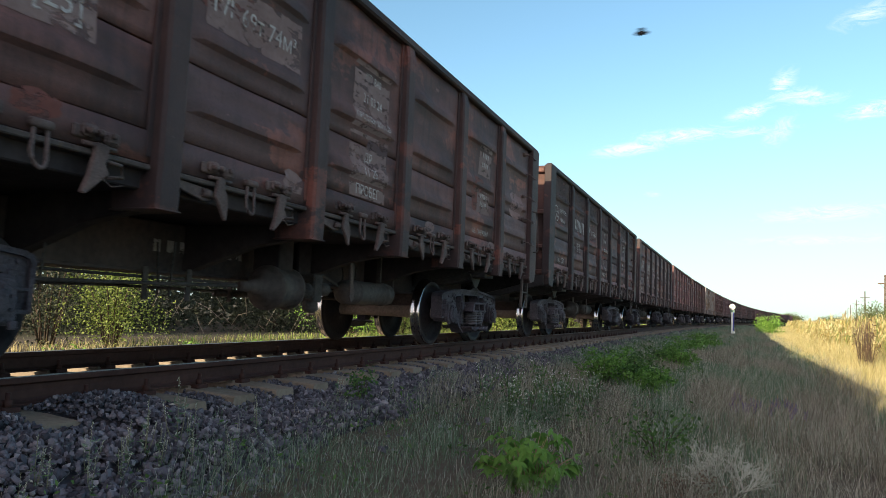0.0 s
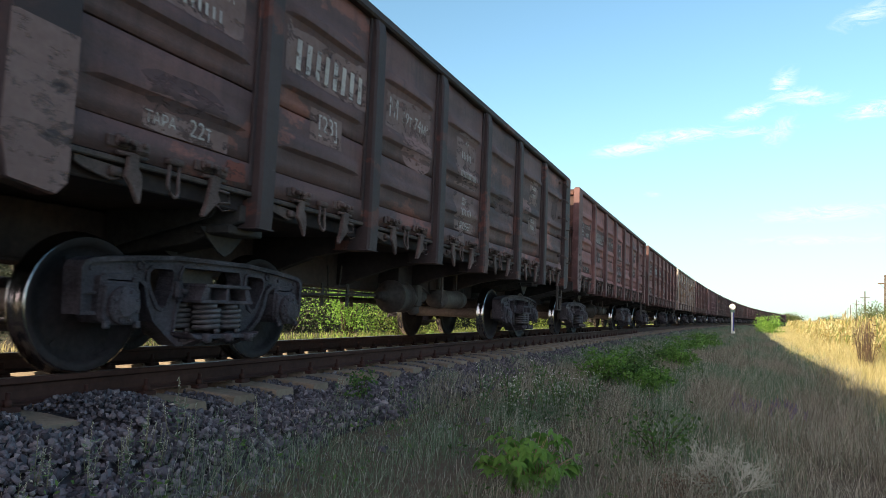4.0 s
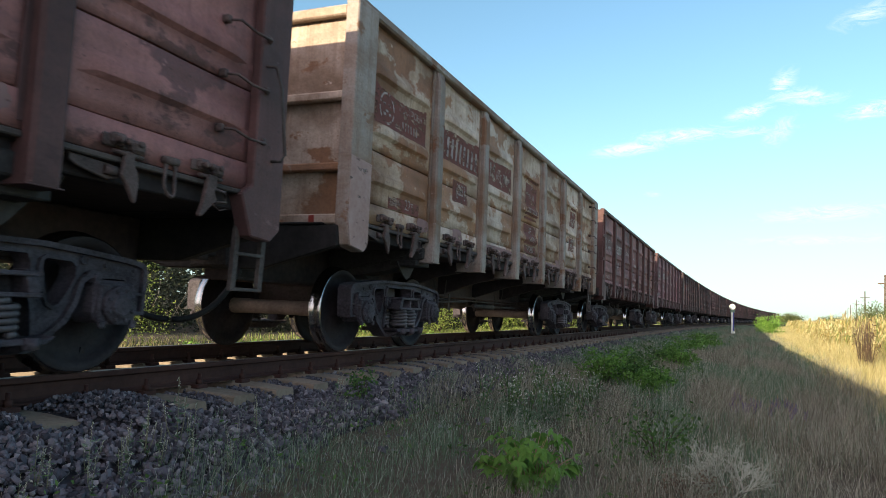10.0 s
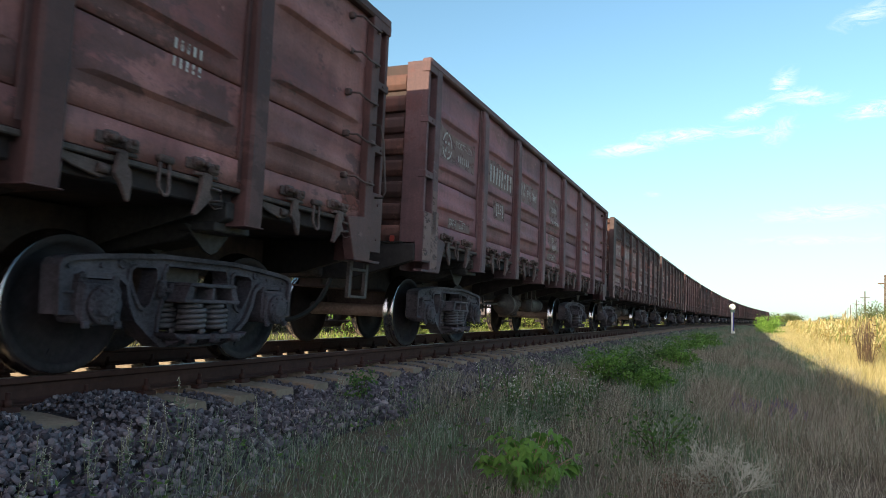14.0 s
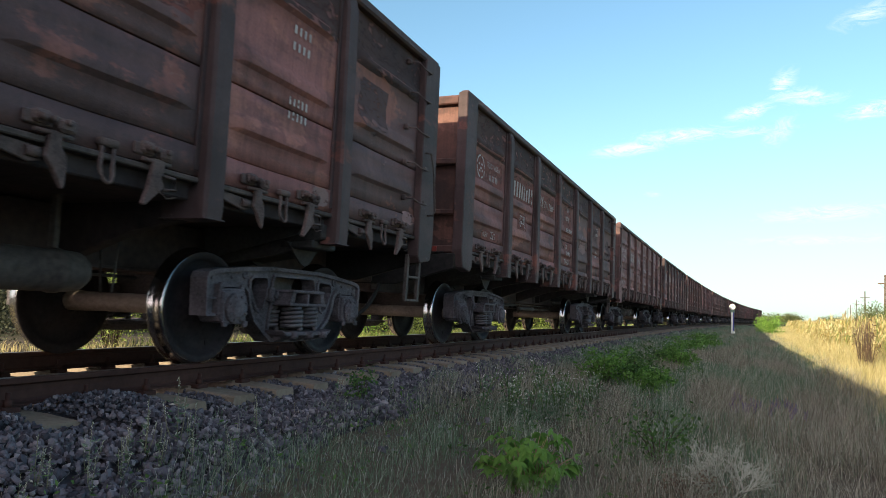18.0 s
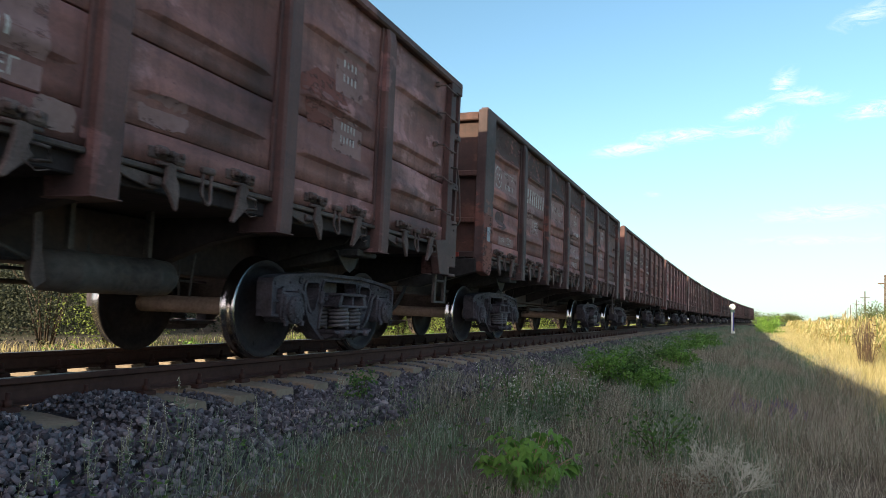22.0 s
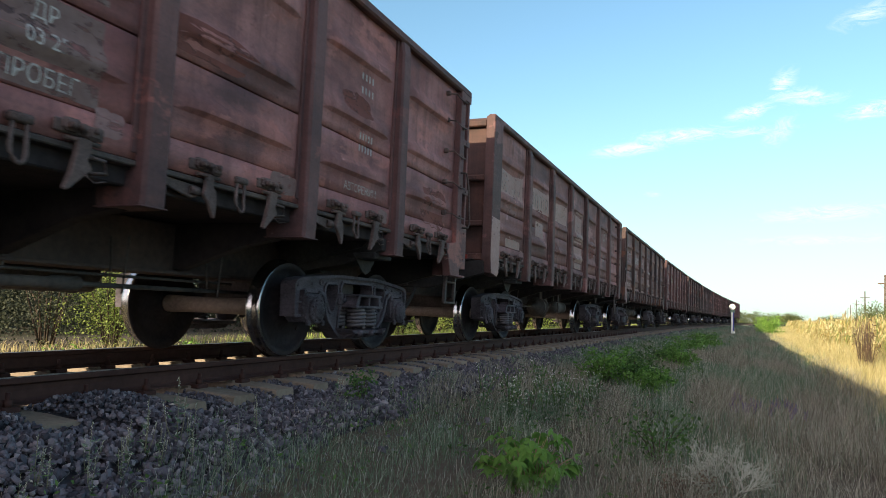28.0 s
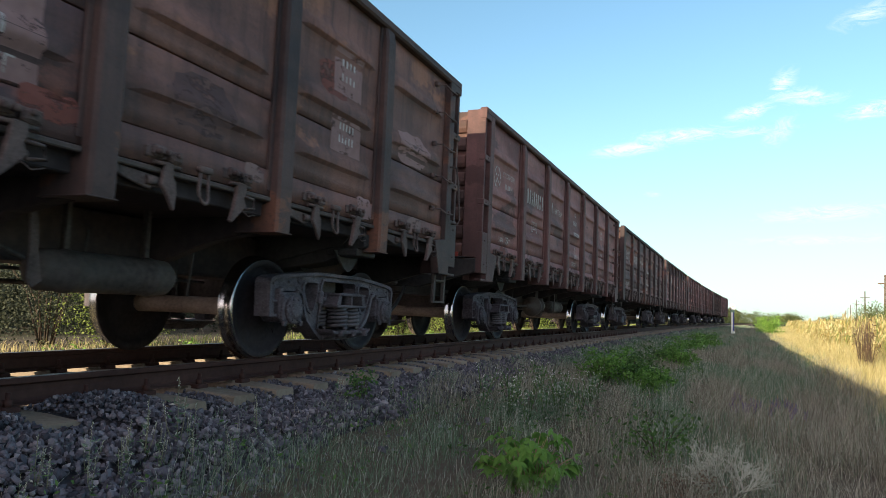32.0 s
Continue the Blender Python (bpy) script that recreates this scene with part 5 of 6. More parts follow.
    if near:
        lettering(w, kind, 3, 0.12, 2.80, "КР-840" if n == -3 else "КР", 0.12, ink)
        if n == -3:
            lettering(w, kind, 3, 0.12, 2.58, "21 03 24", 0.13, ink)
            lettering(w, kind, 3, 0.12, 2.38, "ПРОДЛЕН ДО 11.25", 0.085, ink)
        else:
            bars(w, kind, 3, 0.12, 2.62, 0.40, 0.10, 6, 0.4, ink)
            bars(w, kind, 3, 0.12, 2.36, 0.60, 0.09, 12, 0.5, ink)
        lettering(w, kind, 3, 0.10, 2.00, "ДР", 0.13, ink)
        due = {-3: "11 25", 0: "12 26", 8: "02 26", 10: "03 25"}.get(n)
        if due:
            lettering(w, kind, 3, 0.10, 1.85, due, 0.13, ink)
        else:
            bars(w, kind, 3, 0.10, 1.85, 0.36, 0.10, 6, 0.4, ink)
        lettering(w, kind, 3, 0.10, 1.66, "ПРОБЕГ", 0.14, ink)
        for z in (2.80, 2.66):
            bars(w, kind, 5, 0.16, z, 0.28, 0.07, 4, 0.45, ink)
        if n in (-3, 2, 10):
            lettering(w, kind, 5, 0.10, 1.66, "АВТОРЕЖИМ", 0.11, ink)
        for z in (2.20, 2.08):
            bars(w, kind, 5, 0.18, z, 0.3, 0.07, 5, 0.45, ink)
        if kind != "A":
            me = bmesh.new()
            for k in range(3):
                add_box(me, 0.62 + 0.13 * k, 0.67 + 0.13 * k, -6.4045, -6.4015, 2.17, 2.25)
            tagged(part("lettering", me, M_DIM, w), kind="stuff")
    if kind == "B" and n in (4, 7, 12):
        daub = TONES["mauve" if n != 4 else "grey"]
        for y0, y1, z0, z1 in ((-6.425, -6.205, 1.09, 1.66), (-6.20, -6.0, 1.0, 1.42 if n == 12 else 1.7), (-6.20, -6.07, 1.42, 1.95)):
            part("paint_patch", box(SIDE_X + 0.0755, SIDE_X + 0.078, y0, y1, z0, z1, 0.0), daub, w)
    if n == 7:
        for bay, v, z, rv, rz in ((0, -0.42, 2.02, 0.24, 0.17), (0, -0.62, 1.75, 0.16, 0.16), (0, 0.20, 2.30, 0.22, 0.08), (1, -0.5, 1.66, 0.12, 0.10), (2, 0.1, 1.72, 0.2, 0.08), (4, -0.4, 1.70, 0.2, 0.10)):
            blob(w, kind, bay, v, z, rv, rz, TONES["mauve"], 700 + bay * 3 + int(z * 10), 0.0035)
    if kind == "A":
        low = {0: "grey", 2: "pink", 5: "grey", 8: "red", 9: "pink", 11: "pink", -1: "grey"}.get(n)
        if low:
            plate_mark(w, 1.95, TONES[low])
        if n == 8:
            part("paint_patch", box(SIDE_X + 0.0885, SIDE_X + 0.091, -6.30, -6.17, 1.55, 1.76, 0.0), TONES["blue"], w)
        if n in (0, 9):
            for z in (1.50, 1.68):
                part("paint_patch", box(SIDE_X + 0.0885, SIDE_X + 0.091, -6.34, -6.14, z, z + 0.10, 0.0), TONES["dark"], w)


for n_, (paint_, kind_, tone_, words_) in TRAIN.items():
    dress(n_, WAGONS[n_], paint_, kind_, tone_, words_)


# ---- plants ----


def leaf_material(name, stops, rough=0.6, translucent=0.35):
    m, nt, b = material(name, rough)
    geo = nt.nodes.new("ShaderNodeNewGeometry")
    v = n_coord(nt)
    col = n_ramp(nt, geo.outputs["Random Per Island"], stops)
    col = n_mix(nt, 0.45, col, n_ramp(nt, n_noise(nt, v, 1.3, 4, 0.6), [(0.3, 0.6), (0.7, 1.0)]), "MULTIPLY")
    nt.links.new(col, b.inputs["Base Color"])
    out = nt.nodes["Material Output"]
    tr = nt.nodes.new("ShaderNodeBsdfTranslucent")
    nt.links.new(col, tr.inputs["Color"])
    mx = nt.nodes.new("ShaderNodeMixShader")
    mx.inputs[0].default_value = translucent
    nt.links.new(b.outputs[0], mx.inputs[1])
    nt.links.new(tr.outputs[0], mx.inputs[2])
    nt.links.new(mx.outputs[0], out.inputs["Surface"])
    return m


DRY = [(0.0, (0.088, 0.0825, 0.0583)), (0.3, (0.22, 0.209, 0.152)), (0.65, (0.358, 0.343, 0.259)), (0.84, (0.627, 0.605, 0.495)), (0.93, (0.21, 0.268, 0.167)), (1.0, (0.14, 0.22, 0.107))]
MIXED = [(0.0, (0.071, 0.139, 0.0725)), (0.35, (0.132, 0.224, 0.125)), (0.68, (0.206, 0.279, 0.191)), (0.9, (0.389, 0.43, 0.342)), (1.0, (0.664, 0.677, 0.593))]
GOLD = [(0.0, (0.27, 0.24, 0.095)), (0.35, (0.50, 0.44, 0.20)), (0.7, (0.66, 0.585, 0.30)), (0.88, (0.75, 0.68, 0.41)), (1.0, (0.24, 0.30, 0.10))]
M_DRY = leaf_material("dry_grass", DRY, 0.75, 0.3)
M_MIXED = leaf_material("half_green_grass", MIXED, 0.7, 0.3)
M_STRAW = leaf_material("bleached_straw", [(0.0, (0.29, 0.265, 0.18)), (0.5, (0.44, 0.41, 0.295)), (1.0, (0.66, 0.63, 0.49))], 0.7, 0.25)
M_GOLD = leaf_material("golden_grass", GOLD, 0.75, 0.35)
M_FRESH = leaf_material("fresh_leaves", [(0.0, (0.123, 0.248, 0.0413)), (0.5, (0.207, 0.398, 0.0688)), (1.0, (0.317, 0.537, 0.117))], 0.5, 0.35)
M_SAPLING = leaf_material("sapling_leaves", [(0.0, (0.07018, 0.1723, 0.03062)), (0.5, (0.1212, 0.268, 0.05104)), (1.0, (0.1978, 0.37, 0.08294))], 0.5, 0.35)
M_SHRUB = leaf_material("shrub_leaves", [(0.0, (0.045, 0.10, 0.028)), (0.6, (0.085, 0.175, 0.045)), (1.0, (0.14, 0.24, 0.07))], 0.55, 0.3)
M_BUSH = leaf_material("sunny_bush_leaves", [(0.0, (0.11, 0.165, 0.036)), (0.5, (0.235, 0.32, 0.075)), (1.0, (0.38, 0.46, 0.14))], 0.5, 0.3)
M_HEDGE = leaf_material("dull_hedge_leaves", [(0.0, (0.06, 0.085, 0.03)), (0.5, (0.11, 0.145, 0.052)), (1.0, (0.18, 0.215, 0.085))], 0.6, 0.25)
M_WOODS = leaf_material("dull_wood_leaves", [(0.0, (0.030, 0.0395, 0.0255)), (0.6, (0.060, 0.073, 0.046)), (1.0, (0.10, 0.114, 0.072))], 0.65, 0.2)
M_CORN = leaf_material("dry_corn_leaves", [(0.0, (0.25, 0.19, 0.075)), (0.3, (0.52, 0.43, 0.17)), (0.55, (0.66, 0.58, 0.27)), (0.78, (0.74, 0.69, 0.40)), (0.88, (0.30, 0.37, 0.11)), (1.0, (0.15, 0.26, 0.065))], 0.7, 0.35)
M_STALK = plain("dry_stalk", (0.3, 0.24, 0.14), (0.2, 0.155, 0.09), 20, 0.85)
M_WEEDSTEM = plain("grey_green_stem", (0.20, 0.21, 0.13), (0.13, 0.14, 0.085), 20, 0.85)
M_PALE = plain("bleached_weed", (0.50, 0.53, 0.44), (0.34, 0.36, 0.29), 20, 0.85)
M_BARK = plain("bark", (0.11, 0.085, 0.065), (0.06, 0.047, 0.037), 10, 0.9, 0, 0.6)
M_TWIG = plain("grey_twig_bark", (0.26, 0.24, 0.21), (0.15, 0.135, 0.115), 14, 0.9)
M_DOCK = leaf_material("dark_dry_weed", [(0.0, (0.075, 0.048, 0.034)), (0.6, (0.135, 0.088, 0.06)), (1.0, (0.24, 0.17, 0.11))], 0.8, 0.1)
M_PURPLE = plain("purple_petals", (0.16, 0.125, 0.24), (0.11, 0.085, 0.16), 20, 0.7)
M_WHITE = plain("white_petals", (0.75, 0.75, 0.72), (0.6, 0.62, 0.55), 20, 0.7)


def blades(pos, height, width, rng, bend=0.5, wind=(0.06, 0.03)):
    """Grass blades: three triangles each, leaning and bent."""
    n = len(pos)
    a = rng.uniform(0, 2 * np.pi, n)
    lean = rng.normal(0, bend, (n, 2)) * 0.6 + np.array(wind)
    side = np.stack([np.cos(a), np.sin(a), np.zeros(n)], 1) * (width / 2)[:, None]
    up = np.zeros((n, 3))
    up[:, 2] = height
    mid = pos + up * 0.5
    mid[:, :2] += lean * (height * 0.22)[:, None]
    tip = pos + up * rng.uniform(0.75, 1.0, n)[:, None]
    tip[:, :2] += lean * (height * 0.85)[:, None]
    v = np.stack([pos - side, pos + side, mid - side * 0.75, mid + side * 0.75, tip], 1).reshape(-1, 3)
    k = (np.arange(n) * 5)[:, None, None]
    f = (np.array([[0, 1, 2], [1, 3, 2], [2, 3, 4]])[None] + k).reshape(-1, 3)
    return v, f


def smooth_field(x, y, scale, seed):
    """A cheap soft random field, about 0 to 1."""
    r = np.random.default_rng(seed)
    out = np.zeros_like(x)
    for _ in range(7):
        kx, ky = r.normal(0, 1, 2) / scale
        out += np.sin(kx * x + ky * y + r.uniform(0, 6.28))
    return 0.5 + out / 7


def grass(name, label, mat, s, u, height, width, rng, bend=0.55):
    x, y, _ = on_line(s, u)
    z = np.maximum(ground_height(u), np.where(np.abs(u) < 2.4, ballast_top(u) - 0.02, -9.0)) - 0.02
    v, f = blades(np.stack([x, y, z], 1), height, width, rng, bend)
    me = fast_mesh(name, v, f)
    me.materials.append(mat)
    return tagged(new(name, me), label, "grass", kind="stuff")


def build_grass():
    rng = np.random.default_rng(3)
    # near verge: s, u, blade height; the density falls with distance
    n = 360000
    s = 1.0 + 150 * rng.random(n) ** 2.7
    u = rng.uniform(1.45, 7.4, n)
    edge = np.interp(s, (2.0, 2.4, 3.3, 4.6, 9, 14), (2.0, 2.1, 1.9, 1.5, 1.38, 1.34)) + 0.4 * smooth_field(s, s * 0 + 1, 0.8, 4) + 0.11 * rng.normal(0, 1, n)
    keep = (u > edge) | (rng.random(n) < np.where(s < 5, 0.30, 0.05))
    s, u = s[keep], u[keep]
    clump = smooth_field(s * 1.2, u * 2.2, 0.5, 8)
    green = smooth_field(s * 0.7, u * 1.6, 0.8, 9)
    tuft = smooth_field(s * 4.0, u * 4.0, 0.55, 18)
    h = (0.06 + 0.24 * clump + 0.14 * tuft) * rng.uniform(0.5, 1.3, len(s)) * np.interp(u, (1.7, 2.2, 3.2, 4.0, 5.0), (0.5, 0.56, 0.66, 0.85, 1.1))
    w = np.interp(s, (1, 6, 15, 40, 150), (0.0019, 0.0032, 0.0075, 0.019, 0.06)) * rng.uniform(0.7, 1.3, len(s))
    is_green = green + rng.normal(0, 0.12, len(s)) > np.interp(u, (2.3, 3.6, 5.0, 7.0), (0.36, 0.46, 0.60, 0.56)) - np.interp(s, (14, 30), (0, 0.28))
    thin = (tuft < 0.36) & (rng.random(len(s)) < 0.5) & (s < 12)
    s, u, h, w, is_green = s[~thin], u[~thin], h[~thin], w[~thin], is_green[~thin]
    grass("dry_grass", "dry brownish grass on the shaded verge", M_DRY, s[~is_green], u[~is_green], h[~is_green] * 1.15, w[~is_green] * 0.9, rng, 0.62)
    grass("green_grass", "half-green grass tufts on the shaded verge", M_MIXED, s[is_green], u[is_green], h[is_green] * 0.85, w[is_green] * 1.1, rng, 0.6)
    # bleached single straws that stand out of the shaded grass
    n = 7000
    s = 1.6 + 26 * rng.random(n) ** 1.9
    u = rng.uniform(1.75, 6.9, n)
    keep = u > np.interp(s, (2.0, 3.3, 4.6, 9, 14), (1.95, 1.9, 1.65, 1.5, 1.45))
    s, u = s[keep], u[keep]
    grass("straws", "bleached single straws standing in the shaded grass", M_STRAW, s, u, rng.uniform(0.08, 0.36, len(s)) * np.interp(u, (2.0, 3.5, 5.0), (0.55, 0.65, 1.1)), np.interp(s, (1, 6, 15, 28), (0.0022, 0.0032, 0.006, 0.011)), rng, 1.2)
    # behind the camera
    n = 42000
    s, u = 1.3 - 15 * rng.random(n) ** 1.3, rng.uniform(1.9, 7.4, n)
    half_green = rng.random(n) < 0.5
    grass("rear_grass", "dry grass on the verge behind the viewpoint", M_DRY, s[~half_green], u[~half_green], rng.uniform(0.12, 0.4, n)[~half_green], np.full(n, 0.005)[~half_green], rng)
    grass("rear_green_grass", "half-green grass on the verge behind the viewpoint", M_MIXED, s[half_green], u[half_green], rng.uniform(0.12, 0.34, n)[half_green], np.full(n, 0.005)[half_green], rng)
    # tall golden strip before the field
    n = 60000
    s = np.where(rng.random(n) < 0.12, rng.uniform(-14, 6, n), 6 + 190 * rng.random(n) ** 1.9)
    u = 6.7 + 2.7 * rng.random(n) ** 0.7
    h = rng.uniform(0.25, 0.66, n) * np.interp(u, (6.6, 8.2, 9.4), (0.7, 0.95, 1.5))
    w = np.interp(s, (6, 15, 40, 150), (0.007, 0.011, 0.024, 0.07))
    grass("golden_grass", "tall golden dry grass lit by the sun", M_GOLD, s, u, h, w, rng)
    # the far side of the track
    n = 45000
    s = 1 + 110 * rng.random(n) ** 1.5
    u = -rng.uniform(2.6, 8.5, n)
    h = rng.uniform(0.15, 0.5, n)
    w = np.interp(s, (1, 15, 40, 110), (0.008, 0.011, 0.022, 0.05))
    lush = (s + rng.normal(0, 3, n) > 14) & (rng.random(n) < 0.75)
    grass("far_side_grass", "dry yellow grass behind the track", M_GOLD, s[~lush], u[~lush], h[~lush] * 0.62, w[~lush], rng)
    for name, label, mat, pick in (("far_side_dull_grass", "dull green grass behind the track", M_HEDGE, lush & (s < 13.5)), ("far_side_green_grass", "bright green grass and weeds behind the track", M_BUSH, lush & (s >= 13.5))):
        grass(name, label, mat, s[pick], u[pick], h[pick] * 0.7, w[pick] * 1.6, rng)


build_grass()


def leaf_quads(pos, size, rng, droop=0.3, long=1.6):
    """Pointed leaves of two folded halves: four triangles."""
    n = len(pos)
    d = rng.normal(size=(n, 3))
    d[:, 2] = d[:, 2] * 0.6 - droop
    d /= np.linalg.norm(d, axis=1)[:, None]
    e = np.cross(d, rng.normal(size=(n, 3)))
    e /= np.linalg.norm(e, axis=1)[:, None] + 1e-9
    nrm = np.cross(d, e)
    s = size[:, None]
    p0, p1 = pos, pos + d * s * long
    m = pos + d * s * long * 0.45
    v = np.stack([p0, m + e * s * 0.5 + nrm * s * 0.12, m, m - e * s * 0.5 + nrm * s * 0.12, p1], 1).reshape(-1, 3)
    k = (np.arange(n) * 5)[:, None, None]
    f = (np.array([[0, 1, 2], [0, 2, 3], [1, 4, 2], [2, 4, 3]])[None] + k).reshape(-1, 3)
    return v, f


WEEDS = 130


def build_weeds():
    """Low broad-leaved weeds all over the verge."""
    r = np.random.default_rng(23)
    cs, cu = 1.5 + 24 * r.random(WEEDS) ** 1.6, np.clip(r.normal(3.1, 0.7, WEEDS), 2.15, 6.4)
    n = 24
    s = np.repeat(cs, n) + r.normal(0, 0.09, WEEDS * n)
    u = np.repeat(cu, n) + r.normal(0, 0.09, WEEDS * n)
    tall = np.repeat(r.uniform(0.08, 0.30, WEEDS), n)
    x, y, _ = on_line(s, u)
    p = np.stack([x, y, ground_height(u) + tall * r.random(len(s))], 1)
    v, f = leaf_quads(p, np.interp(s, (1, 8, 25), (0.014, 0.02, 0.04)) * r.uniform(0.6, 1.4, len(s)), r, -0.1, 2.2)
    me = fast_mesh("weeds", v, f)
    me.materials.append(M_SHRUB)
    tagged(new("verge_weeds", me), "low broad-leaved green weeds among the grass", "weeds", kind="stuff")


build_weeds()


def bush(name, label, category, at, radius, height, leaves, leaf, mat, seed, group="", stems=7, trunk=False, low=0.12):
    """A bush or small tree: tapered limbs and a crown of leaf clumps with gaps."""
    rng = np.random.default_rng(seed)
    b = thing(name, label, category, group, m=Matrix.Translation(at))
    bm = bmesh.new()
    single = name in ("weed_clump", "dry_brush")
    clumps = []
    if trunk:
        add_tube(bm, [(0, 0, -0.1), (0.03, 0.02, height * 0.3), (-0.04, 0.05, height * 0.62)], radius * 0.05, 7, [1.4, 1.0, 0.5])
    for k in range(stems):
        a = 2 * math.pi * (k + rng.uniform(-0.3, 0.3)) / stems
        r, h = radius * rng.uniform(0.35, 0.95), height * rng.uniform(0.55, 0.98)
        base = (0, 0, height * 0.25) if trunk else (0.1 * radius * math.cos(a), 0.1 * radius * math.sin(a), -0.05)
        tip = (r * math.cos(a), r * math.sin(a), h)
        mid = (tip[0] * 0.45, tip[1] * 0.45, base[2] + (h - base[2]) * 0.6)
        limb = add_tube(bmesh.new() if single else bm, [base, mid, tip], max(0.004, radius * 0.02), 5, [1.0, 0.7, 0.3])
        if single:
            part("stem", limb, M_BARK, b)
        for q in np.linspace(0.3, 1.0, 5):
            p = [base[i] + (mid[i] - base[i]) * min(1, q * 2) if q < 0.5 else mid[i] + (tip[i] - mid[i]) * (q * 2 - 1) for i in range(3)]
            clumps.append(p)
    if not single:
        part("trunk" if trunk else "stem", bm, M_BARK, b)
    for _ in range(int(stems * 4)):
        a, r = rng.uniform(0, 6.28), radius * math.sqrt(rng.uniform(0.05, 1.0))
        top = height * (1 - 0.45 * (r / radius) ** 2) * rng.uniform(0.8, 1.05)
        z = rng.uniform(height * low, max(height * (low + 0.05), top))
        clumps.append((r * math.cos(a), r * math.sin(a), z))
    clumps = np.array(clumps)
    pick = rng.integers(0, len(clumps), leaves)
    spread = np.array([radius * 0.17, radius * 0.17, height * 0.10])
    pos = clumps[pick] + rng.normal(size=(leaves, 3)) * spread
    pos[:, 2] = np.maximum(pos[:, 2], height * 0.03)
    v, f = leaf_quads(pos, leaf * rng.uniform(0.6, 1.3, leaves), rng)
    me = fast_mesh("crown", v, f)
    part("crown", me, mat, b)
    return b


def spot(s, u, dz=0.0):
    x, y, _ = on_line(s, u)
    return (float(x), float(y), float(ground_height(u)) + dz)


def sprig(at, seed, count=34, size=0.078):
    """A knee-high sapling with drooping compound leaves, each leaflet a part."""
    rng = random.Random(seed)
    t = thing("sapling", "young leafy sapling with bright green pointed leaflets in the grass", "sapling", m=Matrix.Translation(at))
    outline = [(0, 0), (0.14, 0.10), (0.25, 0.28), (0.22, 0.36), (0.30, 0.46), (0.22, 0.58), (0.22, 0.68), (0.11, 0.86), (0, 1.15)]
    outline = outline + [(-a, c) for a, c in outline[::-1][1:-1]]
    verts = [(a, c, 0.22 * abs(a) - 0.28 * c * c) for a, c in outline] + [(0, 0.45, -0.07)]
    n = len(outline)
    leaf = mesh_from(verts, [(i, (i + 1) % n, n) for i in range(n)])
    leaf.materials.append(M_SAPLING)
    for k in range(count):
        a = 2.4 * k + rng.uniform(-0.3, 0.3)
        r = 0.34 * math.sqrt((k + 0.5) / count)
        h = 0.45 * math.sqrt(max(0.05, 1 - (r / 0.42) ** 2)) * rng.uniform(0.72, 1.1)
        tip = Vector((r * math.cos(a), r * math.sin(a), h))
        part("stem", add_tube(bmesh.new(), [(0.02 * math.cos(a), 0.02 * math.sin(a), -0.03), tip * 0.55 + Vector((0, 0, 0.05)), tip], 0.004, 5, [1.0, 0.8, 0.5]), M_STALK, t)
        for j in range(5):
            q = 1.0 if j == 0 else rng.uniform(0.25, 0.95)
            p = tip * q + Vector((0, 0, 0.03 * (1 - q)))
            yaw = math.degrees(a) - 90 + (rng.uniform(-40, 40) if j == 0 else rng.uniform(-130, 130))
            tilt, big = rng.uniform(-62, -12), rng.uniform(0.75, 1.15)
            for turn, length in ((0, 1.0), (-62, 0.8), (62, 0.8), (rng.choice((-110, 110)), 0.62)):
                m = Matrix.Translation(p) @ pose(0, 0, 0, 0, 0, yaw) @ pose(0, 0, 0, tilt + rng.uniform(-10, 10), rng.uniform(-22, 22), 0) @ pose(0, 0, 0, 0, 0, turn) @ Matrix.Scale(size * big * length, 4)
                part("leaf", leaf, M_SAPLING, t, m=m)


def dry_weed(at, seed, radius=0.42, height=0.54):
    """A bleached, branching dead weed."""
    rng = random.Random(seed)
    t = thing("dead_weed", "bleached dead weed with thin forking twigs", "weed", m=Matrix.Translation(at))
    bm = bmesh.new()

    def fork(p, d, length, r, level):
        q = p + d * length
        mid = p + d * length * 0.5 + Vector((rng.uniform(-1, 1), rng.uniform(-1, 1), rng.uniform(-0.3, 0.6))) * length * 0.08
        add_tube(bm, [p, mid, q], r, 4, [1, 0.85, 0.65])
        if level:
            for _ in range(4 if level > 1 else 5):
                e = (d + Vector((rng.uniform(-1, 1), rng.uniform(-1, 1), rng.uniform(-0.35, 0.7))) * 0.8).normalized()
                fork(p + (q - p) * rng.uniform(0.45, 1.0), e, length * rng.uniform(0.45, 0.7), r * 0.6, level - 1)
        else:
            bmesh.ops.create_icosphere(bm, subdivisions=0, radius=0.0045, matrix=Matrix.Translation(q))
    for k in range(6):
        a = 2 * math.pi * k / 6 + rng.uniform(-0.4, 0.4)
        fork(Vector((0, 0, 0)), Vector((math.cos(a) * radius / height, math.sin(a) * radius / height, 1)).normalized(), height * 0.5, 0.0062, 3)
    part("twig", bm, M_PALE, t)


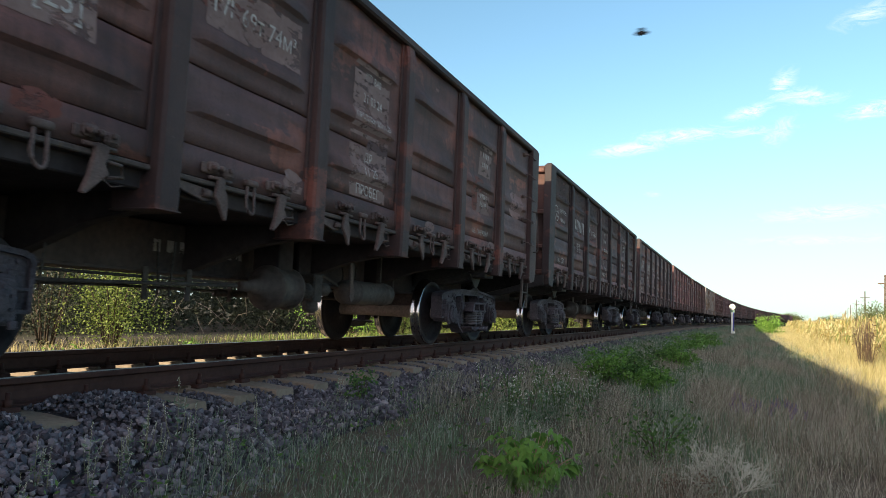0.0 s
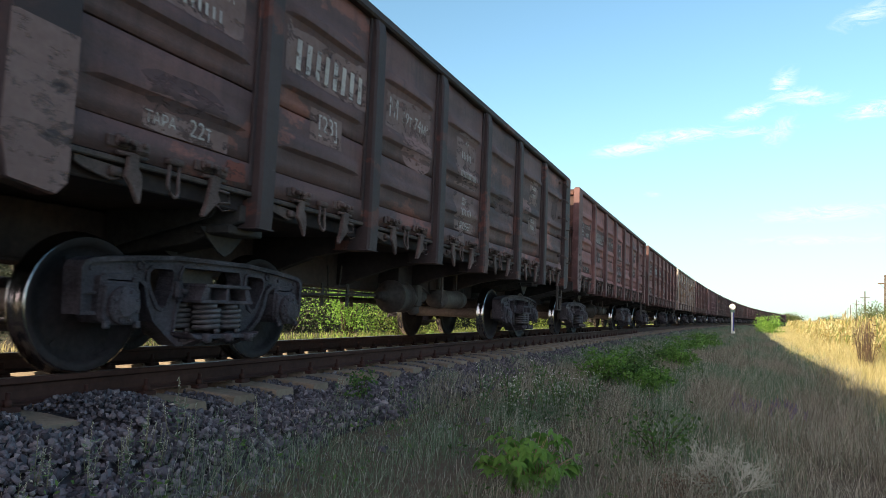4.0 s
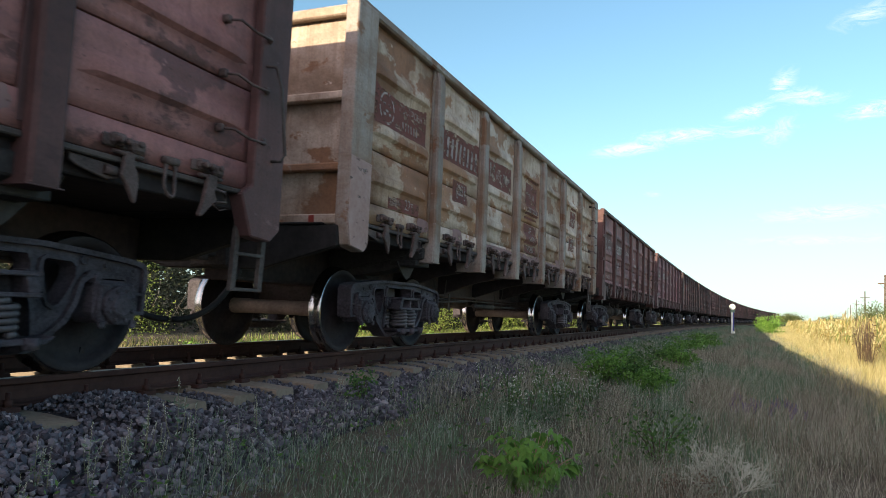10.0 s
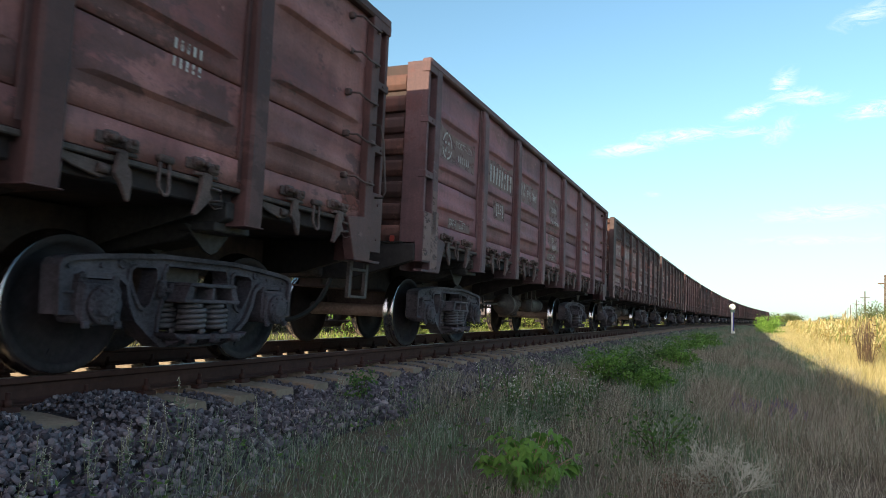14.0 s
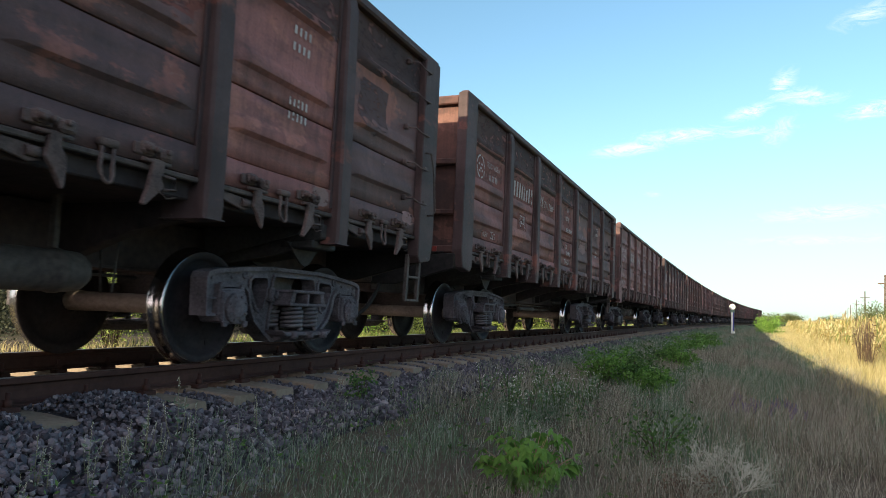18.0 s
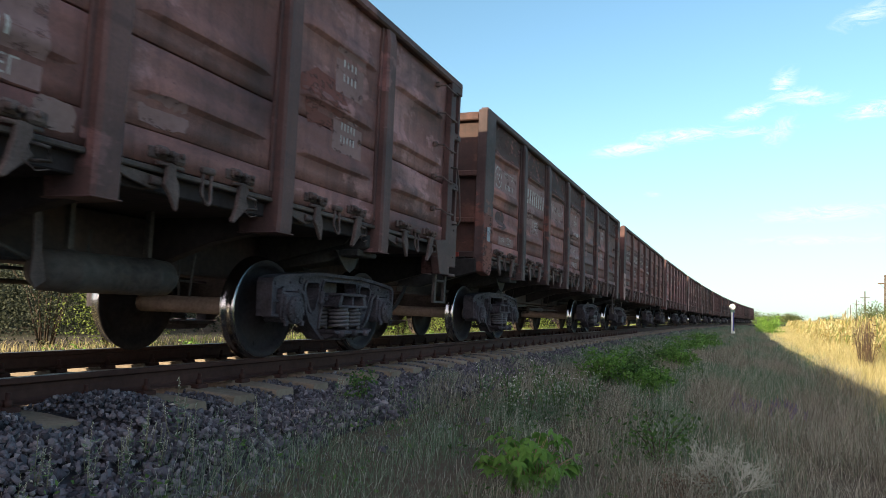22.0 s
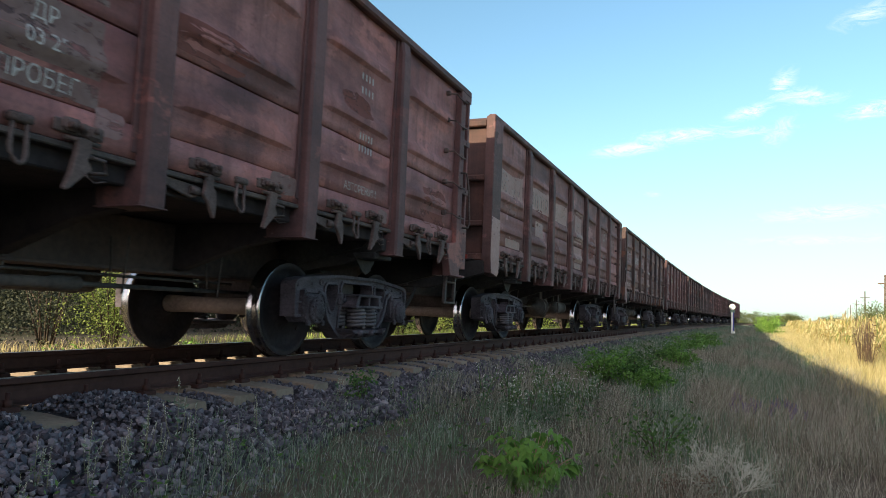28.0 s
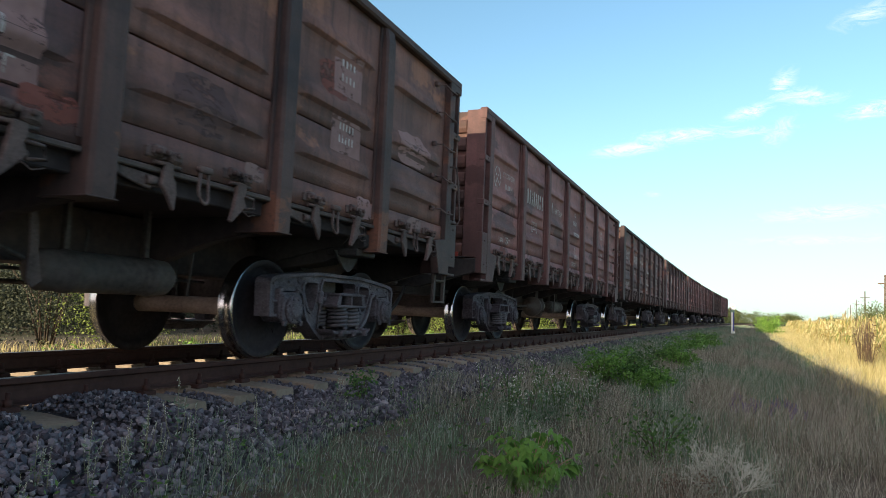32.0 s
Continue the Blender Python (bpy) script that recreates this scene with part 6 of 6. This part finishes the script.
def seed_weeds():
    """Thin upright weeds with seed heads in the ballast, and small white-flowered ones in the grass."""
    rng = random.Random(21)
    proto = {}
    for kind in range(3):
        t = thing("seed_weed", "thin grey-green weed with pale seed heads between the ballast stones", "weed", "weeds in the ballast")
        for j in range(3 + kind % 2):
            h = 0.30 * (1.0 if j == 0 else rng.uniform(0.55, 0.85))
            a, lean = rng.uniform(0, 6.28), 0.0 if j == 0 else rng.uniform(0.03, 0.07)
            top = Vector((lean * math.cos(a) + 0.006 * kind, lean * math.sin(a), h))
            bm = add_tube(bmesh.new(), [(0, 0, -0.03), (top.x * 0.7, top.y * 0.7, h * 0.45), top], 0.0019, 4)
            part("stalk", bm, M_WEEDSTEM, t)
            hd = bmesh.new()
            for k in range(15):
                q = 0.62 + 0.38 * k / 15
                bmesh.ops.create_icosphere(hd, subdivisions=0, radius=rng.uniform(0.0016, 0.0036), matrix=Matrix.Translation((top.x * q + rng.uniform(-0.007, 0.007), top.y * q + rng.uniform(-0.007, 0.007), h * q)))
            tagged(part("seed_head", hd, M_PALE, t), kind="stuff")
        r = np.random.default_rng(kind)
        p = np.stack([r.normal(0, 0.014, 46), r.normal(0, 0.014, 46), r.uniform(0, 0.20, 46)], 1)
        v, f = leaf_quads(p, r.uniform(0.006, 0.012, 46), r, -0.5, 3.0)
        tagged(part("foliage", fast_mesh("leaves", v, f), M_MIXED, t), kind="stuff")
        proto[kind] = t
    places = [(3.28, 1.88, 0.41), (3.0, 1.91, 0.32), (3.34, 1.93, 0.28), (2.59, 1.96, 0.27), (2.83, 1.96, 0.25), (2.29, 1.98, 0.26), (2.33, 2.01, 0.21), (2.96, 2.05, 0.25), (2.14, 2.08, 0.16),
              (2.7, 2.06, 0.22), (3.34, 2.21, 0.22), (3.91, 1.97, 0.28), (3.14, 2.12, 0.22), (5.29, 1.75, 0.31), (6.19, 1.82, 0.25), (7.4, 1.99, 0.3), (2.05, 2.05, 0.15), (2.5, 2.1, 0.18)]
    used = set()
    for i, (s, u, h) in enumerate(places):
        x, y, _ = on_line(s, u)
        m = Matrix.Translation((float(x), float(y), float(ballast_top(u)))) @ pose(0, 0, 0, rng.uniform(-5, 5), rng.uniform(-5, 5), rng.uniform(0, 360))
        k = i % 3
        w = copy_thing(proto[k], m) if k in used else proto[k]
        used.add(k)
        w.matrix_basis = m @ Matrix.Scale(h / 0.30, 4)
    # white flowers
    first = None
    for i in range(16):
        s, u = rng.uniform(6.6, 9.4), rng.uniform(2.5, 3.4)
        if i > 11:
            s, u = rng.uniform(15, 24), rng.uniform(2.4, 3.3)
        m = Matrix.Translation(spot(s, u)) @ pose(0, 0, 0, rng.uniform(-8, 8), rng.uniform(-8, 8), rng.uniform(0, 360))
        if first:
            copy_thing(first, m)
            continue
        first = thing("white_flower", "slender green weed with small white flowers", "wild flower", "white flowers in the grass", m=m)
        bm, fl = bmesh.new(), bmesh.new()
        r = np.random.default_rng(77)
        for k in range(7):
            a = 2 * math.pi * k / 7
            tip = Vector((0.13 * math.cos(a) * rng.uniform(0.4, 1), 0.13 * math.sin(a), rng.uniform(0.28, 0.5)))
            add_tube(bm, [(0, 0, -0.02), tip * 0.5 + Vector((0, 0, 0.04)), tip], 0.003, 4)
            for _ in range(3):
                bmesh.ops.create_icosphere(fl, subdivisions=0, radius=0.0052, matrix=Matrix.Translation(tip + Vector((rng.uniform(-0.02, 0.02), rng.uniform(-0.02, 0.02), rng.uniform(-0.05, 0.02)))))
        part("stem", bm, M_SHRUB, first)
        tagged(part("flower_head", fl, M_WHITE, first), kind="stuff")
        p = np.stack([r.normal(0, 0.05, 120), r.normal(0, 0.05, 120), r.uniform(0.02, 0.36, 120)], 1)
        v, f = leaf_quads(p, np.full(120, 0.018), r, -0.2, 2.2)
        tagged(part("foliage", fast_mesh("leaves", v, f), M_MIXED, first), kind="stuff")


def purple_flowers():
    rng = random.Random(33)
    first = None
    for i in range(26):
        m = Matrix.Translation(spot(9.4 + rng.uniform(-0.8, 0.8), 5.3 + rng.uniform(-0.35, 0.35))) @ pose(0, 0, 0, rng.uniform(-12, 12), rng.uniform(-12, 12), rng.uniform(0, 360))
        if first:
            copy_thing(first, m)
            continue
        first = thing("purple_flower", "thin grass weed with a small purple flower spike", "wild flower", "purple flowers in the grass", m=m)
        part("stem", rod([(0, 0, -0.02), (0.01, 0.01, 0.16), (0.03, 0.0, 0.33)], 0.003, 4), M_STALK, first)
        fl = bmesh.new()
        for k in range(14):
            bmesh.ops.create_icosphere(fl, subdivisions=0, radius=0.0075, matrix=Matrix.Translation((0.025 + rng.uniform(-0.02, 0.02), rng.uniform(-0.02, 0.02), 0.20 + 0.007 * k)))
        tagged(part("flower_spike", fl, M_PURPLE, first), kind="stuff")


def place_plants():
    purple_flowers()
    sprig(spot(4.45, 3.70, -0.02), 4)
    dry_weed(spot(4.95, 4.87), 2)
    bush("dry_brush", "low grey-brown dry brush in the grass", "weed", spot(4.75, 4.62), 0.24, 0.3, 900, 0.012, M_DOCK, 71, "", 4, low=0.05)
    seed_weeds()
    for i, (s, u, r, h) in enumerate([(11.9, 2.95, 0.45, 0.55), (11.6, 3.75, 0.34, 0.36), (12.6, 3.35, 0.42, 0.46), (17.5, 3.75, 0.45, 0.55), (18.8, 3.3, 0.5, 0.45), (26, 3.4, 0.7, 0.5), (31, 3.8, 0.7, 0.45), (38, 3.3, 0.8, 0.5)]):
        bush("low_shrub", "low bright green shrub in the dry grass", "shrub", spot(s, u), r, h, 1700 if i < 5 else 900, 0.034 if i < 5 else 0.06, M_SHRUB if i in (2, 4) else M_SAPLING, 40 + i, "low green shrubs", 9, low=0.05)
    bush("weed_clump", "small green weed at the foot of the ballast", "weed", spot(5.65, 1.80, 0.12), 0.14, 0.26, 240, 0.022, M_SHRUB, 61, "", 5, low=0.05)
    bush("weed_clump", "dark green weed beside the dead weed", "weed", spot(6.1, 4.35), 0.34, 0.46, 560, 0.024, M_SHRUB, 62, "", 9, low=0.05)
    # beyond the marker, on the camera's side
    bush("roadside_bush", "leafy green bush at the edge of the verge", "bush", spot(70, 7.0), 1.25, 2.0, 2600, 0.085, M_FRESH, 80, "", 9)
    for i, (s, u, r, h) in enumerate([(120, -9, 2.6, 3.4), (150, -10, 3.0, 4.2), (185, -9, 3.2, 4.4), (220, -11, 3.5, 5.0), (255, -10, 3.5, 4.6), (295, -9, 4, 5.2), (340, -8, 4, 5), (390, -9, 5, 6)]):
        bush("lineside_bush", "broad green bush beyond the curve of the track", "bush", spot(s, u), r, h, 3000, 0.08 + 0.0005 * s, M_HEDGE, 90 + i, "bushes beyond the curve", 9)
    # bushes behind the track
    for i, (s, u, r, h) in enumerate([(11.9, -8.2, 1.15, 2.3), (11.2, -9.4, 1.3, 2.6), (22.2, -8.1, 1.6, 2.7), (25.4, -7.6, 1.4, 1.6), (30, -8, 1.6, 2.0), (37, -7.4, 1.5, 1.8), (45, -8, 1.8, 2.2), (55, -7.6, 1.8, 2.2), (66, -8.4, 2, 2.4)]):
        bush("sunlit_bush", "leafy bush between the track and the woods", "bush", spot(s, u), r, h, 5200 if i < 3 else 2600, 0.036 if i < 2 else 0.05 if i < 5 else 0.075, M_WOODS if i == 1 else M_FRESH if i == 2 else M_BUSH, 120 + i, "sunlit bushes behind the track", 10)
    for i, (s, u) in enumerate([(7.8, -4.7), (10.8, -4.9), (12.6, -4.8), (16.0, -4.7), (23.0, -5.0)]):
        bush("low_plant", "low bright green plant beside the far ballast", "weed", spot(s, u), 0.34, 0.42, 340, 0.04, M_FRESH, 150 + i, "low plants behind the track", 6, low=0.05)
    k = 0
    rng = random.Random(8)
    for s in list(range(15, 60, 4)) + list(range(60, 200, 14)):
        bush("woodland_tree", "dull green small tree of the shelter belt", "tree", spot(s + rng.uniform(-1.5, 1.5), rng.uniform(-17.5, -13.5) - (4.0 if s < 24 else 0.0)), rng.uniform(2.0, 2.8), rng.uniform(4.2, 6.0), 5500 if s < 40 else 2200, 0.095 if s < 40 else 0.17, M_WOODS, 200 + k, "shelter belt", 9, True, 0.04)
        k += 1
    r = np.random.default_rng(31)
    n = 36000
    ts, tu = 13 + 303 * r.random(n) ** 1.4, r.uniform(-24, -18.5, n)
    x, y, _ = on_line(ts, tu)
    p = np.stack([x, y, -0.9 + 6.4 * r.random(n) * (0.75 + 0.25 * smooth_field(ts, tu, 3.0, 5))], 1)
    v, f = leaf_quads(p, np.interp(ts, (0, 60, 300), (0.28, 0.4, 1.0)) * r.uniform(0.7, 1.3, n), r)
    m2 = 46000
    ts, tu = 13 + 50 * r.random(m2) ** 1.5, r.uniform(-13.5, -10.2, m2)
    tu = tu - np.interp(ts, (13, 21, 24), (3.2, 3.2, 0.0))
    x, y, _ = on_line(ts, tu)
    low = smooth_field(ts * 1.5, tu * 1.5, 1.0, 6)
    p = np.stack([x, y, -0.8 + (1.2 + 2.0 * low) * r.random(m2) ** 0.8], 1)
    v2, f2 = leaf_quads(p, np.interp(ts, (0, 15, 60), (0.045, 0.06, 0.14)) * r.uniform(0.6, 1.4, m2), r)
    v, f = np.concatenate([v, v2]), np.concatenate([f, f2 + len(v)])
    me = fast_mesh("thicket", v, f)
    me.materials.append(M_WOODS)
    tagged(new("thicket", me), "dense dark thicket behind the shelter belt", "thicket", kind="stuff")
    twigs = bmesh.new()
    for _ in range(70):
        x, y, _h = on_line(rng.uniform(5, 30), rng.uniform(-11.2, -9.6))
        p = Vector((float(x), float(y), -0.75 + rng.uniform(0, 0.9)))
        d = Vector((rng.uniform(-0.8, 0.8), rng.uniform(-0.8, 0.8), rng.uniform(0.3, 1.0)))
        q = p + d * rng.uniform(0.4, 1.0)
        e = q + (d + Vector((rng.uniform(-0.6, 0.6), rng.uniform(-0.6, 0.6), rng.uniform(-0.5, 0.3)))) * 0.5
        add_tube(twigs, [p, q, e], rng.uniform(0.004, 0.009), 4, [1, 0.7, 0.3])
    tw = new("bare_twigs", finish(twigs))
    tw.data.materials.append(M_TWIG)
    tagged(tw, "grey bare twigs at the edge of the thicket", "twigs", kind="stuff")
    # trees over the field
    for i, (s, u, r, h) in enumerate([(88, 17.4, 2.2, 3.4), (97, 18.8, 2.6, 4.3), (92, 16.3, 1.5, 2.2), (135, 30, 3.0, 4.6), (330, 0.5, 5, 5.0), (345, 14, 6, 5.0), (420, 50, 7, 8)]):
        bush("field_tree", "round green tree beyond the corn field", "tree", spot(s, u), r, h, 5000, 0.05 + s * 0.0005, M_HEDGE, 300 + i, "trees beyond the field", 10, True, 0.1)


place_plants()


def build_corn():
    """Ripe corn: stalks with long hanging leaves, row by row, joined."""
    rng = np.random.default_rng(17)
    n = 9000
    s = 9.0 + 240 * rng.random(n) ** 1.7
    u = 9.3 + 26 * rng.random(n) ** 1.6
    u = 9.3 + np.round((u - 9.3) / 0.7) * 0.7 + rng.normal(0, 0.06, n)
    x, y, _ = on_line(s, u)
    z = ground_height(u)
    h = rng.uniform(1.1, 1.75, n) * (0.85 + 0.3 * smooth_field(s, u, 2.0, 12))
    big = np.interp(s, (9, 30, 120, 250), (1.0, 1.1, 1.7, 2.6))
    vs, fs, base = [], [], 0
    a = rng.uniform(0, 6.28, n)
    # stalks as three-sided tapered rods
    r = 0.012 * big
    ring = []
    for zz, k in ((-0.05, 1.0), (1.0, 0.45)):
        for j in range(3):
            w = a + j * 2.094
            ring.append(np.stack([x + r * k * np.cos(w), y + r * k * np.sin(w), z + zz * h], 1))
    v = np.stack(ring, 1).reshape(-1, 3)
    f = np.array([[0, 1, 4], [0, 4, 3], [1, 2, 5], [1, 5, 4], [2, 0, 3], [2, 3, 5]])
    vs.append(v)
    fs.append((f[None] + (np.arange(n) * 6)[:, None, None]).reshape(-1, 3))
    base = len(v)
    for k in range(9):
        b = a + (k % 2) * np.pi + rng.normal(0, 0.5, n)
        z0 = z + h * (0.12 + 0.095 * k) + rng.normal(0, 0.03, n)
        length = rng.uniform(0.35, 0.62, n) * (1 - 0.35 * (k > 6))
        wd = rng.uniform(0.011, 0.021, n) * big
        d = np.stack([np.cos(b), np.sin(b)], 1)
        e = np.stack([-np.sin(b), np.cos(b)], 1)
        pts = []
        for q, rise in ((0.0, 0.0), (0.3, 0.13), (0.65, 0.08), (1.0, -0.22)):
            c = np.stack([x + d[:, 0] * length * q, y + d[:, 1] * length * q, z0 + rise * rng.uniform(0.6, 1.6, n)], 1)
            ww = wd * (0.7 if q == 0 else 1.0 if q < 0.9 else 0.25)
            off = np.stack([e[:, 0] * ww, e[:, 1] * ww, rng.normal(0, 0.01, n)], 1)
            pts += [c - off, c + off]
        v = np.stack(pts, 1).reshape(-1, 3)
        f = np.array([[0, 1, 3], [0, 3, 2], [2, 3, 5], [2, 5, 4], [4, 5, 7], [4, 7, 6]])
        vs.append(v)
        fs.append((f[None] + base + (np.arange(n) * 8)[:, None, None]).reshape(-1, 3))
        base += len(v)
    me = fast_mesh("corn", np.concatenate(vs), np.concatenate(fs))
    me.materials.append(M_CORN)
    tagged(new("corn_field", me), "field of ripe dry corn in the evening sun", "corn field", kind="stuff")


build_corn()


def dock(at, seed, height):
    rng = random.Random(seed)
    t = thing("dried_weed", "tall dark brown dried weed before the corn", "weed", "tall dried weeds", m=Matrix.Translation(at))
    pts = []
    for k in range(13):
        a, lean = rng.uniform(0, 6.28), rng.uniform(0.08, 0.34)
        h = height * rng.uniform(0.55, 1.0)
        tip = Vector((lean * math.cos(a), lean * math.sin(a), h))
        part("stem", add_tube(bmesh.new(), [(0.05 * math.cos(a), 0.05 * math.sin(a), -0.05), tip * 0.5 + Vector((0, 0, 0.05)), tip], 0.0075, 5, [1, 0.8, 0.4]), M_BARK, t)
        for _ in range(50):
            q = rng.uniform(0.25, 1.0)
            pts.append(tuple(tip * q + Vector((rng.gauss(0, 0.05), rng.gauss(0, 0.05), rng.gauss(0, 0.03)))))
    r = np.random.default_rng(seed)
    v, f = leaf_quads(np.array(pts), r.uniform(0.012, 0.032, len(pts)), r, 0.4)
    tagged(part("seed_head", fast_mesh("seed_heads", v, f), M_DOCK, t), kind="stuff")


for k_, (s_, u_, h_) in enumerate([(22.8, 8.25, 1.75), (23.8, 8.5, 1.6), (22.0, 8.3, 1.5)]):
    dock(spot(s_, u_), 400 + k_, h_)

# ---- line-side things ----
M_WHITEPAINT = plain("white_enamel", (0.78, 0.86, 0.80), (0.70, 0.77, 0.72), 10, 0.5, 0, 0.1)
M_BLUEPAINT = plain("blue_enamel", (0.07, 0.10, 0.32), (0.06, 0.08, 0.25), 10, 0.5, 0, 0.1)
M_GREENPAINT = plain("green_enamel", (0.18, 0.30, 0.22), (0.14, 0.24, 0.18), 10, 0.5, 0, 0.1)
M_DARKPAINT = plain("dark_enamel", (0.05, 0.05, 0.05), (0.08, 0.08, 0.08), 10, 0.5, 0, 0.1)
M_POLE = plain("grey_pole_wood", (0.132, 0.108, 0.084), (0.09, 0.072, 0.057), 8, 0.9, 0, 0.5)


def marker_post():
    t = thing("marker_post", "white lineside marker post with a round white board", "marker post", m=line_pose(62.0, 4.12, float(ground_height(4.12))))
    post = box(-0.11, 0.03, -0.06, 0.06, -0.1, 2.1, 0.015)
    part("post", post, M_WHITEPAINT, t)
    part("side_board", box(0.03, 0.12, -0.06, 0.06, 0.35, 2.0, 0.01), M_BLUEPAINT, t, "dark blue edge board")
    disc = add_lathe(bmesh.new(), [(-0.11, 0.02), (-0.11, 0.225), (-0.09, 0.24), (-0.07, 0.24), (-0.065, 0.215), (-0.065, 0.02)], "y", 28, (-0.02, 0, 2.31))
    part("round_board", disc, M_WHITEPAINT, t)
    part("symbol", box(-0.06, 0.08, -0.125, -0.112, 2.34, 2.41, 0.002), M_DARKPAINT, t, "small dark symbol")
    part("collar", box(-0.17, 0.15, -0.065, 0.065, 1.86, 2.06, 0.01), M_GREENPAINT, t, "pale green collar")
    part("foot_plate", box(0.02, 0.19, -0.09, -0.065, 0.12, 0.36, 0.005), M_WHITEPAINT, t)


marker_post()


def poles():
    first = None
    for k, (s, u) in enumerate(((101, 19.7), (150, 21.8), (198, 22.7), (247, 22.7), (296, 21.5), (345, 19.2), (394, 15.5))):
        m = line_pose(s, u, -0.7) @ pose(0, 0, 0, 0, (0.6, -0.4, 1.0, -0.8)[k % 4], 0)
        if first:
            copy_thing(first, m)
            continue
        first = thing("utility_pole", "grey wooden utility pole with a crossarm", "utility pole", "poles along the field", m=m)
        part("pole", rod([(0, 0, -0.3), (0, 0, 4), (0.02, 0, 7.7)], 0.10, 9), M_POLE, first)
        part("crossarm", box(-0.75, 0.75, -0.06, 0.06, 6.55, 6.68, 0.01), M_POLE, first)
        part("brace", rod([(-0.5, -0.07, 6.55), (0, -0.13, 6.0)], 0.025, 5), M_POLE, first)
        for x in (-0.68, -0.3, 0.3, 0.68):
            part("insulator", add_lathe(bmesh.new(), [(6.68, 0.02), (6.74, 0.05), (6.82, 0.055), (6.88, 0.03)], "z", 8, (x, 0, 0)), M_WHITEPAINT, first)


poles()


def insect():
    t = thing("flying_insect", "small dark flying insect in the air", "insect")
    part("body", add_lathe(bmesh.new(), [(-0.009, 0.0005), (-0.006, 0.0028), (0.0, 0.0032), (0.005, 0.0024), (0.009, 0.0006)], "x", 10), M_DARKPAINT, t)
    for s in (1, -1):
        part("wing", add_poly(bmesh.new(), [(-0.003, 0.001 * s), (0.003, 0.001 * s), (0.004, 0.011 * s), (0.0, 0.014 * s), (-0.004, 0.010 * s)], "z", 0.002, 0.0023), M_DARKPAINT, t)
    return t


INSECT = insect()


# ---- what moves ----
INSECT_AT, INSECT_NEXT = (4.751, 0.921, 0.920), (5.10, 0.90, 0.93)


def motions():
    for n, w in WAGONS.items():
        walk(w, wagon_rows(n))
        sets = [o for o in w.children if o.name.split(".")[0] == "wheelset"]
        for o in sets:
            at = o.matrix_basis.translation.copy()
            rows = []
            for i in range(int(SECONDS * 10) + 1):
                t = i / 10
                turn = (train_at(t) - train_at(0.0)) / WHEEL_R
                rows.append((t, Matrix.Translation(at) @ Matrix.Rotation(-turn, 4, "X")))
            walk(o, rows)
    walk(INSECT, [(0.0, pose(*INSECT_AT)), (0.1, pose(*INSECT_NEXT)), (0.5, pose(7.6, -0.6, 1.1)), (1.5, pose(11.0, -4.0, 1.6)), (SECONDS, pose(40.0, -60.0, 3.0))])


motions()
